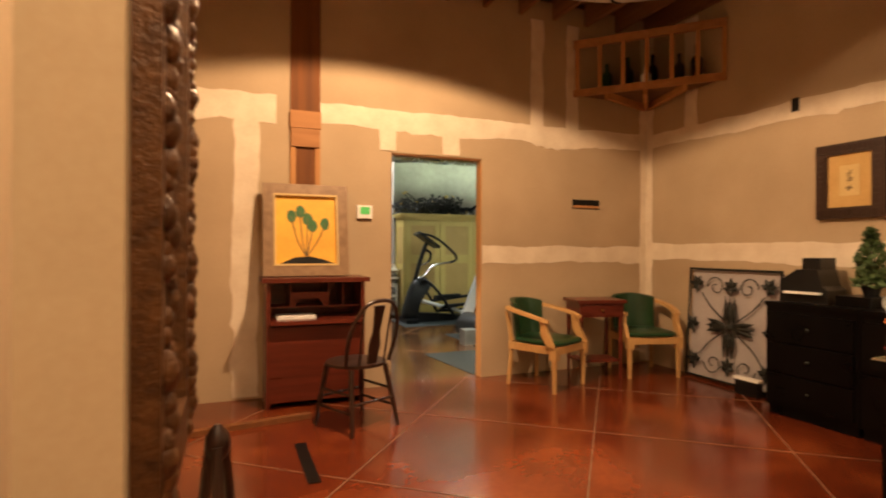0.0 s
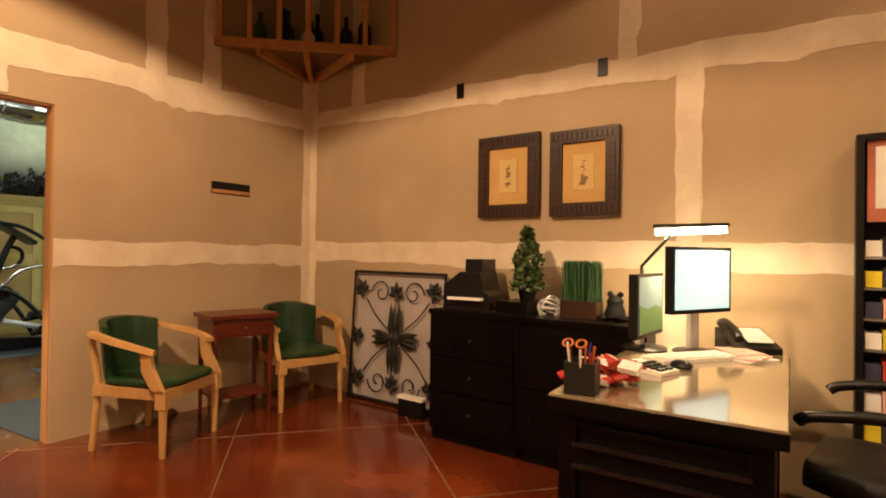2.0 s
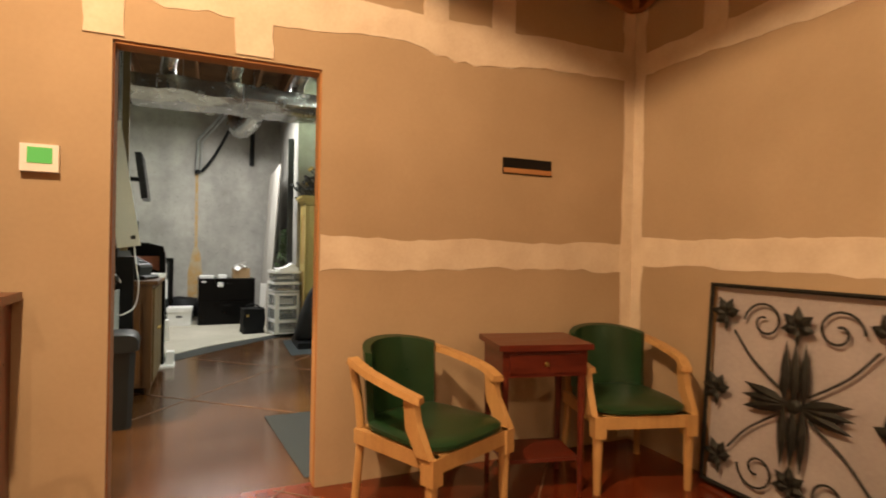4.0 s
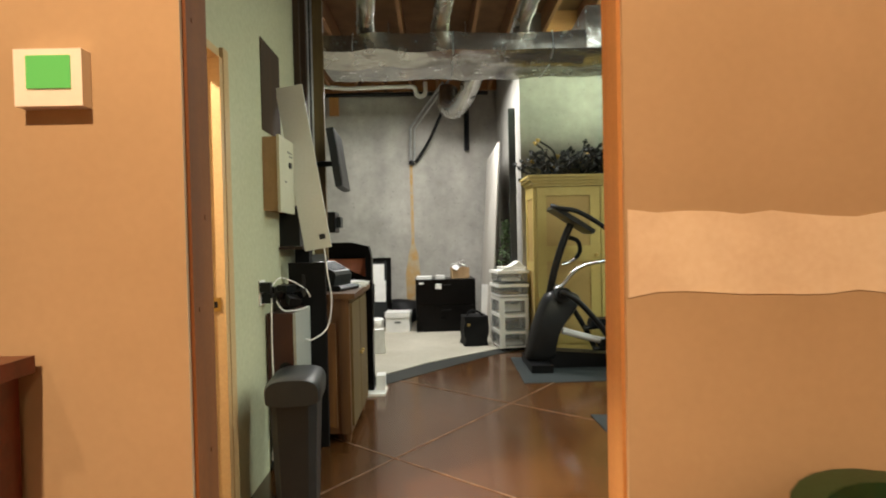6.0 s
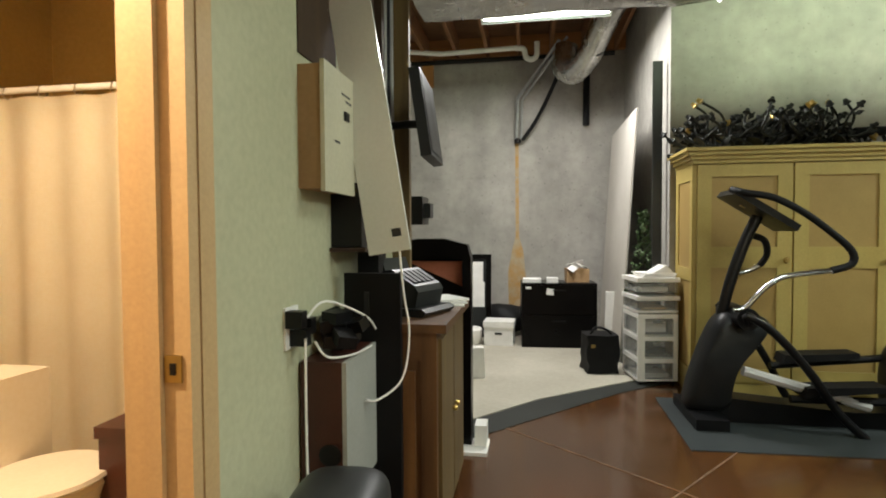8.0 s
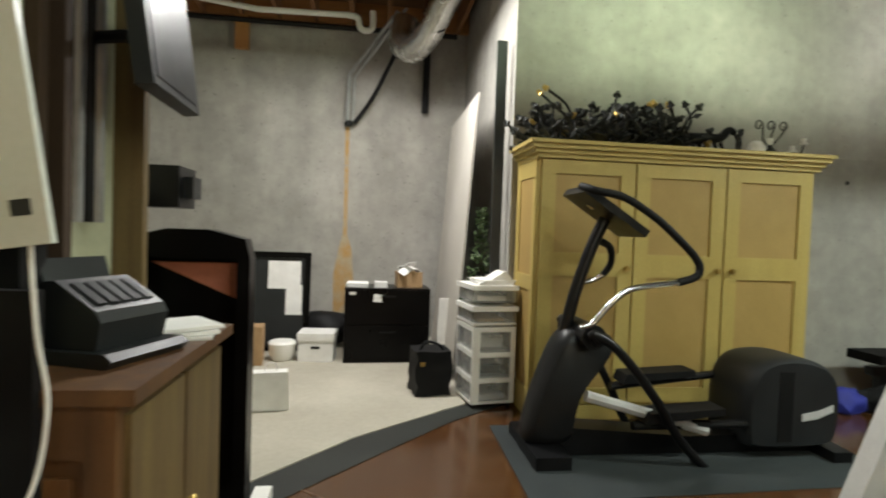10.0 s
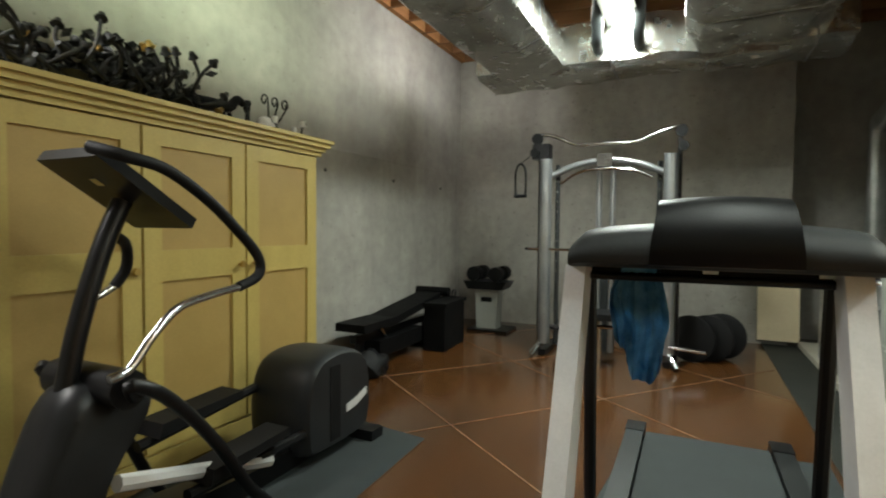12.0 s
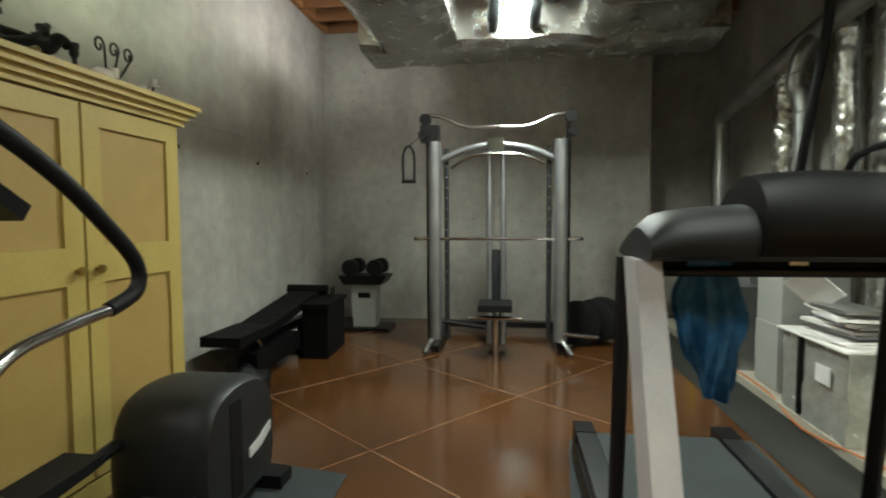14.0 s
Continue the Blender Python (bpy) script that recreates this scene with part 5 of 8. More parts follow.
part("bowl", lathe(BM(), [(0.13, 0), (0.12, 0.12), (0.16, 0.28), (0.20, 0.37), (0.19, 0.39)], 20), CERAMIC, t, "", 0, True)
part("seat", lathe(BM(), [(0.20, 0.391), (0.21, 0.40), (0.205, 0.415), (0.05, 0.42)], 20), CERAMIC, t, "", 0, True)
part("tank", bx(BM(), -0.42, -0.2, -0.22, 0.22, 0.36, 0.74), CERAMIC, t, "", 0.02)
part("tank_foot", bx(BM(), -0.40, -0.1, -0.1, 0.1, 0, 0.36), CERAMIC, t, "", 0.02)
t = thing("laundry_hamper", "dark brown leatherette hamper with a lid", "hamper", (-3.95, 2.05, 0), 0)
part("box", bx(BM(), -0.24, 0.24, -0.2, 0.2, 0, 0.53), BROWNBOX, t, "", 0.008)
part("lid", bx(BM(), -0.25, 0.25, -0.21, 0.21, 0.532, 0.575), BROWNBOX, t, "", 0.01)

# ---- armoire ----
t = thing("armoire", "large pale yellow three-door armoire with tan panels", "wardrobe", (-1.40, 4.50, 0))
AW, AD, AH = 2.06, 0.48, 1.78
part("carcass", bx(BM(), 0, AW, 0.02, AD, 0.10, AH), YELLOWPINE, t, "", 0.003)
part("plinth", bx(BM(), -0.015, AW + 0.015, 0.0, AD, 0, 0.10), YELLOWPINE, t, "", 0.008)
for k, (e, z0, z1) in enumerate(((0.02, AH, AH + 0.03), (0.04, AH + 0.03, AH + 0.06), (0.065, AH + 0.06, AH + 0.09), (0.085, AH + 0.09, AH + 0.115))):
    part("cornice", bx(BM(), -e, AW + e, -e, AD, z0, z1), YELLOWPINE, t, "", 0.006)
part("side_panel", bx(BM(), -0.006, 0, 0.08, AD - 0.08, 0.98, AH - 0.12), PANELTAN, t)
part("side_panel", bx(BM(), -0.006, 0, 0.08, AD - 0.08, 0.2, 0.88), PANELTAN, t)
for y0, y1, z0, z1 in ((0.02, 0.08, 0.1, AH), (AD - 0.08, AD, 0.1, AH), (0.08, AD - 0.08, 0.88, 0.98), (0.08, AD - 0.08, AH - 0.12, AH), (0.08, AD - 0.08, 0.1, 0.2)):
    part("side_rail", bx(BM(), -0.014, 0, y0, y1, z0, z1), YELLOWPINE, t, "", 0.003)
for k in range(3):
    x0, x1 = 0.02 + k * 0.677, 0.02 + k * 0.677 + 0.662
    dr = part("door", bx(BM(), x0, x1, 0.010, 0.0195, 0.12, AH - 0.01), PANELTAN, t, "framed door with tan panels")
    for nm, a0, a1, z0, z1 in (("stile", x0, x0 + 0.10, 0.12, AH - 0.01), ("stile", x1 - 0.10, x1, 0.12, AH - 0.01), ("rail", x0 + 0.10, x1 - 0.10, AH - 0.10, AH - 0.01), ("rail", x0 + 0.10, x1 - 0.10, 0.99, 1.15), ("rail", x0 + 0.10, x1 - 0.10, 0.12, 0.22)):
        part(nm, bx(BM(), a0, a1, -0.004, 0.010, z0, z1), YELLOWPINE, dr, "", 0.004)
    kx = x1 - 0.045 if k < 2 else x0 + 0.05
    part("knob", lathe(BM(), [(0.009, 0), (0.012, 0.014), (0.022, 0.024), (0.018, 0.036)], 12, m=pose(kx, -0.004, 1.05, 90)), BRASS, dr, "turned wooden knob", 0, True)

# dark metal ornaments piled on the armoire
TOP = AH + 0.115


def candelabra(at, arms, h, label, mat, seed, gold):
    t = thing("candelabra", label, "candle holder", at, 0, "ornaments on the armoire")
    rnd = random.Random(seed)
    tilt = rnd.choice((-1, 1)) * rnd.uniform(25, 75)
    t.matrix_world = pose(at[0], at[1], at[2] + 0.06) @ pose(0, 0, 0, rnd.uniform(-15, 15), tilt, rnd.uniform(-30, 30))
    part("base", lathe(BM(), [(0.06, 0), (0.05, 0.015), (0.015, 0.03), (0.012, h * 0.5)], 12), mat, t, "", 0, True)
    for k in range(arms):
        a = k * 2 * math.pi / arms + rnd.uniform(0, 0.6)
        rr, hh = rnd.uniform(0.09, 0.2), h * rnd.uniform(0.65, 1.1)
        c, s = math.cos(a), math.sin(a)
        ar = part("arm", tube(BM(), smooth_path([(0, 0, h * 0.4), (rr * 0.5 * c, rr * 0.5 * s, h * 0.22), (rr * c, rr * s, h * 0.5), (rr * 1.05 * c, rr * 1.05 * s, hh)], 5), 0.010, 6), mat, t, "", 0, True)
        part("cup", lathe(BM(), [(0.01, 0), (0.03, 0.014), (0.022, 0.02), (0.014, 0.05)], 8, (rr * 1.05 * c, rr * 1.05 * s, hh)), gold if k == 0 else mat, ar, "", 0, True)
        for i in range(2):
            b = BM()
            p = Vector((rr * (0.45 + 0.4 * i) * c, rr * (0.45 + 0.4 * i) * s, h * (0.32 + 0.3 * i)))
            d = Vector((rnd.uniform(-1, 1), rnd.uniform(-1, 1), rnd.uniform(0.1, 1))).normalized() * 0.075
            e = d.cross(Vector((0.3, 1, 0.2))).normalized() * 0.02
            f = e.cross(d).normalized() * 0.004
            ring = [b.verts.new(w) for w in (p + d * 0.5 + e, p + d * 0.5 + f, p + d * 0.5 - e, p + d * 0.5 - f)]
            v0, v1 = b.verts.new(p), b.verts.new(p + d)
            for n in range(4):
                b.faces.new((v0, ring[(n + 1) % 4], ring[n]))
                b.faces.new((v1, ring[n], ring[(n + 1) % 4]))
            part("metal_leaf", b, mat, ar)



for k in range(17):
    x, y, arms, h = -1.33 + 0.066 * k, (4.64, 4.78, 4.88)[k % 3], 5 + k % 3, (0.20, 0.27, 0.23, 0.30, 0.18)[k % 5]
    candelabra((x, y, TOP), arms, h, "tangled dark iron candelabra with gilt cups", IRON, 30 + k, BRASS)
t = thing("iron_horse", "black cast figure of a horse on the armoire", "figurine", (-0.05, 4.70, TOP))
b = BM()
tube(b, smooth_path([(-0.15, 0, 0.11), (-0.05, 0, 0.12), (0.08, 0, 0.13), (0.15, 0, 0.19), (0.20, 0, 0.17)], 5), 0.045, 10, 0.022)
for x in (-0.13, -0.08, 0.05, 0.10):
    tube(b, [(x, 0.02, 0.10), (x + 0.02, 0.02, 0.05), (x, 0.02, 0.0)], 0.014, 7)
tube(b, smooth_path([(-0.15, 0, 0.12), (-0.21, 0, 0.10), (-0.24, 0, 0.03)], 4), 0.02, 7, 0.006)
part("figure", b, BLACKRUB, t, "", 0, True)
for k, (x, h) in enumerate([(0.16, 0.14), (0.22, 0.19), (-0.25, 0.13)]):
    t = thing("candlestick", "slim dark metal candlestick on the armoire", "candle holder", (x, 4.68 + 0.05 * (k % 2), TOP), 0, "ornaments on the armoire")
    part("stem", lathe(BM(), [(0.04, 0), (0.035, 0.01), (0.009, 0.03), (0.012, h * 0.5), (0.008, h * 0.8), (0.022, h), (0.02, h + 0.02)], 12), IRON, t, "", 0, True)
t = thing("scroll_candle_stand", "dark scrolled candle stand with white candle", "candle holder", (0.44, 4.70, TOP))
part("base", lathe(BM(), [(0.09, 0), (0.06, 0.05), (0.03, 0.07), (0.012, 0.10)], 14), IRON, t, "", 0, True)
part("candle", lathe(BM(), [(0.02, 0.10), (0.02, 0.15)], 12), WHITEPL, t)
for s in (-1, 0, 1):
    c = [(s * 0.10 + (0.035 * (1 - k / 20)) * math.cos(k * 0.5), 0, 0.24 + (0.045 * (1 - k / 20)) * math.sin(k * 0.5)) for k in range(15)]
    part("scroll", tube(BM(), [(0, 0, 0.08), (s * 0.06, 0, 0.14)] + c, 0.006, 6), IRON, t, "", 0, True)
t = thing("white_shell", "pale lumpy shell ornament on the armoire", "ornament", (0.30, 4.66, TOP))
b = BM()
bmesh.ops.create_icosphere(b, subdivisions=3, radius=0.06, matrix=pose(0, 0, 0.055))
for v in b.verts:
    v.co += v.normal * 0.022 * noise.noise(v.co * 26)
part("shell", b, PAPER, t, "", 0, True)
t = thing("twin_candle_holder", "low dark holder with two pale candles", "candle holder", (0.64, 4.66, TOP))
part("base", lathe(BM(), [(0.07, 0), (0.05, 0.02), (0.015, 0.04)], 12), IRON, t, "", 0, True)
for s in (-1, 1):
    part("branch", tube(BM(), smooth_path([(0, 0, 0.03), (s * 0.03, 0, 0.05), (s * 0.045, 0, 0.08 + 0.03 * s)], 4), 0.007, 6), IRON, t, "", 0, True)
    part("candle", lathe(BM(), [(0.03, 0.08 + 0.03 * s), (0.03, 0.09 + 0.03 * s), (0.018, 0.092 + 0.03 * s), (0.018, 0.125 + 0.03 * s)], 12, (s * 0.045, 0, 0)), PAPER, t, "", 0, True)

# ---- stacked plastic drawers ----
t = thing("drawer_tower", "white plastic drawer tower with clear drawers of papers", "drawers", (-1.60, 4.76, 0), 9)
W, D = 0.165, 0.38
levels = [(0.03, 0.215), (0.215, 0.40), (0.40, 0.585), (0.60, 0.735), (0.745, 0.885)]
for k, (z0, z1) in enumerate(levels):
    b = BM()
    g = 0.012 if k > 2 else 0.0
    bx(b, -W - g, W + g, -g, D, z1 - 0.034, z1)
    if k in (0, 3):
        bx(b, -W, W, 0, D, z0, z0 + 0.016)
    if k < 3:
        low = z0 + (0.016 if k == 0 else 0)
        for x0, x1, y0, y1 in ((-W, -W + 0.058, 0.0, 0.02), (W - 0.036, W, 0.0, 0.02), (-W, -W + 0.02, D - 0.025, D), (W - 0.02, W, D - 0.025, D)):
            bx(b, x0, x1, y0, y1, low, z1 - 0.026)
    part("frame", b, WHITEPL, t, "", 0.003)
    e = 0.042 if k < 3 else 0.008
    dr = part("drawer", bx(BM(), -W + e, W - e + 0.006, 0.006, D - 0.02, z0 + 0.018, z1 - 0.03), FROST, t, "clear plastic drawer", 0.004)
    part("handle", bx(BM(), -0.04, 0.04, -0.008, 0.006, (z0 + z1) / 2 + 0.02, (z0 + z1) / 2 + 0.04), FROST, dr)
    part("side_skin", bx(BM(), -W + 0.002, -W + 0.005, 0.022, D - 0.026, z0 + 0.017, z1 - 0.027), FROST, t)
    part("back_skin", bx(BM(), -W + 0.022, W - 0.022, D - 0.012, D - 0.008, z0 + 0.017, z1 - 0.027), GREYPL, t)
    part("contents", bx(BM(), -W + 0.05, W - 0.06 - 0.02 * (k % 2), 0.04 + 0.03 * (k % 3), D - 0.05, z0 + 0.022, z0 + (z1 - z0) * (0.3 + 0.13 * (k % 3)), pose(0, 0, 0)), (PAPER, GREYPL, PAPER, CARDBOARD, PAPER)[k], t, "stacked papers")
for x in (-W + 0.03, W - 0.03):
    for y in (0.03, D - 0.03):
        part("caster", tube(BM(), [(x - 0.01, y, 0.015), (x + 0.01, y, 0.015)], 0.015, 10), BLACKPL, t)
t = thing("paper_stack", "pile of loose white papers on the drawer tower", "paper", (-1.60, 4.93, 0.886), 9)
for k in range(4):
    part("sheet", bx(BM(), -0.13, 0.13, -0.14, 0.14, 0.009 * k, 0.009 * k + 0.008, pose(0, 0, 0, 0, 0, 5 * k - 8)), PAPER, t)
b = slab(BM(), [(-0.05, 0.037), (0.12, 0.037), (0.06, 0.10)], "y", -0.12, 0.05)
part("folded_sheet", b, PAPER, t)
cone_tree((-1.59, 5.40, 0.012), 1.46, 0.21, LEAF, "slim artificial tree standing behind the drawer tower", 1100, 9)

# ---- alcove ----
t = thing("file_cabinet", "wide black lateral file cabinet against the concrete wall", "cabinet", (-2.34, 6.22, 0.012), 3)
part("body", bx(BM(), -0.40, 0.40, -0.19, 0.24, 0, 0.70), BLACKLAC, t, "", 0.005)
for k in range(2):
    dr = part("drawer", bx(BM(), -0.385, 0.385, -0.20, -0.19, 0.03 + 0.335 * k, 0.35 + 0.335 * k), BLACKLAC, t, "", 0.004)
    part("pull", bx(BM(), -0.07, 0.07, -0.212, -0.20, 0.28 + 0.335 * k, 0.295 + 0.335 * k), BLACKPL, dr)
part("note", bx(BM(), -0.20, -0.12, -0.206, -0.202, 0.56, 0.63, pose(0, 0, 0, 0, 6, 0)), PAPER, t)
part("note", bx(BM(), -0.36, -0.30, -0.206, -0.202, 0.64, 0.665), PAPER, t)
t = thing("cardboard_box", "open cardboard box with crumpled paper", "box", (-2.13, 6.24, 0.712), 5)
b = BM()
for (x0, x1, y0, y1) in ((-0.12, 0.12, -0.09, -0.085), (-0.12, 0.12, 0.085, 0.09), (-0.12, -0.115, -0.085, 0.085), (0.115, 0.12, -0.085, 0.085)):
    bx(b, x0, x1, y0, y1, 0, 0.15)
bx(b, -0.12, 0.12, -0.09, 0.09, 0, 0.004)
part("carton", b, CARDBOARD, t)
b, rnd = BM(), random.Random(3)
for k in range(7):
    bx(b, -0.05, 0.05, -0.04, 0.04, 0, 0.004, pose(rnd.uniform(-0.07, 0.07), rnd.uniform(-0.09, 0.02), 0.14 + 0.012 * k, rnd.uniform(-50, 50), rnd.uniform(-50, 50), rnd.uniform(0, 180)))
part("crumpled_paper", b, PAPER, t)
t = thing("paper_tray", "pale paper trays on the file cabinet", "paper", (-2.62, 6.22, 0.712), 0)
part("tray", bx(BM(), -0.10, 0.10, -0.12, 0.12, 0, 0.035), PAPER, t, "", 0.004)
part("tray", bx(BM(), 0.16, 0.28, -0.12, 0.02, 0, 0.05), PAPER, t, "", 0.004)
t = thing("storage_box", "white cardboard archive box with a lid", "box", (-2.98, 6.18, 0.012), -3)
part("box", bx(BM(), -0.16, 0.16, -0.13, 0.15, 0, 0.22), PAPER, t, "", 0.003)
part("lid", bx(BM(), -0.17, 0.17, -0.14, 0.16, 0.20, 0.265), PAPER, t, "", 0.004)
part("hand_hole", bx(BM(), -0.04, 0.04, -0.133, -0.1305, 0.12, 0.145), BLACKPL, t)
t = thing("framed_pinboard", "black framed board with pinned sheets leaning on the wall", "picture frame", (-3.42, 6.55, 0.012))
t.matrix_world = pose(-3.42, 6.50, 0.014) @ pose(0, 0, 0, -6)
b = BM()
for (x0, x1, z0, z1) in ((-0.32, 0.32, 0.93, 0.99), (-0.32, 0.32, 0, 0.06), (-0.32, -0.26, 0.06, 0.93), (0.26, 0.32, 0.06, 0.93)):
    bx(b, x0, x1, -0.03, 0, z0, z1)
part("frame", b, BLACKLAC, t, "", 0.004)
part("board", bx(BM(), -0.26, 0.26, -0.012, -0.002, 0.06, 0.93), GREYPL, t)
part("sheet", bx(BM(), -0.1, 0.22, -0.016, -0.0125, 0.62, 0.90), PAPER, t)
part("sheet", bx(BM(), 0.08, 0.24, -0.020, -0.0165, 0.36, 0.66), PAPER, t)
t = thing("black_bag", "black bag slumped on the floor by the wall", "bag", (-2.95, 6.75, 0.012))
b = BM()
bmesh.ops.create_icosphere(b, subdivisions=3, radius=0.24, matrix=pose(0, 0, 0.18) @ Matrix.Diagonal((1.5, 0.8, 0.75, 1)))
for v in b.verts:
    v.co += v.normal * 0.05 * noise.noise(v.co * 7)
    v.co.z = max(v.co.z, 0)
part("bag", b, BLACKRUB, t, "", 0, True)
t = thing("white_basket", "pale rounded basket standing on the slab", "basket", (-3.30, 6.15, 0.012))
part("basket", lathe(BM(), [(0.09, 0), (0.12, 0.06), (0.13, 0.16), (0.11, 0.18)], 16), WHITEPL, t, "", 0, True)
t = thing("shoe_box", "closed tan cardboard carton among the stored things", "box", (-3.64, 6.0, 0.012), 6)
part("box", bx(BM(), -0.195, 0.195, -0.11, 0.11, 0, 0.343), CARDBOARD, t, "", 0.004)
part("tape", bx(BM(), -0.02, 0.02, -0.112, 0.112, 0.343, 0.345), PAPER, t)
t = thing("paper_bag", "white paper shopping bag on the slab", "bag", (-3.15, 4.75, 0.012), 10)
part("bag", slab(BM(), [(-0.15, 0), (0.12, 0), (0.11, 0.26), (-0.145, 0.26)], "y", -0.05, 0.05), PAPER, t, "", 0.003)
part("handle", tube(BM(), smooth_path([(-0.04, 0, 0.26), (-0.03, 0, 0.31), (0.03, 0, 0.31), (0.04, 0, 0.26)], 4), 0.004, 5), PAPER, t)
t = thing("black_tote", "black bag with bits of yellow by the drawers", "bag", (-2.02, 5.12, 0.012), 8)
b = BM()
bx(b, -0.14, 0.14, -0.12, 0.14, 0, 0.34)
bmesh.ops.subdivide_edges(b, edges=b.edges[:], cuts=4, use_grid_fill=True)
for v in b.verts:
    v.co += Vector((noise.noise(v.co * 9), noise.noise(v.co * 9 + Vector((5, 0, 0))), 0.4 * noise.noise(v.co * 11))) * 0.03
    v.co.z = max(v.co.z, 0)
part("bag", b, BLACKRUB, t, "", 0, True)
part("strap", tube(BM(), smooth_path([(-0.1, -0.05, 0.33), (-0.05, -0.05, 0.40), (0.05, -0.05, 0.38), (0.1, -0.05, 0.32)], 4), 0.012, 6), BLACKRUB, t, "", 0, True)
part("tag", bx(BM(), -0.11, -0.075, -0.142, -0.135, 0.235, 0.265), BRASS, t)
t = thing("leaning_drywall", "pale drywall sheet leaning on the concrete wall", "board", (0, 0, 0))
part("sheet", slab(BM(), [(5.45, 0.012), (7.0, 0.012), (7.0, 2.44), (5.45, 2.44)], "x", -1.80, -1.785), SHEETROCK, t, "", 0.002, False, pose(-1.80, 0, 0, 0, 3.5, 0) @ pose(1.80, 0, 0))
t = thing("leaning_plank", "dark grey plank standing against the concrete corner", "board", (0, 0, 0))
part("plank", bx(BM(), -1.58, -1.50, 5.10, 5.13, 0.012, 2.75), GREYPL, t, "", 0.003)
t = thing("hung_cloth", "white cloth hanging by the file cabinet", "cloth", (-1.80, 6.0, 0.012))
b = slab(BM(), [(-0.05, 0), (0.06, 0), (0.05, 0.3), (0.06, 0.62), (-0.05, 0.62), (-0.06, 0.3)], "y", -0.01, 0.02)
part("cloth", b, PAPER, t, "", 0.006)

# pipes and flex duct on the far wall
t = thing("steel_flue_pipes", "thin steel pipes dropping down the concrete wall", "pipe")
part("drop", tube(BM(), [(-2.82, 7.2, 2.46), (-2.80, 7.15, 2.98), (-2.30, 6.6, 3.5)], 0.022, 8), STEEL, t)
part("drop", tube(BM(), [(-2.76, 7.2, 2.48), (-2.74, 7.12, 2.95), (-2.22, 6.5, 3.5)], 0.016, 8), STEEL, t)
part("collar", lathe(BM(), [(0.04, 0), (0.045, 0.03), (0.03, 0.06)], 10, (-2.80, 7.2, 2.42)), BLACKPL, t, "", 0, True)
t = thing("black_hose", "black hose hanging beside the flex duct", "hose")
part("hose", tube(BM(), smooth_path([(-2.74, 7.19, 2.45), (-2.55, 7.15, 2.72), (-2.35, 7.0, 3.1), (-2.15, 6.9, 3.55)], 5), 0.025, 8), BLACKRUB, t, "", 0, True)
part("hose", tube(BM(), [(-1.94, 7.2, 2.62), (-1.93, 7.2, 3.5)], 0.04, 8), BLACKRUB, t, "", 0, True)
t = thing("flex_duct", "crinkled foil flex duct hanging from the ceiling", "duct")
b = tube(BM(), smooth_path([(-2.22, 6.6, 3.42), (-2.26, 6.55, 3.18), (-2.16, 6.4, 3.06), (-2.02, 6.2, 3.16), (-1.88, 5.9, 3.42), (-1.8, 5.6, 3.54)], 10), 0.13, 16)
for v in b.verts:
    v.co += Vector((noise.noise(v.co * 20), noise.noise(v.co * 20 + Vector((3, 1, 0))), noise.noise(v.co * 20 + Vector((0, 7, 1))))) * 0.012
part("foil", b, FOIL, t, "", 0, True)
part("band", tube(BM(), [(-1.96 + 0.137 * math.cos(a * 0.45) * 0.9, 6.08 + 0.03 * math.sin(a), 3.26 + 0.137 * math.sin(a * 0.45)) for a in range(14)], 0.008, 5, closed=True), BLACKPL, t)
t = thing("drain_pipe", "cream plastic drain pipe with a trap under the joists", "pipe")
part("run", tube(BM(), [(-4.6, 6.9, 3.62), (-3.75, 6.9, 3.52), (-2.80, 6.9, 3.54)], 0.03, 10), WHITEPL, t, "", 0, True)
part("trap", tube(BM(), smooth_path([(-2.82, 6.9, 3.54), (-2.72, 6.9, 3.52), (-2.69, 6.9, 3.42), (-2.62, 6.9, 3.39), (-2.56, 6.9, 3.44), (-2.56, 6.9, 3.6)], 5), 0.034, 10), WHITEPL, t, "", 0, True)
t = thing("orange_bracket", "orange wooden block fixed under the beam", "block", (-3.98, 7.22, 3.2))
part("block", bx(BM(), -0.07, 0.07, -0.04, 0.04, 0, 0.36), STUD, t, "", 0.004)

# ---- west wall clutter ----
t = thing("electrical_panel", "cream metal breaker panel on the green wall", "electrical panel", (-3.38, 1.80, 1.42))
part("box", bx(BM(), 0, 0.08, 0, 0.36, 0, 0.40), CARDBOARD, t, "", 0.004)
dr = part("cover", bx(BM(), 0.08, 0.095, -0.01, 0.37, -0.01, 0.41), PANELCREAM, t, "cream cover", 0.004)
for y0, y1, z in ((0.15, 0.24, 0.335), (0.19, 0.25, 0.315), (0.08, 0.13, 0.16)):
    part("pencil_mark", bx(BM(), 0.095, 0.0956, y0, y1, z, z + 0.008), GREYPL, dr)
part("latch", bx(BM(), 0.095, 0.103, 0.17, 0.21, 0.25, 0.28), BLACKPL, dr)
t = thing("wall_opening", "opening in the green drywall, its shade drawn as a dark sheet", "opening", (-3.38, 1.80, 1.86))
# flat sheet, coloured dark for the shade inside the opening
part("recess", bx(BM(), 0, 0.006, 0, 0.34, 0, 0.50), SHADESTUD, t)
t = thing("white_plank", "white painted plank hanging askew on the wall", "board")
part("plank", bx(BM(), -0.08, 0.08, -0.008, 0.008, 0, 0.98), PLANKWHITE, t, "", 0.003, False, pose(-3.15, 2.08, 1.20, 0, -9, 0))
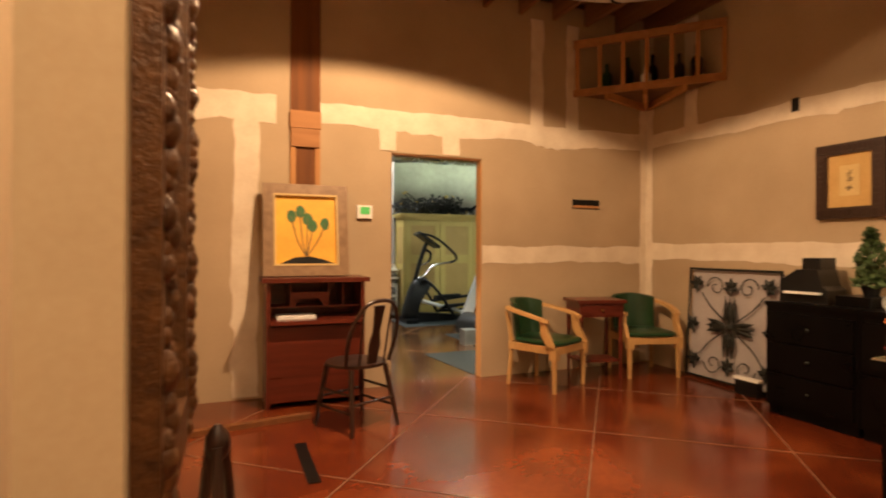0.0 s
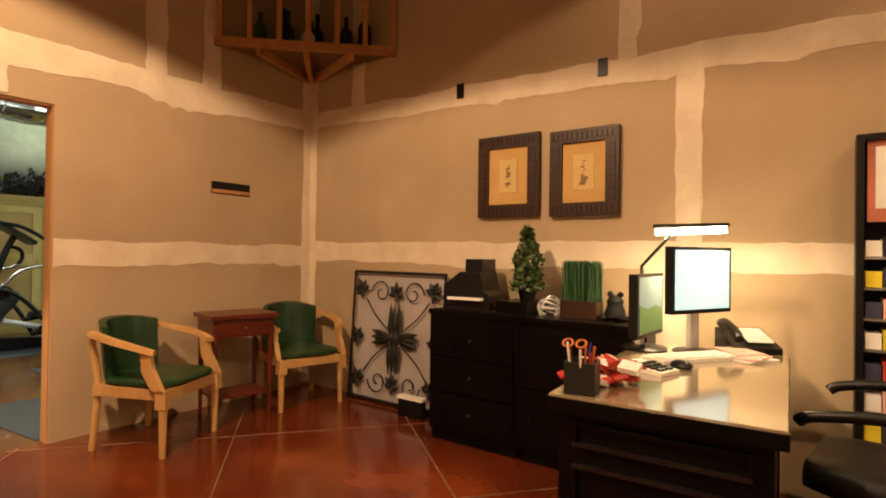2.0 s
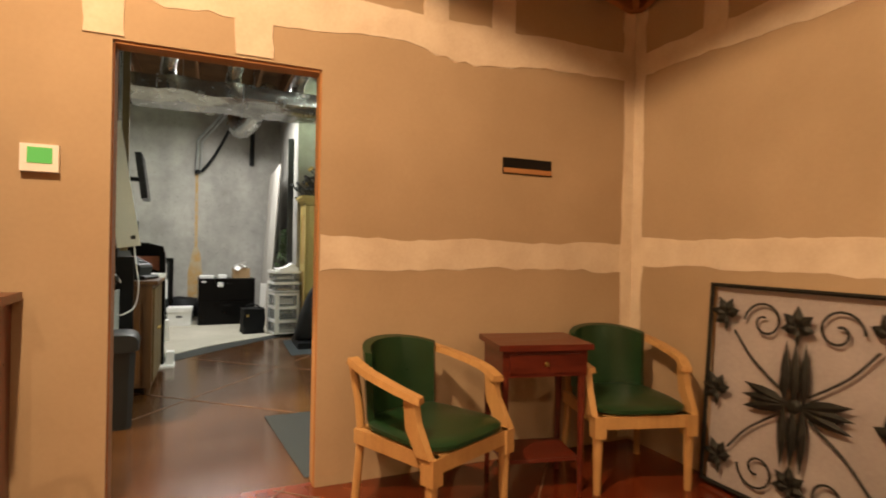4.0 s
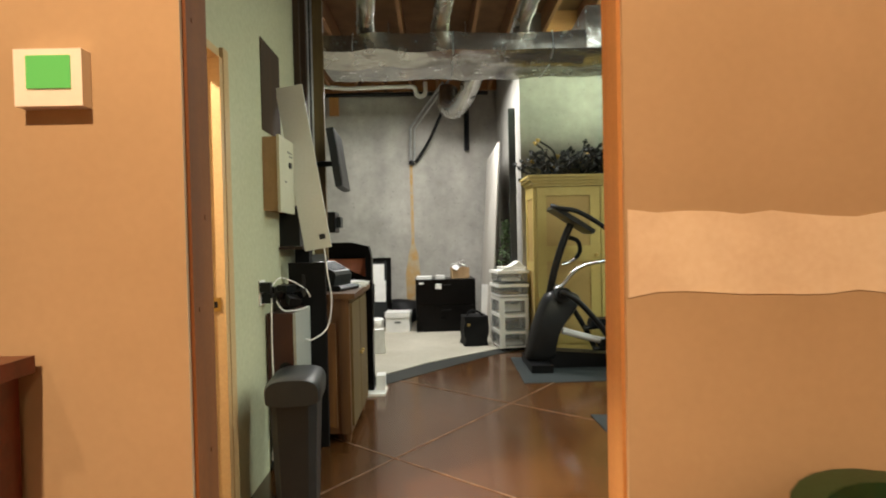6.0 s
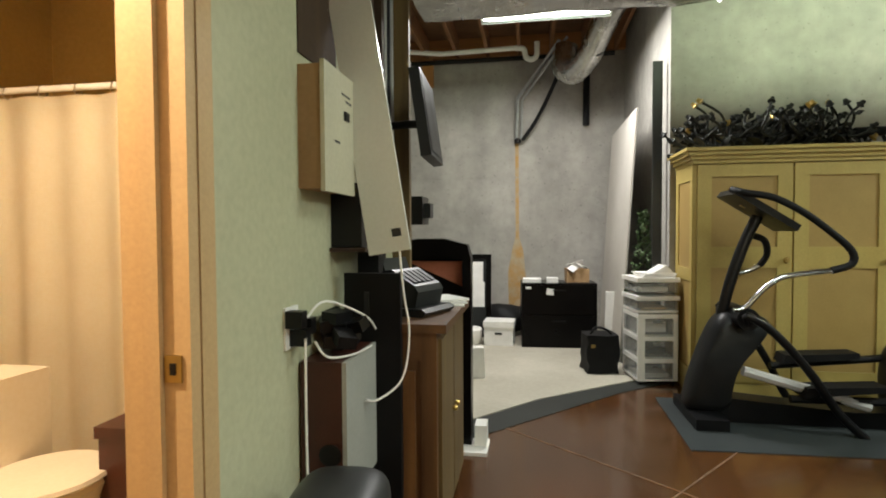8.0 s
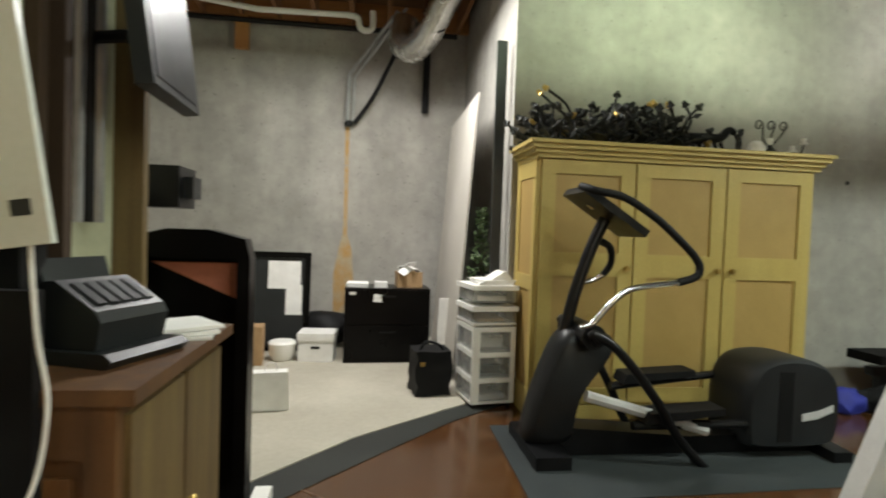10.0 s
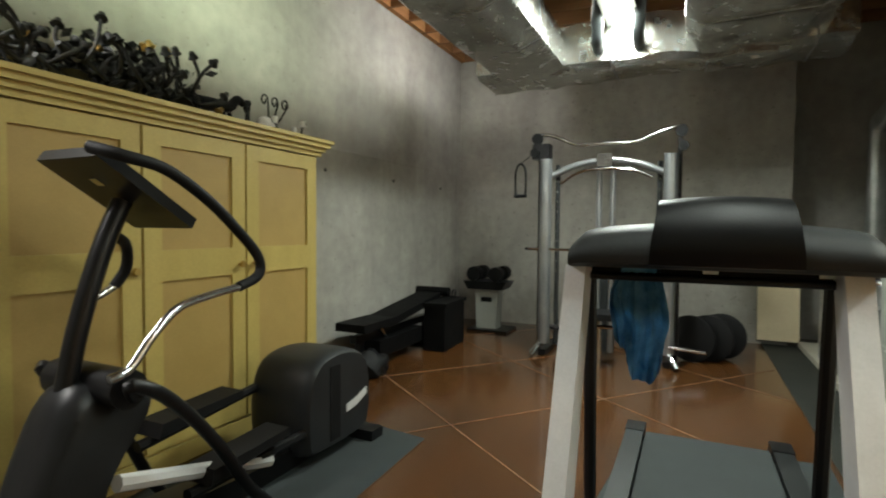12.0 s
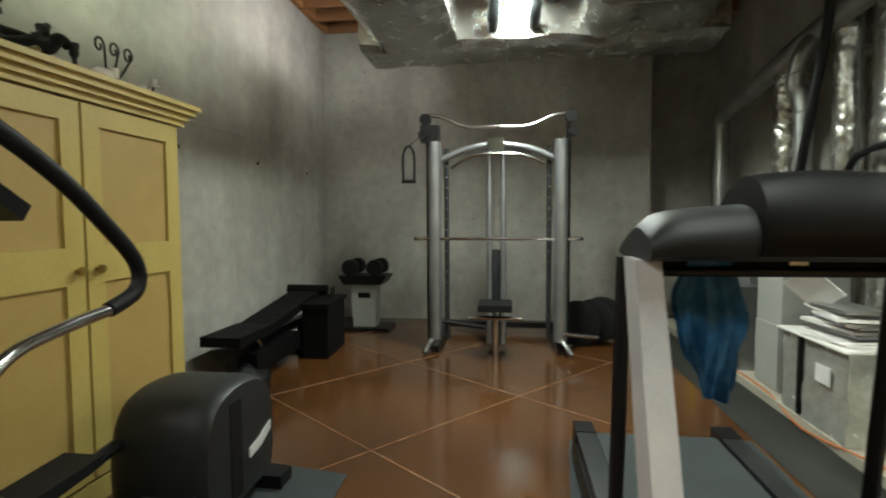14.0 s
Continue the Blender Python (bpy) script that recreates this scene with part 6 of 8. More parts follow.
part("stamp", bx(BM(), 0.02, 0.055, -0.0092, -0.0082, 0.055, 0.085), GREYPL, t, "", 0, False, pose(-3.15, 2.08, 1.20, 0, -9, 0))
t = thing("router_box", "black network box mounted on the wall", "router", (-3.38, 2.22, 1.22))
part("case", bx(BM(), 0, 0.12, -0.14, 0.16, 0, 0.24), BLACKPL, t, "", 0.006)
part("shelf", bx(BM(), 0, 0.14, -0.16, 0.18, -0.018, -0.002), DARKWOOD, t)
t = thing("wall_screen", "flat grey wall monitor on a tilting arm", "monitor", (-3.10, 2.72, 1.62))
part("arm", tube(BM(), [(-0.28, 0.05, 0.18), (-0.14, 0.0, 0.18), (-0.04, 0.0, 0.18)], 0.02, 8), BLACKPL, t, "", 0, True)
part("housing", bx(BM(), -0.03, 0.02, -0.20, 0.22, 0, 0.40), GREYPL, t, "", 0.008, False, pose(0, 0, 0, 0, -8, 2))
part("screen", bx(BM(), 0.0205, 0.023, -0.175, 0.195, 0.025, 0.375), BLACKPL, t, "", 0, False, pose(0, 0, 0, 0, -8, 2))
for k, y in enumerate((2.52, 2.58, 3.0)):
    t = thing("open_stud", "dark rough stud at the end of the wall", "stud", (-3.36, y, 0), 0, "wall studs")
    # the first two studs carry their shade in the colour
    part("stud", bx(BM(), -0.018, 0.02 + 0.03 * k, -0.02, 0.02, 0.002, 3.55), OLIVE if k == 2 else SHADESTUD, t, "", 0.003)
t = thing("conduit", "grey conduit pipes running down the wall", "pipe")
for k in range(3):
    part("conduit", tube(BM(), [(-3.33, 2.66 + 0.06 * k, 1.25), (-3.33, 2.66 + 0.06 * k, 3.55)], 0.018, 8), (STEEL, BLACKPL, STEEL)[k], t)
t = thing("power_outlet", "wall outlet with plugs and adapters", "outlet", (-3.38, 1.72, 0.98))
part("plate", bx(BM(), 0, 0.008, -0.045, 0.045, -0.065, 0.065), WHITEPL, t, "", 0.003)
for dy, dz in ((-0.03, 0.03), (0.0, -0.03), (0.04, 0.0)):
    part("adapter", bx(BM(), 0.008, 0.062, dy - 0.02, dy + 0.02, dz - 0.026, dz + 0.026), BLACKPL, t, "", 0.012)
t = thing("speaker_cabinet", "cream fronted speaker box with brown sides", "speaker", (-3.37, 1.92, 0.40))
part("box", bx(BM(), 0, 0.14, -0.15, 0.18, 0, 0.46), BROWNBOX, t, "", 0.005)
part("front", bx(BM(), 0.14, 0.155, -0.15, 0.18, 0, 0.46), WHITEENAM, t, "cream front panel", 0.003)
part("port", lathe(BM(), [(0.035, 0), (0.038, 0.006), (0.03, 0.008)], 14, m=pose(0.10, -0.15, 0.16, 90)), BLACKPL, t)
part("bracket", bx(BM(), 0.0, 0.14, -0.13, 0.17, -0.4, -0.002), BLACKPL, t)
t = thing("charger_pile", "pile of black chargers and adapters", "electronics", (-3.29, 1.94, 0.862))
rnd = random.Random(12)
for k in range(9):
    b = bx(BM(), -0.045, 0.045, -0.032, 0.032, -0.02, 0.02, pose(rnd.uniform(-0.05, 0.05), rnd.uniform(-0.1, 0.1), 0.025 + 0.012 * k, rnd.uniform(-15, 15), rnd.uniform(-15, 15), rnd.uniform(0, 180)))
    part("charger", b, BLACKPL, t, "", 0.008)
t = thing("white_cables", "loose white cables hanging down the wall", "cable")
for k, pts in enumerate(([(-3.34, 1.75, 1.0), (-3.30, 1.82, 1.05), (-3.22, 1.98, 0.98), (-3.20, 2.05, 0.92)], [(-3.32, 1.70, 0.95), (-3.33, 1.72, 0.7), (-3.32, 1.70, 0.35), (-3.33, 1.68, 0.1)],
                         [(-3.12, 2.09, 1.24), (-3.10, 2.08, 1.05), (-3.08, 2.08, 0.90), (-3.10, 2.05, 0.74), (-3.17, 1.98, 0.68), (-3.205, 1.94, 0.69)], [(-3.31, 1.75, 0.93), (-3.28, 1.78, 0.875), (-3.22, 1.86, 0.868), (-3.20, 2.0, 0.868)])):
    part("cable", tube(BM(), smooth_path(pts, 6), 0.0042, 6), WHITEPL, t, "", 0, True)
t = thing("waste_bin", "grey plastic waste bin with a rounded lid", "bin", (-3.12, 1.40, 0), 6)
b = slab(BM(), [(-0.07, -0.14), (0.07, -0.14), (0.105, -0.105), (0.105, 0.105), (0.07, 0.14), (-0.07, 0.14), (-0.105, 0.105), (-0.105, -0.105)], "z", 0, 0.52)
for v in b.verts:
    if v.co.z < 0.1:
        v.co.x, v.co.y = v.co.x * 0.82, v.co.y * 0.82
part("bin", b, GREYPL, t, "", 0.02)
part("lid", puffed([(-0.12, 0.51), (0.0, 0.505), (0.12, 0.51), (0.128, 0.54), (0.128, 0.595), (0.10, 0.625), (0.05, 0.635), (-0.05, 0.635), (-0.10, 0.625), (-0.128, 0.595), (-0.128, 0.54)], -0.155, 0.155, 0.10, 6.0), GREYPL, t, "", 0, True)
t = thing("black_case", "slim tall black case standing beside the old cabinet", "case", (-3.23, 2.121, 0))
part("body", bx(BM(), -0.11, 0.11, -0.016, 0.016, 0.0, 1.12), BLACKRUB, t, "", 0.008)
part("clasp", bx(BM(), -0.03, -0.01, -0.021, -0.0165, 0.93, 1.05), GREYPL, t, "grey clasp", 0.002)
t = thing("pine_cabinet", "worn old pine cabinet with olive crackled front", "cabinet", (-3.36, 2.15, 0))
part("body", bx(BM(), 0, 0.37, 0.01, 0.70, 0.06, 0.89), FRUITWOOD, t, "", 0.005)
part("top", bx(BM(), -0.0, 0.41, -0.02, 0.73, 0.892, 0.925), FRUITWOOD, t, "", 0.006)
part("side_frame", bx(BM(), 0.31, 0.37, -0.004, 0.01, 0.06, 0.89), FRUITWOOD, t, "", 0.003)
part("side_frame", bx(BM(), 0.0, 0.06, -0.004, 0.01, 0.06, 0.89), FRUITWOOD, t, "", 0.003)
part("side_panel", bx(BM(), 0.085, 0.285, -0.001, 0.0105, 0.10, 0.74), WORNPINE, t, "worn orange panel", 0.004)
part("side_frame", bx(BM(), 0.06, 0.31, -0.004, 0.01, 0.78, 0.89), FRUITWOOD, t, "", 0.003)
for k in range(2):
    dr = part("door", bx(BM(), 0.37, 0.385, 0.03 + 0.335 * k, 0.35 + 0.335 * k, 0.10, 0.86), OLIVE, t, "olive crackle-painted door", 0.004)
    part("knob", lathe(BM(), [(0.008, 0), (0.014, 0.012), (0.01, 0.022)], 10, m=pose(0.385, 0.32 + 0.07 * k, 0.5, 0, 90)), BRASS, dr, "", 0, True)
for x in (0.03, 0.34):
    for y in (0.04, 0.67):
        part("foot", tube(BM(), [(x, y, 0), (x, y, 0.06)], 0.022, 8, 0.03), FRUITWOOD, t)
t = thing("desk_telephone", "dark grey telephone with sloping keypad on the cabinet", "phone", (-3.15, 2.44, 0.925), -20)
part("base", slab(BM(), [(-0.11, 0), (0.13, 0), (0.15, 0.02), (0.13, 0.035), (-0.11, 0.03)], "y", -0.13, 0.12), GREYPL, t, "", 0.012)
head = part("head", slab(BM(), [(-0.11, 0.03), (0.085, 0.032), (0.10, 0.10), (0.085, 0.125), (-0.03, 0.19), (-0.07, 0.185), (-0.11, 0.13)], "y", -0.11, 0.10), GREYPL, t, "", 0.016)
for i in range(5):
    part("key_strip", bx(BM(), -0.045, 0.045, -0.012, 0.012, 0, 0.006, pose(0.028, -0.075 + 0.036 * i, 0.157, 0, 29, 0)), CONSOLEGREY, head, "pale key strip", 0.003)
part("flap", bx(BM(), -0.02, 0.02, -0.10, 0.09, 0, 0.07, pose(-0.085, 0, 0.165, 0, -20, 0)), GREYPL, t, "", 0.008)
t = thing("paper_pile", "white papers on the old cabinet", "paper", (-3.08, 2.68, 0.925), 15)
for k in range(3):
    part("sheet", bx(BM(), -0.09, 0.12, -0.10, 0.10, 0.012 * k, 0.012 * k + 0.010, pose(0, 0, 0, 0, 0, 12 * k)), PAPER, t)
t = thing("black_tower", "tall black electronics bag beside the cabinet", "bag", (-3.26, 2.02, 0.0))
part("bag", bx(BM(), -0.09, 0.0, 0.28, 0.38, 0.927, 1.2), BLACKRUB, t, "", 0.02)
t = thing("arched_display", "tall black arched display stand with a coral card", "display stand", (-3.22, 3.30, 0))
b = BM()
bx(b, 0.19, 0.24, -0.05, 0.05, 0, 1.12)
bx(b, -0.24, -0.19, -0.05, 0.05, 0, 1.12)
slab(b, [(-0.24, 1.12), (0.24, 1.12), (0.22, 1.20), (0.08, 1.235), (-0.08, 1.235), (-0.22, 1.20)], "y", -0.05, 0.05)
bx(b, -0.19, 0.19, 0.03, 0.05, 0.0, 1.12)
part("frame", b, BLACKLAC, t, "", 0.006)
part("card", slab(BM(), [(-0.16, 1.10), (0.18, 1.10), (0.18, 0.95)], "y", 0.01, 0.029), CORAL, t, "coral red card")
part("foot", bx(BM(), 0.0, 0.34, -0.16, 0.06, 0.0, 0.02), WHITEPL, t, "pale foot plate", 0.005)
part("foot_edge", bx(BM(), 0.26, 0.33, -0.06, 0.06, 0.021, 0.14), WHITEPL, t, "", 0.01)
t = thing("black_printer_stand", "black machine on a bracket beyond the cabinet", "printer", (-3.40, 3.42, 1.32))
part("case", bx(BM(), -0.1, 0.12, -0.1, 0.1, 0, 0.17), BLACKPL, t, "", 0.008)
part("nozzle", bx(BM(), 0.12, 0.16, -0.05, 0.05, 0.04, 0.13), GREYPL, t, "", 0.006)
part("post", bx(BM(), -0.08, -0.05, -0.02, 0.02, -1.30, 0), BLACKPL, t)

# ---- elliptical trainer ----
t = thing("exercise_mat", "grey rubber mat under the elliptical trainer", "mat")
part("mat", slab(BM(), [(-1.72, 3.40), (0.36, 3.47), (0.52, 4.40), (-1.70, 4.40)], "z", 0.0, 0.006), GREYMAT, t, "", 0.002)
E0 = 4.0
t = thing("elliptical_trainer", "black elliptical trainer with bent silver handlebars", "exercise machine", (0, E0, 0.006))


part("front_stabiliser", bx(BM(), -1.60, -1.40, -0.28, 0.28, 0.0, 0.07), BLACKPL, t, "", 0.02)
part("base_rail", slab(BM(), [(-1.5, 0.0), (0.25, 0.0), (0.20, 0.12), (-0.6, 0.10), (-1.35, 0.16)], "y", -0.09, 0.09), BLACKPL, t, "", 0.012)
part("shroud", puffed([(-1.62, 0.03), (-1.34, 0.03), (-1.33, 0.16), (-1.28, 0.36), (-1.10, 0.58), (-1.07, 0.66), (-1.14, 0.71), (-1.32, 0.74), (-1.42, 0.70), (-1.52, 0.46), (-1.60, 0.20)], -0.12, 0.12, 0.22, 3.0), GRAPHITE, t, "rounded black front shroud", 0, True)
part("upright", tube(BM(), smooth_path([(-1.38, 0, 0.62), (-1.32, 0, 0.90), (-1.23, 0, 1.18), (-1.15, 0, 1.36)], 5), 0.036, 12), BLACKPL, t, "", 0, True)
part("pivot_hub", tube(BM(), [(-1.27, -0.2, 0.70), (-1.27, 0.2, 0.70)], 0.07, 16), BLACKPL, t, "", 0, True)
con = part("console", bx(BM(), -0.20, 0.24, -0.17, 0.17, -0.022, 0.022, pose(-1.17, 0, 1.41, 0, 33, 0)), BLACKPL, t, "tilted black console", 0.015)
part("display", bx(BM(), -0.12, 0.0, -0.09, 0.09, 0.0225, 0.025, pose(-1.17, 0, 1.41, 0, 33, 0)), GREYPL, con)
part("badge", bx(BM(), -0.09, -0.05, -0.02, 0.02, -0.027, -0.023, pose(-1.17, 0, 1.41, 0, 33, 0)), CHROME, con)
for s in (-1, 1):
    y = s * 0.26
    if s > 0:
        part("short_grip", tube(BM(), smooth_path([(-1.20, 0.03, 1.24), (-1.06, 0.12, 1.20), (-1.02, 0.17, 1.10), (-1.06, 0.19, 1.02)], 6), 0.022, 10), BLACKRUB, t, "short black grip", 0, True)
        part("grip_end", tube(BM(), smooth_path([(-1.06, 0.19, 1.02), (-1.12, 0.20, 0.985), (-1.20, 0.20, 0.965)], 5), 0.017, 10), CHROME, t, "bright steel end", 0, True)
    else:
        part("handle", tube(BM(), smooth_path([(-1.36, -0.15, 1.53), (-1.32, y, 1.50), (-1.16, y, 1.47), (-0.98, y, 1.37), (-0.83, y, 1.25), (-0.72, y, 1.14), (-0.72, y, 1.06), (-0.83, y, 1.02)], 6), 0.022, 10), BLACKRUB, t, "black foam grip", 0, True)
        part("lower_handle", tube(BM(), smooth_path([(-0.83, y, 1.02), (-0.99, y, 1.00), (-1.12, y, 0.97), (-1.22, y, 0.89), (-1.31, y, 0.79), (-1.38, y, 0.77)], 6), 0.017, 10), CHROME, t, "bright steel bar", 0, True)
    part("swing_arm", tube(BM(), smooth_path([(-1.27, s * 0.23, 0.68), (-1.30, y, 0.73), (-1.19, y, 0.67), (-1.05, y, 0.53), (-0.91, y, 0.35), (-0.77, y, 0.14), (-0.59, y, -0.04)], 6), 0.026, 10), BLACKPL, t, "", 0, True, pose(-1.27, 0, 0.70, 0, 7 if s > 0 else 0, 0) @ pose(1.27, 0, -0.70))
    z = 0.36 if s > 0 else 0.22
    part("pedal_arm", tube(BM(), [(-1.0, s * 0.15, z - 0.03), (-0.1, s * 0.17, 0.42 if s > 0 else 0.20)], 0.026, 8), BLACKPL, t, "", 0, True)
    part("footplate", slab(BM(), [(-0.95, z), (-0.48, z + 0.05), (-0.48, z + 0.085), (-0.93, z + 0.06)], "y", s * 0.15 - 0.075, s * 0.15 + 0.075), BLACKRUB, t, "", 0.012)
part("fork", tube(BM(), [(-1.28, -0.14, 0.36), (-0.55, -0.16, 0.16)], 0.032, 8), SILVER, t, "silver link arm", 0, True)
part("flywheel_housing", puffed([(-0.30, 0.05), (0.22, 0.05), (0.28, 0.12), (0.285, 0.40), (0.22, 0.53), (0.06, 0.585), (-0.14, 0.585), (-0.27, 0.53), (-0.33, 0.36), (-0.32, 0.10)], -0.20, 0.20, 0.09, 7.0), SLATE, t, "faceted slate rear housing", 0, True)
part("housing_groove", bx(BM(), -0.13, -0.04, -0.2035, 0.2035, 0.10, 0.51), BLACKRUB, t, "black recessed band", 0.008)
part("side_badge", slab(BM(), [(0.02, 0.22), (0.12, 0.235), (0.22, 0.275), (0.22, 0.315), (0.12, 0.28), (0.02, 0.262)], "y", -0.206, -0.196), SILVER, t, "silver curved badge", 0.003)
part("rear_stabiliser", bx(BM(), 0.18, 0.30, -0.27, 0.27, 0.0, 0.06), BLACKPL, t, "", 0.02)

def eased(profile, times=2):
    """Cuts the corners of a closed profile."""
    for _ in range(times):
        nxt = profile[1:] + profile[:1]
        profile = [w for a, c in zip(profile, nxt) for w in ((a[0] * 0.78 + c[0] * 0.22, a[1] * 0.78 + c[1] * 0.22), (a[0] * 0.22 + c[0] * 0.78, a[1] * 0.22 + c[1] * 0.78))]
    return profile


# ---- treadmill ----
t = thing("treadmill", "grey treadmill with silver posts and a black console", "treadmill", (0, 1.95, 0))
YL, YR = 0.405, -0.285
part("deck_frame", slab(BM(), [(-1.28, 0.0), (0.66, 0.0), (0.66, 0.13), (-1.1, 0.17)], "y", -0.38, 0.40), BLACKPL, t, "", 0.01)
part("belt", bx(BM(), -1.0, 0.60, -0.29, 0.29, 0.171, 0.176), GREYMAT, t, "worn grey belt")
for s in (-1, 1):
    part("side_rail", bx(BM(), -1.1, 0.64, s * 0.345 - 0.045, s * 0.345 + 0.045, 0.168, 0.19), GREYPL, t, "", 0.008)
    part("end_cap", bx(BM(), 0.56, 0.70, s * 0.345 - 0.05, s * 0.345 + 0.05, 0.06, 0.195), BLACKPL, t, "", 0.012)
hood = slab(BM(), eased([(-1.33, 0.03), (-0.86, 0.14), (-0.88, 0.22), (-1.04, 0.34), (-1.20, 0.36), (-1.33, 0.22)]), "y", -0.36, 0.375)
part("motor_hood", hood, BLACKPL, t, "rounded black motor hood", 0.04, True)
part("front_cover", bx(BM(), -1.50, -1.30, -0.34, -0.16, 0.0, 0.20), STEEL, t, "brushed silver front cover", 0.012)
for y in (YL, YR):
    b = slab(BM(), [(-1.30, 0.10), (-1.13, 0.10), (-0.74, 1.17), (-0.86, 1.17)], "y", y - 0.03, y + 0.03)
    part("post", b, SILVER, t, "broad silver upright", 0.010)
    part("inner_post", tube(BM(), [(-0.50, y, 0.16), (-0.60, y, 1.16)], 0.022, 8), BLACKPL, t, "thin black rail")

b = BM()
rings = []
for k in range(25):
    u = -1 + 2 * k / 24
    drop = 0.026 * abs(u) ** 2.4 + 0.030 * max(0, (abs(u) - 0.86) / 0.14) ** 2
    prof = [(-0.92, 1.165), (-0.94, 1.225 - drop * 0.4), (-0.89, 1.285 - drop), (-0.78, 1.305 - drop), (-0.66, 1.27 - drop), (-0.58, 1.20 - drop * 0.3), (-0.58, 1.165)]
    rings.append([b.verts.new((px, 0.035 + 0.38 * u, pz)) for px, pz in eased(prof)])
for u, v in zip(rings, rings[1:]):
    for k in range(28):
        b.faces.new((u[k], u[(k + 1) % 28], v[(k + 1) % 28], v[k]))
b.faces.new(rings[0][::-1])
b.faces.new(rings[-1])
con = part("console", b, CONSOLEGREY, t, "long curved grey console shell", 0, True)
b = BM()
rings = []
for k in range(17):
    u = -1 + 2 * k / 16
    top = 1.376 - 0.010 * u * u
    half = 0.156
    prof = [(-0.93, 1.17), (-0.955, 1.23), (-0.93, 1.30), (-0.87, top - 0.012), (-0.78, top), (-0.68, 1.315), (-0.62, 1.20), (-0.64, 1.17)]
    rings.append([b.verts.new((px, 0.017 + half * u * (1 + 0.16 * (1.4 - pz) / 0.23), pz)) for px, pz in eased(prof, 1)])
for u, v in zip(rings, rings[1:]):
    for k in range(16):
        b.faces.new((u[k], u[(k + 1) % 16], v[(k + 1) % 16], v[k]))
b.faces.new(rings[0][::-1])
b.faces.new(rings[-1])
part("console_hump", b, SHELLBLACK, con, "black display hump", 0.012, True)
part("underside_bar", bx(BM(), -0.75, -0.60, -0.33, 0.40, 1.125, 1.164), BLACKRUB, t, "", 0.01)
for y0, y1 in ((-0.30, -0.22), (0.02, 0.06)):
    part("bright_clip", bx(BM(), -0.772, -0.764, y0, y1, 1.152, 1.162), STEEL, t, "", 0.002)
part("cross_tube", tube(BM(), [(-0.77, -0.33, 1.135), (-0.77, 0.42, 1.135)], 0.012, 10), BLACKPL, t, "", 0, True)
t = thing("towel", "teal blue towel hung over the treadmill bar", "towel", (-0.74, 2.185, 0))
b = BM()
grid = []
for i in range(25):
    u = -1 + i / 12
    row = []
    for k in range(22):
        v = k / 21
        z = 1.165 - (0.305 + 0.05 * math.tanh(6 * (0.35 - u)) - 0.03 * abs(u) ** 6) * v
        wide = 0.055 + 0.030 * min(v / 0.35, 1) - 0.05 * max(v - 0.55, 0)
        crease = 0.034 * noise.noise(Vector((u * 3.1, v * 1.3, 2.0))) + 0.020 * noise.noise(Vector((u * 6, v * 3.5 + u, 7.0)))
        row.append(b.verts.new((-0.010 + crease * (0.4 + v), u * wide + 0.014 * noise.noise(Vector((u, v * 3, 4.0))), z)))
    grid.append(row)
for u, v in zip(grid, grid[1:]):
    for k in range(21):
        b.faces.new((u[k], v[k], v[k + 1], u[k + 1]))
bmesh.ops.solidify(b, geom=b.faces[:], thickness=0.010)
part("cloth", b, TEAL, t, "", 0, True)
b = bx(BM(), -0.015, 0.035, -0.05, 0.05, 1.148, 1.166)
part("fold", b, TEAL, t, "", 0.008)

# ---- cable gym ----
G = 2.85
t = thing("cable_gym", "silver cable gym with twin towers and a pull-up bar", "exercise machine", (G, 0, 0))
for y, s in ((3.38, 1), (2.22, -1)):
    part("tower", tube(BM(), [(0, y, 0.12), (0, y, 1.97)], 0.062, 14), TOWER, t, "round silver tower", 0, True)
    part("guide_rod", tube(BM(), [(0.10, y - s * 0.10, 0.10), (0.10, y - s * 0.10, 1.92)], 0.024, 8), CONSOLEGREY, t, "dark perforated guide column", 0, True)
    for k in range(16):
        part("guide_stud", tube(BM(), [(0.07, y - s * 0.10, 0.25 + 0.1 * k), (0.082, y - s * 0.10, 0.25 + 0.1 * k)], 0.009, 7), CHROME, t)
    part("outer_rail", bx(BM(), 0.06, 0.12, y + s * 0.07 - 0.02, y + s * 0.07 + 0.02, 0.05, 2.12), BLACKPL, t, "", 0.004)
    hd = part("pulley_head", bx(BM(), -0.05, 0.10, y + s * 0.02 - 0.06, y + s * 0.10 + 0.03, 1.97, 2.12), BLACKPL, t, "", 0.015)
    part("pulley", tube(BM(), [(-0.06, y + s * 0.08, 2.17), (-0.02, y + s * 0.08, 2.17)], 0.055, 14), BLACKRUB, hd, "", 0, True)
    part("pulley", tube(BM(), [(-0.08, y + s * 0.10, 2.03), (-0.05, y + s * 0.10, 2.03)], 0.045, 14), BLACKRUB, hd, "", 0, True)
    part("foot", tube(BM(), smooth_path([(0.0, y, 0.14), (-0.08, y + s * 0.04, 0.10), (-0.15, y + s * 0.09, 0.02)], 4), 0.026, 8), CHROME, t, "", 0, True)
    part("foot_bar", bx(BM(), -0.06, 0.95, y - 0.035, y + 0.035, 0.0, 0.06), BLACKPL, t, "", 0.008)
    part("peg", tube(BM(), [(0, y + s * 0.05, 1.07), (0, y + s * 0.20, 1.07)], 0.016, 8), BLACKPL, t)
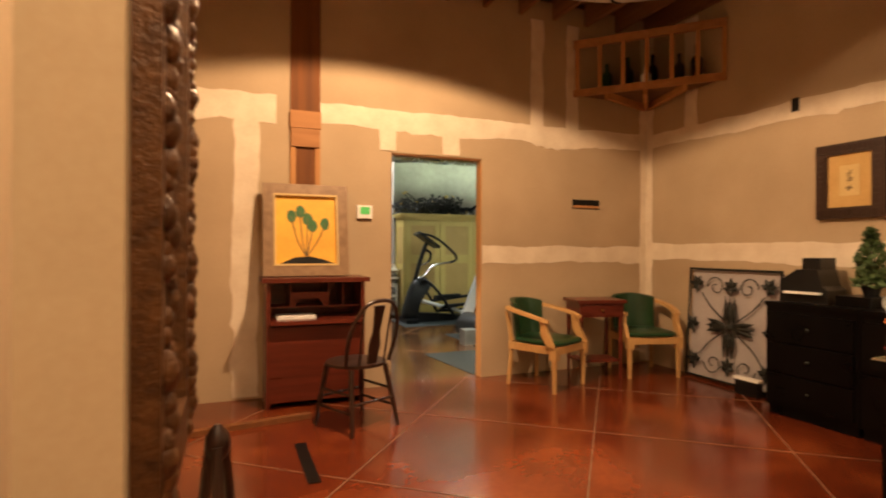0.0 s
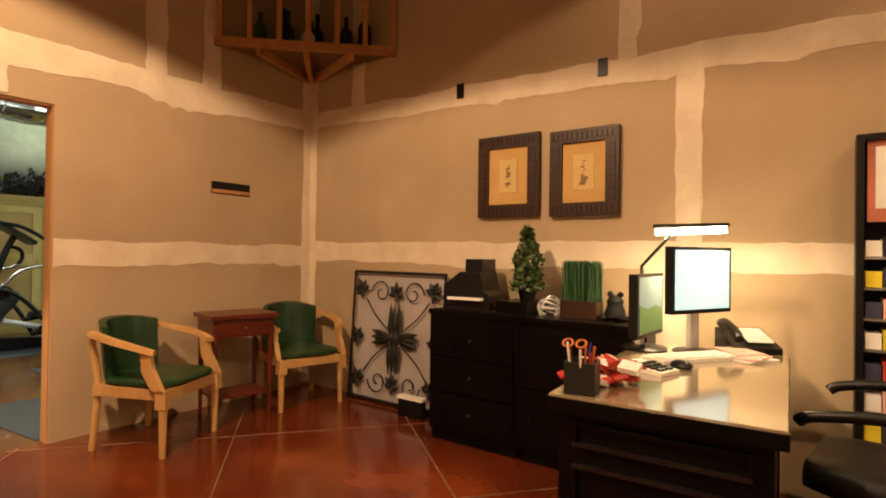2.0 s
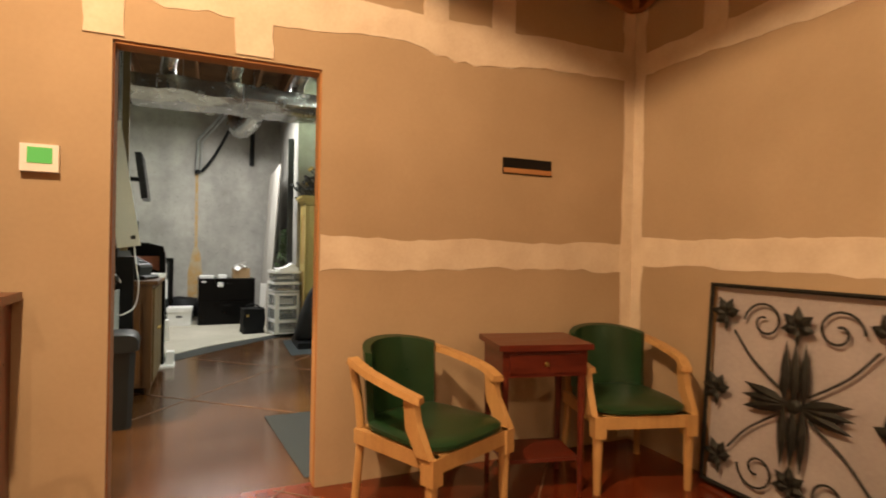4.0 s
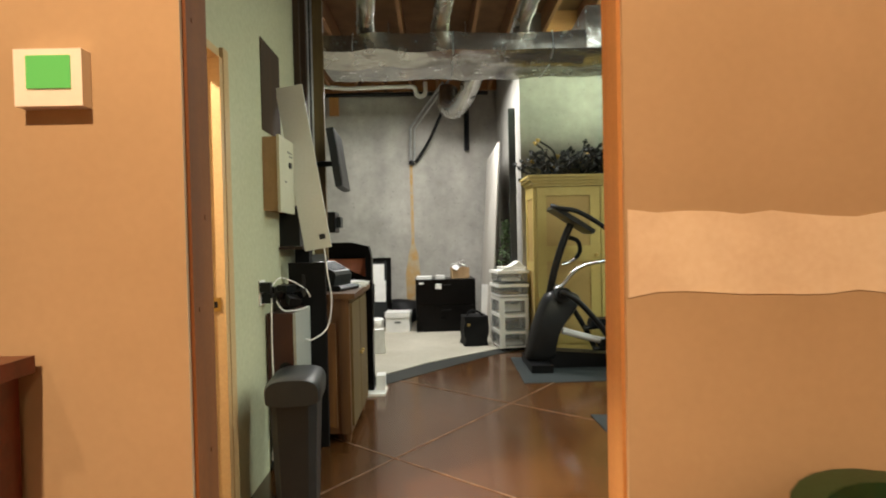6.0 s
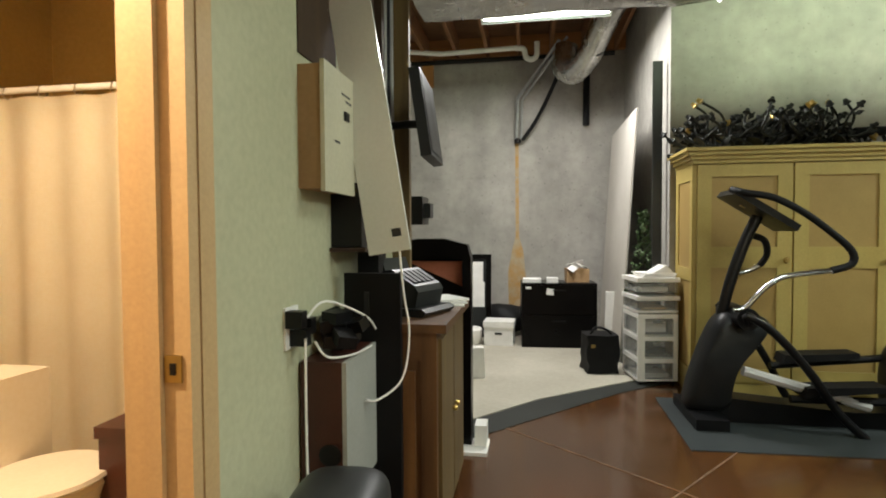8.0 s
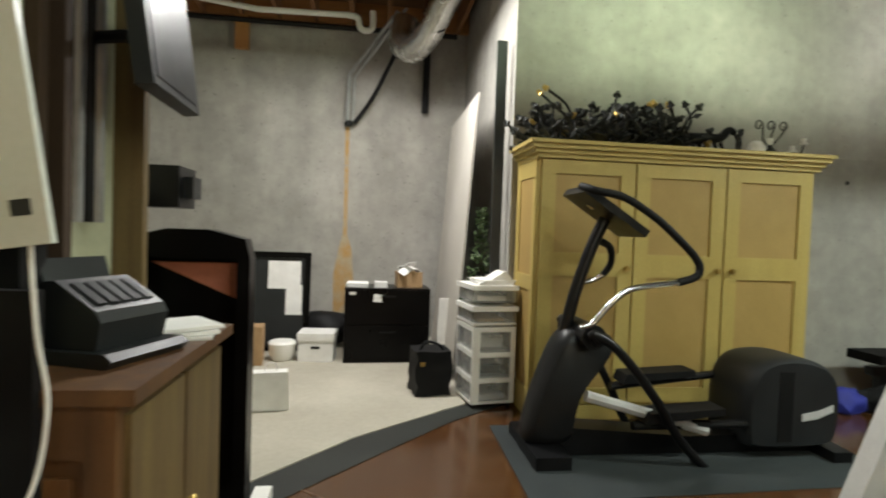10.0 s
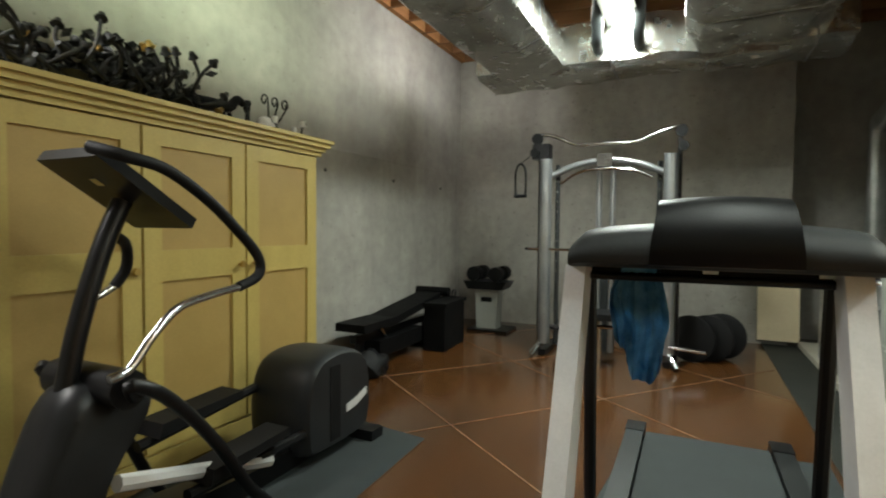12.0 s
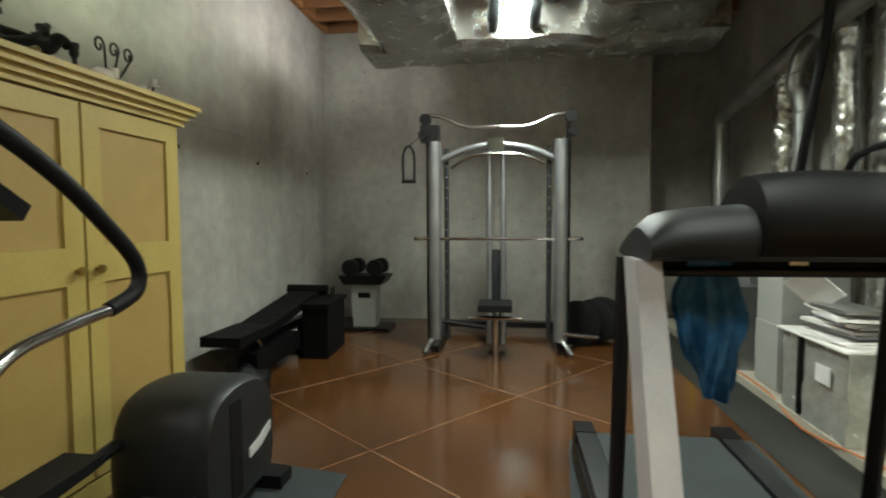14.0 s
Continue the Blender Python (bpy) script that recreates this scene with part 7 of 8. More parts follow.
part("pull_up_bar", tube(BM(), smooth_path([(0, 3.50, 2.215), (0, 3.32, 2.20), (0, 3.08, 2.10), (0, 2.80, 2.10), (0, 2.52, 2.10), (0, 2.28, 2.19), (0, 2.10, 2.205)], 6), 0.018, 10), CHROME, t, "wavy chrome bar", 0, True)
part("arch", tube(BM(), smooth_path([(0.05, 3.34, 1.80), (0.05, 3.1, 1.90), (0.05, 2.8, 1.945), (0.05, 2.5, 1.90), (0.05, 2.26, 1.80)], 6), 0.032, 10), TOWER, t, "arched cross beam", 0, True)
part("lat_bar", tube(BM(), smooth_path([(-0.04, 3.22, 1.72), (-0.04, 3.0, 1.84), (-0.04, 2.6, 1.84), (-0.04, 2.38, 1.76)], 6), 0.014, 8), CHROME, t, "", 0, True)
part("arch_clamp", bx(BM(), -0.02, 0.10, 2.74, 2.88, 1.88, 2.0), CHROME, t, "", 0.008)
for y in (2.875, 2.745):
    part("centre_rod", tube(BM(), [(0.12, y, 0.06), (0.12, y, 1.92)], 0.028, 10), TOWER, t, "", 0, True)
part("weight_block", bx(BM(), 0.16, 0.30, 2.73, 2.89, 0.06, 0.95), CONSOLEGREY, t, "", 0.006)
part("bar", tube(BM(), [(-0.02, 3.55, 1.07), (-0.02, 2.05, 1.07)], 0.014, 8), CHROME, t, "", 0, True)
part("seat", bx(BM(), -0.35, 0.02, 2.66, 2.96, 0.44, 0.50), BLACKRUB, t, "", 0.018)
part("seat_post", tube(BM(), [(-0.16, 2.81, 0.0), (-0.16, 2.81, 0.44)], 0.03, 10), CHROME, t, "", 0, True)
part("knee_bar", tube(BM(), [(-0.18, 3.06, 0.36), (-0.18, 2.56, 0.36)], 0.02, 8), CHROME, t, "", 0, True)
part("leg_lever", tube(BM(), [(-0.05, 3.3, 0.30), (-0.1, 2.9, 0.26)], 0.025, 8), BLACKPL, t, "", 0, True)
part("back_beam", bx(BM(), 0.86, 0.94, 2.2, 3.4, 0.061, 0.12), BLACKPL, t)
part("row_handle", tube(BM(), [(-0.10, 2.20, 0.21), (-0.16, 1.90, 0.20)], 0.018, 8), CHROME, t, "", 0, True)
t = thing("stirrup_handle", "black stirrup handle hanging from the cable gym", "handle", (G - 0.14, 3.60, 0))
part("strap", tube(BM(), smooth_path([(0, -0.05, 1.60), (0, -0.05, 1.84), (0, 0, 1.92), (0, 0.05, 1.84), (0, 0.05, 1.60)], 5), 0.012, 8), BLACKRUB, t, "", 0, True)
part("grip", tube(BM(), [(0, -0.065, 1.60), (0, 0.065, 1.60)], 0.017, 10), BLACKRUB, t, "", 0, True)
part("cable", tube(BM(), [(0, 0, 1.92), (0.08, -0.11, 2.03)], 0.005, 6), BLACKPL, t)
for k, (x, y) in enumerate(((G + 0.35, 2.02), (G + 0.45, 1.86), (G + 0.62, 1.74))):
    t = thing("weight_plate", "black iron weight plate stood beside the gym", "weight plate", (x, y, 0.225), 0, "weight plates")
    part("plate", lathe(BM(), [(0.03, -0.02), (0.20, -0.02), (0.225, -0.012), (0.225, 0.012), (0.20, 0.02), (0.03, 0.02)], 28, m=pose(0, 0, 0, 0, 90, -18)), BLACKRUB, t, "", 0, True)
t = thing("dumbbell_stand", "white dumbbell stand with black weights in cradles", "dumbbell rack", (3.84, 4.33, 0))
part("column", slab(BM(), [(-0.13, 0.03), (0.13, 0.03), (0.15, 0.52), (-0.15, 0.52)], "x", -0.09, 0.09), WHITEENAM, t, "white tapered column", 0.012)
part("label_plate", bx(BM(), -0.095, -0.0915, -0.07, 0.07, 0.36, 0.42), BLACKPL, t)
part("base", bx(BM(), -0.2, 0.2, -0.30, 0.22, 0.0, 0.03), BLACKPL, t, "", 0.008)
part("cradle", slab(BM(), [(-0.22, 0.52), (0.22, 0.52), (0.28, 0.62), (-0.28, 0.62)], "x", -0.17, 0.17), BLACKPL, t, "", 0.012)
for y in (-0.14, 0.14):
    db = thing("dumbbell", "black adjustable dumbbell resting in its cradle", "dumbbell", (3.84, 4.33 + y, 0.68), 0, "dumbbells")
    part("bar", tube(BM(), [(-0.17, 0, 0.03), (0.17, 0, 0.03)], 0.016, 8), CHROME, db)
    for x0 in (-0.19, -0.15, -0.11, 0.08, 0.12, 0.16):
        part("plate", tube(BM(), [(x0, 0, 0.03), (x0 + 0.03, 0, 0.03)], 0.09, 14), BLACKRUB, db, "", 0, True)

# bench and small gear
t = thing("weight_bench", "low black padded weight bench with steel frame", "bench", (2.17, 4.68, 0), 0)
part("back_pad", bx(BM(), -0.30, 0.75, -0.14, 0.14, 0.40, 0.47), PADVINYL, t, "", 0.025, False, pose(0, 0, 0, 0, -7, 0))
part("seat_pad", bx(BM(), -0.85, -0.34, -0.15, 0.15, 0.37, 0.44), PADVINYL, t, "", 0.025)
part("under_frame", bx(BM(), -0.55, 0.30, -0.12, 0.12, 0.10, 0.25), PADVINYL, t, "", 0.02)
part("spine", bx(BM(), -0.80, 0.75, -0.035, 0.035, 0.26, 0.33), BLACKPL, t, "", 0.006)
for x in (-0.70, 0.60):
    part("foot_bar", bx(BM(), x - 0.03, x + 0.03, -0.26, 0.26, 0.0, 0.06), BLACKPL, t, "", 0.008)
    part("strut", bx(BM(), x - 0.03, x + 0.03, -0.03, 0.03, 0.06, 0.27), BLACKPL, t)
part("adjuster", tube(BM(), [(-0.2, -0.06, 0.08), (-0.45, -0.06, 0.36)], 0.018, 8), CHROME, t, "", 0, True)
part("roller", tube(BM(), [(0.78, -0.2, 0.56), (0.78, 0.2, 0.56)], 0.05, 12), PADVINYL, t, "", 0, True)
part("roller_post", tube(BM(), [(0.74, 0, 0.3), (0.78, 0, 0.56)], 0.02, 8), CHROME, t)
t = thing("black_crate", "black step box standing behind the weight bench", "box", (2.72, 4.42, 0), 4)
part("shell", bx(BM(), -0.28, 0.34, -0.10, 0.13, 0.0, 0.46), PADVINYL, t, "", 0.02)
part("lid", bx(BM(), -0.30, 0.36, -0.12, 0.15, 0.462, 0.50), PADVINYL, t, "", 0.012)
part("handle", tube(BM(), smooth_path([(0.22, 0.0, 0.49), (0.22, 0.0, 0.57), (0.31, 0.0, 0.57), (0.31, 0.0, 0.49)], 4), 0.010, 7), BLACKPL, t, "", 0, True)
t = thing("blue_cloth", "blue cloth bundled on the floor by the wall", "cloth", (1.12, 4.62, 0))
b = BM()
bmesh.ops.create_icosphere(b, subdivisions=3, radius=0.13, matrix=pose(0, 0, 0.07) @ Matrix.Diagonal((1.3, 0.9, 0.8, 1)))
for v in b.verts:
    v.co += v.normal * 0.04 * noise.noise(v.co * 14)
    v.co.z = max(v.co.z, 0)
part("cloth", b, BLUE, t, "", 0, True)
t = thing("gym_bag", "dark bundle of gear on the floor", "bag", (1.42, 4.55, 0))
b = BM()
bmesh.ops.create_icosphere(b, subdivisions=3, radius=0.15, matrix=pose(0, 0, 0.08) @ Matrix.Diagonal((1.5, 1.0, 0.8, 1)))
for v in b.verts:
    v.co += v.normal * 0.06 * noise.noise(v.co * 11)
    v.co.z = max(v.co.z, 0)
part("sack", b, BLACKRUB, t, "", 0, True)
t = thing("loose_door_panel", "cream cabinet door leaning on the end wall", "panel")
m_ = pose(4.36, 1.15, 0.062, 0, 6, 0)
part("frame", bx(BM(), 0, 0.02, -0.2, 0.2, 0, 0.62), CREAM, t, "", 0.004, False, m_)
part("field", bx(BM(), -0.006, 0, -0.14, 0.14, 0.07, 0.55), CREAM, t, "", 0.004, False, m_)

# ---- plant area ----
PZ = 0.06


def crumpled_tube(bm, pts, r, seg, amount, freq):
    tube(bm, pts, r, seg)
    for v in bm.verts:
        v.co += Vector((noise.noise(v.co * freq), noise.noise(v.co * freq + Vector((4, 1, 0))), 0.3 * noise.noise(v.co * freq + Vector((0, 9, 2))))) * amount


def line(p, q, n):
    return [Vector(p).lerp(Vector(q), k / n) for k in range(n + 1)]


for x, y, r, z0, z1 in ((1.27, 0.42, 0.165, 0.0, 3.55), (1.92, 0.36, 0.10, 0.0, 3.55), (2.76, 0.36, 0.11, 0.82, 2.6), (0.30, 0.30, 0.13, 1.95, 3.55)):
    t = thing("foil_duct", "upright duct wrapped in crinkled foil", "duct", (x, y, PZ if z0 == 0 else z0), 0, "foil ducts")
    b = BM()
    crumpled_tube(b, line((0, 0, 0), (0, 0, z1 - (PZ if z0 == 0 else z0)), 150), r, 30, 0.014, 26)
    part("foil", b, FOIL, t, "", 0, True)
    part("seam", bx(BM(), -r - 0.006, -r + 0.012, -0.012, 0.012, 0.05, z1 - z0 - 0.1), STEEL, t)
t = thing("water_heater", "tall pale grey water heater with warning labels", "water heater", (0.60, 0.42, PZ))
part("tank", lathe(BM(), [(0.25, 0), (0.265, 0.02), (0.265, 1.80), (0.24, 1.85), (0.05, 1.87)], 32), TANKGREY, t, "", 0, True)


def on_tank(a0, a1, z0, z1, mat, name, r=0.268):
    b = BM()
    n = 6
    u = [[b.verts.new((rr * math.cos(radians(a0 + (a1 - a0) * k / n)), rr * math.sin(radians(a0 + (a1 - a0) * k / n)), z)) for k in range(n + 1)] for rr in (r - 0.003, r) for z in (z0, z1)]
    for k in range(n):
        b.faces.new((u[2][k], u[2][k + 1], u[3][k + 1], u[3][k]))
        b.faces.new((u[0][k], u[1][k], u[1][k + 1], u[0][k + 1]))
        b.faces.new((u[1][k], u[3][k], u[3][k + 1], u[1][k + 1]))
        b.faces.new((u[0][k], u[0][k + 1], u[2][k + 1], u[2][k]))
    part(name, b, mat, t)


on_tank(98, 80, 1.62, 1.74, RED, "red_label")
on_tank(100, 80, 1.18, 1.30, PAPER, "warning_label")
on_tank(100, 80, 1.30, 1.315, RED, "label_bar")
on_tank(100, 80, 1.05, 1.16, PAPER, "warning_label")
on_tank(100, 80, 1.02, 1.04, RED, "label_bar")
on_tank(100, 80, 0.85, 0.98, PAPER, "warning_label")
on_tank(100, 80, 0.99, 1.0, RED, "label_bar")
on_tank(136, 110, 1.12, 1.32, YELLOW, "energy_label")
part("flue", tube(BM(), smooth_path([(0, 0, 1.86), (0, 0, 2.15), (0.03, -0.05, 2.4), (-0.25, -0.1, 2.62), (-0.6, -0.1, 2.7)], 6), 0.06, 12), STEEL, t, "", 0, True)
part("downpipe", tube(BM(), [(-0.165, 0.243, 1.60), (-0.165, 0.243, 0.25)], 0.012, 8), COPPER, t, "", 0, True)
part("valve_tag", bx(BM(), -0.20, -0.14, 0.258, 0.264, 1.36, 1.62), GREENART, t)
part("control_box", bx(BM(), -0.17, -0.02, 0.24, 0.33, 0.28, 0.42), GREYPL, t, "", 0.008)
t = thing("condenser_box", "shiny metal unit wrapped in clear plastic film", "hvac unit", (1.16, 0.80, PZ))
b = bx(BM(), -0.34, 0.34, -0.14, 0.14, 0.0, 0.50)
bmesh.ops.subdivide_edges(b, edges=b.edges[:], cuts=7, use_grid_fill=True)
for v in b.verts:
    v.co += Vector((noise.noise(v.co * 8), noise.noise(v.co * 8 + Vector((3, 0, 0))), 0.4 * noise.noise(v.co * 9))) * 0.014
    v.co.z = max(v.co.z, 0)
part("casing", b, FILM, t, "crinkled bright wrapping", 0, True)
part("top_film", slab(BM(), [(-0.36, -0.15), (0.35, -0.16), (0.37, 0.17), (-0.34, 0.165)], "z", 0.497, 0.507), WHITEPL, t, "clear film folded over the top", 0.003)
part("strap", bx(BM(), 0.10, 0.13, -0.158, 0.160, 0.02, 0.49), BLACKRUB, t)
part("rating_plate", bx(BM(), -0.20, -0.06, 0.152, 0.157, 0.28, 0.38), PAPER, t)
t = thing("manual_pile", "pile of white leaflets and packing on the metal unit", "paper", (1.10, 0.80, PZ + 0.51))
rnd = random.Random(17)
for k in range(9):
    part("leaflet", bx(BM(), -0.2, 0.2, -0.11, 0.11, 0.022 * k, 0.022 * k + (0.016, 0.008, 0.019)[k % 3], pose(rnd.uniform(-0.05, 0.05), rnd.uniform(-0.03, 0.03), 0, rnd.uniform(-2, 2), rnd.uniform(-2, 2), rnd.uniform(-16, 16))), (PAPER, WHITEPL, STEEL)[k % 3], t, "", 0.002)
part("packing", bx(BM(), -0.13, 0.13, -0.004, 0.004, 0.0, 0.24, pose(0.10, 0.03, 0.19, -38, 30, 8)), PAPER, t, "tilted white sheet", 0.002)
t = thing("air_handler", "white enamel air handler cabinet", "furnace", (1.84, 0.66, PZ))
part("cabinet", bx(BM(), -0.14, 0.22, -0.22, 0.20, 0, 0.98), WHITEENAM, t, "", 0.008)
part("door", bx(BM(), -0.13, 0.21, 0.201, 0.212, 0.02, 0.46), WHITEENAM, t, "", 0.004)
part("notice", bx(BM(), -0.146, -0.1405, -0.1, 0.1, 0.1, 0.42), PAPER, t)
part("cap", bx(BM(), -0.1, 0.18, -0.18, 0.16, 0.98, 1.3), STEEL, t, "", 0.006)
t = thing("furnace", "dark grey steel furnace with a plenum above", "furnace", (2.62, 0.68, PZ))
part("cabinet", bx(BM(), -0.36, 0.36, -0.26, 0.22, 0, 0.66), STEEL, t, "", 0.008)
part("face", bx(BM(), -0.34, 0.34, 0.221, 0.23, 0.03, 0.62), GREYPL, t, "dark steel access panel", 0.004)
part("tag", bx(BM(), -0.02, 0.06, 0.2305, 0.233, 0.30, 0.46), PAPER, t)
part("plenum", slab(BM(), [(-0.20, 0.66), (0.3, 0.66), (0.24, 0.80), (-0.14, 0.80)], "y", -0.22, 0.08), STEEL, t, "", 0.006)
for k in range(3):
    part("vent_ring", tube(BM(), [(0.0 + 0.16 * math.cos(a * 0.45), -0.04 + 0.16 * math.sin(a * 0.45), 0.83 + 0.06 * k) for a in range(14)], 0.022, 8, closed=True), CHROME, t, "", 0, True)
t = thing("humidifier_case", "grey metal case with a yellow tag", "hvac unit", (3.42, 0.70, PZ))
part("case", bx(BM(), -0.28, 0.28, -0.26, 0.20, 0, 0.95), STEEL, t, "", 0.008)
part("yellow_tag", bx(BM(), -0.16, -0.04, 0.201, 0.206, 0.08, 0.62), YELLOW, t)
t = thing("steel_vent_pipe", "galvanised vent pipe slanting under the ducts", "pipe")
part("riser", tube(BM(), [(4.1, 0.40, PZ), (4.1, 0.40, 2.25)], 0.08, 14), STEEL, t, "", 0, True)
part("slope", tube(BM(), smooth_path([(4.1, 0.40, 2.22), (4.02, 0.41, 2.34), (3.6, 0.42, 2.40), (2.32, 0.46, 2.58), (1.30, 0.47, 2.68), (0.35, 0.52, 2.78), (-0.9, 0.52, 2.92)], 6), 0.08, 14), STEEL, t, "", 0, True)
part("elbow", tube(BM(), smooth_path([(2.12, 0.56, 1.1), (2.12, 0.56, 2.05), (2.16, 0.60, 2.22), (2.14, 0.58, 2.42), (2.14, 0.50, 2.54)], 6), 0.062, 14), STEEL, t, "", 0, True)
for z in (1.45, 2.02, 2.30):
    part("joint_ring", tube(BM(), [(2.12 + 0.02 * (z > 2.2) + 0.066 * math.cos(a * 0.45), 0.56 + 0.03 * (z > 2.2) + 0.066 * math.sin(a * 0.45), z) for a in range(14)], 0.007, 6, closed=True), STEEL, t, "", 0, True)
t = thing("black_strap", "black drain hose looping past the ducts", "hose")
part("hose", tube(BM(), smooth_path([(1.72, 0.80, 1.0), (1.68, 0.80, 1.45), (1.52, 0.80, 2.0), (1.38, 0.80, 2.5), (1.32, 0.80, 3.5)], 6), 0.03, 8), BLACKRUB, t, "", 0, True)
part("hose", tube(BM(), smooth_path([(1.46, 0.63, 1.52), (1.30, 0.66, 1.62), (1.05, 0.62, 1.66), (0.86, 0.5, 1.64)], 6), 0.022, 8), BLACKRUB, t, "", 0, True)
t = thing("copper_manifold", "brown copper pipes and valves before the heater", "pipe")
part("run", tube(BM(), smooth_path([(1.1, 0.60, 1.02), (0.5, 0.78, 1.0), (-0.15, 0.80, 1.0)], 4), 0.014, 8), COPPER, t, "", 0, True)
part("run", tube(BM(), smooth_path([(0.72, 0.78, 0.72), (0.5, 0.86, 0.70), (0.35, 0.86, 0.68), (-0.2, 0.85, 0.66)], 4), 0.018, 8), COPPER, t, "", 0, True)
part("riser", tube(BM(), [(0.36, 0.82, PZ), (0.36, 0.82, 1.0)], 0.018, 8), COPPER, t, "", 0, True)
part("valve_handle", tube(BM(), smooth_path([(0.42, 0.90, 0.66), (0.50, 0.90, 0.78), (0.40, 0.90, 0.84), (0.33, 0.90, 0.70)], 4), 0.012, 8), YELLOW, t, "yellow valve lever", 0, True)
part("valve_cap", lathe(BM(), [(0.02, 0), (0.026, 0.02), (0.012, 0.04)], 10, (0.36, 0.82, 1.0)), RED, t, "red cap", 0, True)
t = thing("pvc_drain", "white plastic drain pipes curving to the pad", "pipe")
part("drain", tube(BM(), smooth_path([(0.66, 0.70, 0.56), (0.47, 0.88, 0.56), (0.56, 0.90, 0.50), (0.55, 0.90, 0.44), (0.42, 0.90, 0.41), (0.15, 0.90, 0.40), (-0.08, 0.90, 0.38)], 6), 0.032, 12), WHITEPL, t, "", 0, True)
part("standpipe", tube(BM(), [(-0.08, 0.90, PZ), (-0.08, 0.90, 0.56)], 0.036, 12), WHITEPL, t, "", 0, True)
for z in (0.30, 0.42, 0.54):
    part("collar", tube(BM(), [(-0.08, 0.90, z), (-0.08, 0.90, z + 0.06)], 0.044, 12), WHITEPL, t, "", 0, True)
t = thing("extension_cable", "orange extension cord lying on the pad", "cable")
part("cord", tube(BM(), smooth_path([(2.3, 0.92, PZ + 0.006), (1.7, 0.93, PZ + 0.006), (1.2, 0.97, 0.02), (0.7, 0.93, PZ + 0.006), (0.3, 0.8, PZ + 0.006)], 6), 0.006, 6), ORANGE, t, "", 0, True)
t = thing("power_cable", "black looped power cord on the pad", "cable")
part("cord", tube(BM(), smooth_path([(0.62, 0.78, PZ + 0.008), (0.5, 0.9, PZ + 0.008), (0.42, 0.86, PZ + 0.008), (0.45, 0.78, PZ + 0.008), (0.6, 0.74, PZ + 0.008)], 6), 0.006, 6), BLACKRUB, t, "", 0, True)

# ---- ducts and shop lights under the gym joists ----


def trunk(name_label, outline, axis, a0, a1, n=26):
    """A foil-wrapped trunk duct with a sagging, crinkled skin."""
    t = thing("trunk_duct", name_label, "duct", (0, 0, 0), 0, "trunk ducts")
    b = BM()
    k = len(outline)
    rings = []
    for i in range(n + 1):
        a = a0 + (a1 - a0) * i / n
        ring = []
        for j in range(k):
            p, q = outline[j], outline[(j + 1) % k]
            for s in range(6):
                u = (p[0] + (q[0] - p[0]) * s / 6, p[1] + (q[1] - p[1]) * s / 6)
                v = Vector((a, u[0], u[1]) if axis == "x" else (u[0], a, u[1]))
                v += Vector((0, 0.5, 1)) * 0.045 * noise.noise(v * 3.1) + Vector((0, 1, 1)) * 0.016 * noise.noise(v * 13)
                ring.append(b.verts.new(v))
        rings.append(ring)
    m_ = len(rings[0])
    for u, v in zip(rings, rings[1:]):
        for j in range(m_):
            b.faces.new((u[j], u[(j + 1) % m_], v[(j + 1) % m_], v[j]))
    b.faces.new(rings[0][::-1])
    b.faces.new(rings[-1])
    part("foil_skin", b, FOIL, t, "", 0, True)
    for i in range(2, n, 6):
        a = a0 + (a1 - a0) * i / n
        c = [((a, u[0], u[1]) if axis == "x" else (u[0], a, u[1])) for u in outline]
        b = BM()
        for p, q in zip(c, c[1:] + c[:1]):
            tube(b, [p, q], 0.006, 5)
        part("strap", b, STEEL, t)
    return t


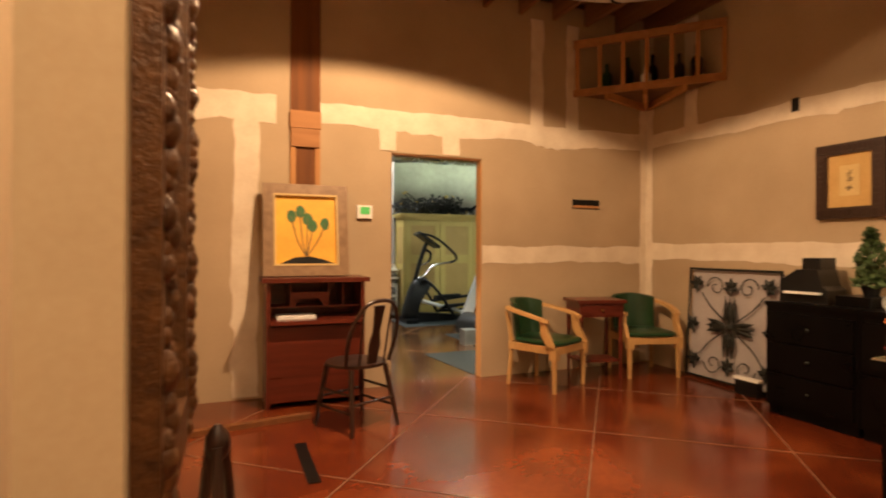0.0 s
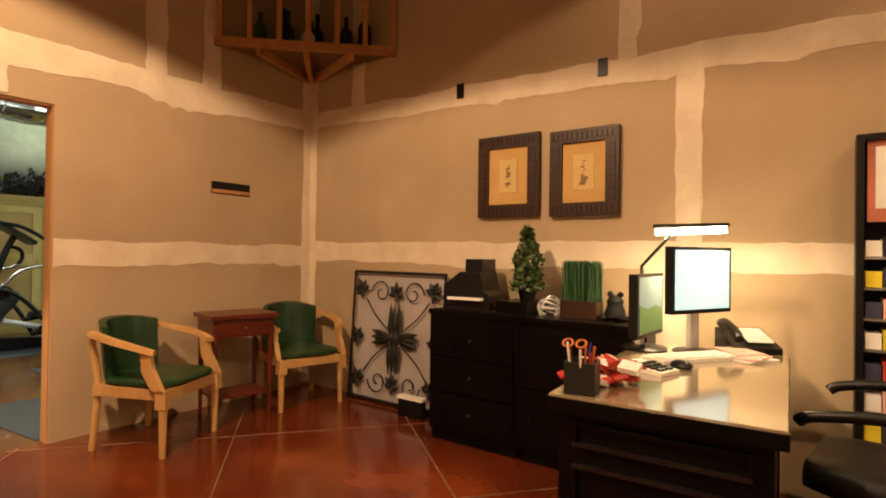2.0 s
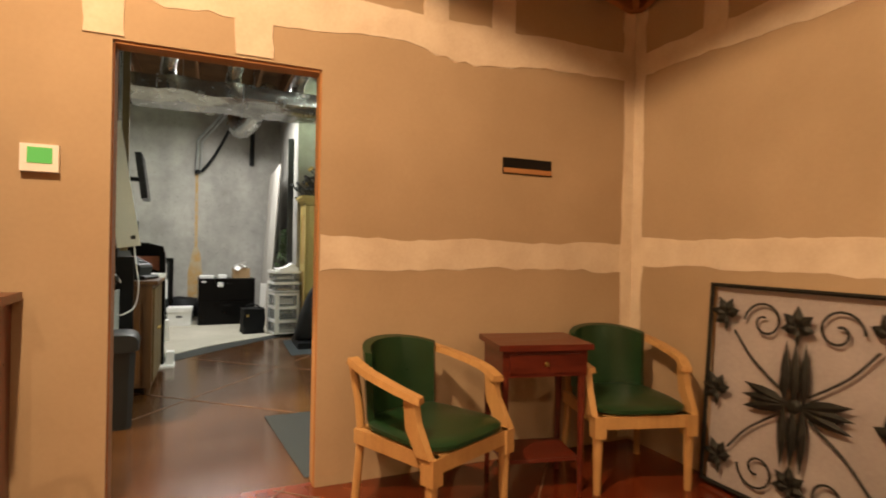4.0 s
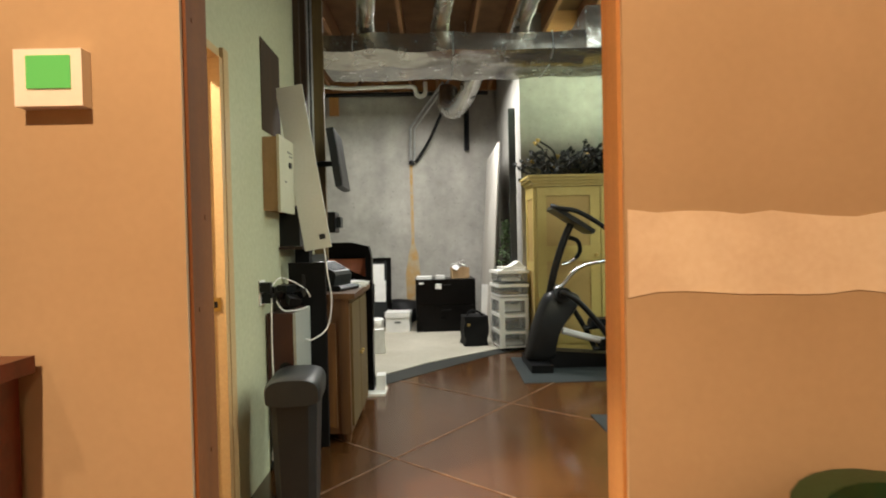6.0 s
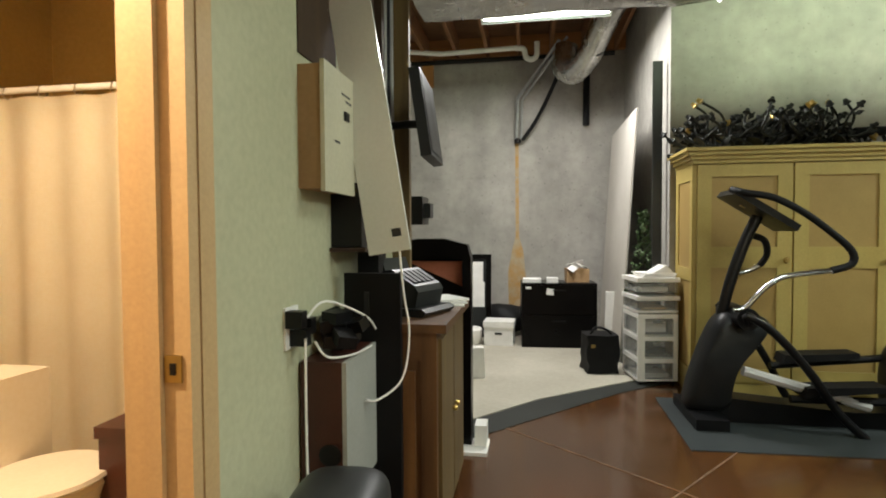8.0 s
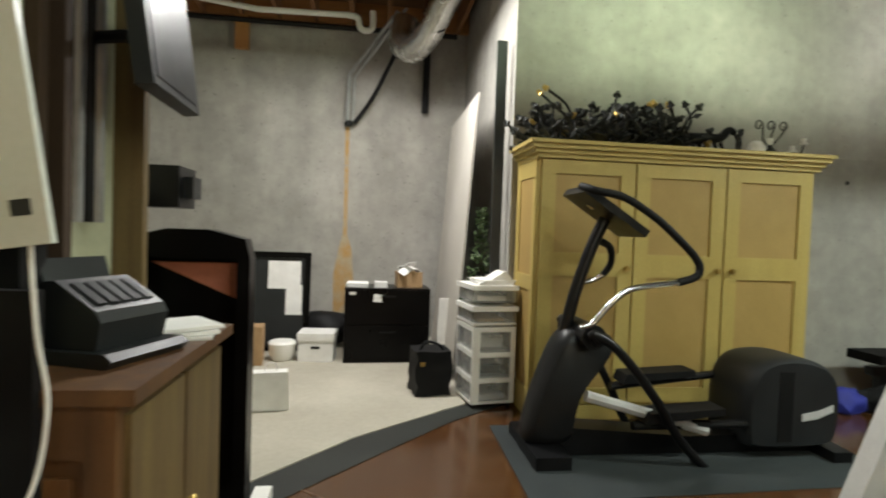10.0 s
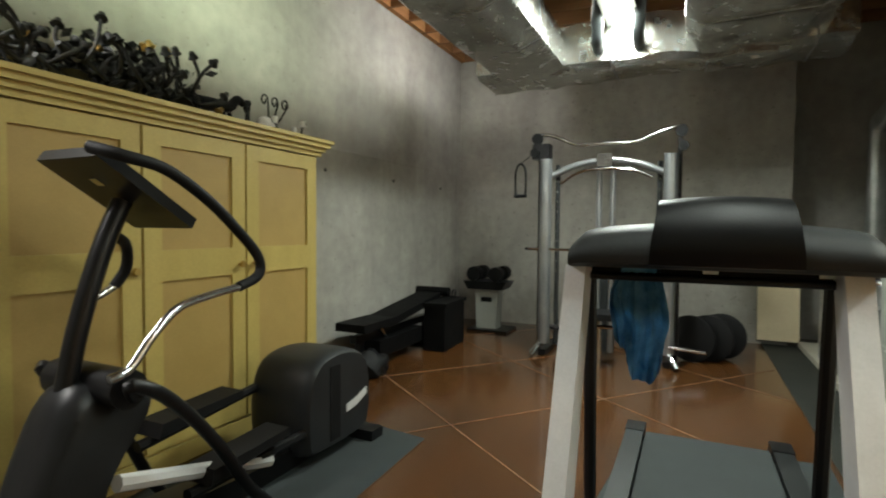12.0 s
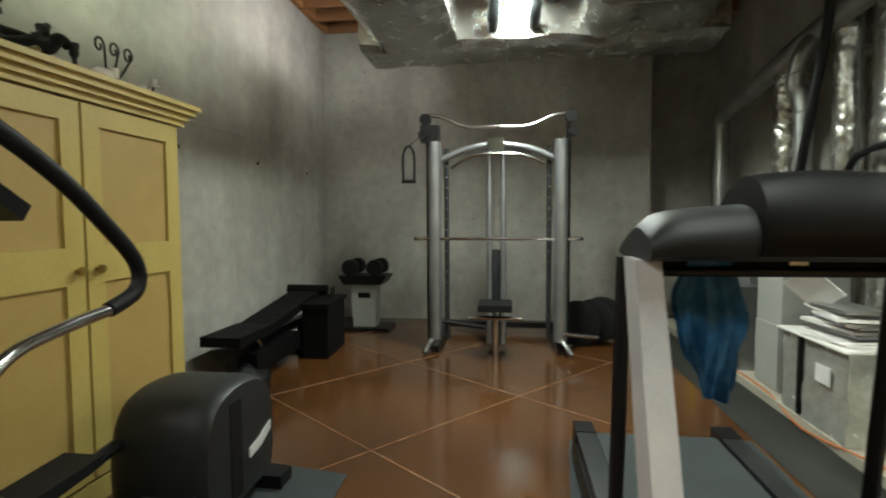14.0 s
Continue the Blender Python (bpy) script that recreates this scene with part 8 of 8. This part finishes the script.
trunk("long foil-wrapped trunk duct under the joists", [(3.12, 2.74), (3.30, 2.66), (3.72, 2.68), (3.86, 2.78), (3.82, 2.90), (3.16, 2.89)], "x", -3.34, -1.22, 16)
trunk("deep foil-wrapped trunk duct above the elliptical trainer", [(3.12, 2.74), (3.30, 2.66), (3.72, 2.68), (3.86, 2.80), (3.84, 3.08), (3.14, 3.06)], "x", -1.22, 2.44, 26)
trunk("foil-wrapped trunk duct along the plant area", [(1.15, 2.82), (1.30, 2.76), (2.0, 2.74), (2.12, 2.82), (2.10, 3.12), (1.16, 3.12)], "x", 0.3, 2.44, 20)
trunk("crossing foil-wrapped trunk duct before the end wall", [(2.45, 2.76), (2.55, 2.72), (3.0, 2.72), (3.08, 2.80), (3.06, 3.12), (2.45, 3.12)], "y", 0.95, 3.98, 24)
for k, x in enumerate((-2.98, -2.38, -1.72)):
    t = thing("branch_duct", "foil flex branch duct rising from the trunk", "duct", (0, 0, 0), 0, "branch ducts")
    b = BM()
    crumpled_tube(b, smooth_path([(x, 3.40, 2.86), (x, 3.22, 2.98), (x + 0.05, 2.85, 3.14), (x + 0.10, 2.2, 3.50)], 8), 0.075, 14, 0.012, 17)
    part("foil", b, FOIL, t, "", 0, True)
for k, y in enumerate((2.45, 2.78)):
    t = thing("drop_duct", "dark flex duct hanging in front of the shop light", "duct", (0, 0, 0), 0, "drop ducts")
    b = BM()
    crumpled_tube(b, smooth_path([(2.0, y, 3.55), (2.08, y, 3.2), (2.24, y + 0.03, 2.92), (2.44, y + 0.04, 2.86)], 8), 0.05, 12, 0.01, 17)
    part("foil", b, GREYPL, t, "", 0, True)
# one fixture per lamp, also for the lamps added out of view
for x, y, z, watts, ty, tz, tint in SHOP_AND_FILL:
    t = thing("shop_light", "white reflector shop light with lit fluorescent tubes, some added unseen", "lamp", (x, y, z), 0, "shop lights")
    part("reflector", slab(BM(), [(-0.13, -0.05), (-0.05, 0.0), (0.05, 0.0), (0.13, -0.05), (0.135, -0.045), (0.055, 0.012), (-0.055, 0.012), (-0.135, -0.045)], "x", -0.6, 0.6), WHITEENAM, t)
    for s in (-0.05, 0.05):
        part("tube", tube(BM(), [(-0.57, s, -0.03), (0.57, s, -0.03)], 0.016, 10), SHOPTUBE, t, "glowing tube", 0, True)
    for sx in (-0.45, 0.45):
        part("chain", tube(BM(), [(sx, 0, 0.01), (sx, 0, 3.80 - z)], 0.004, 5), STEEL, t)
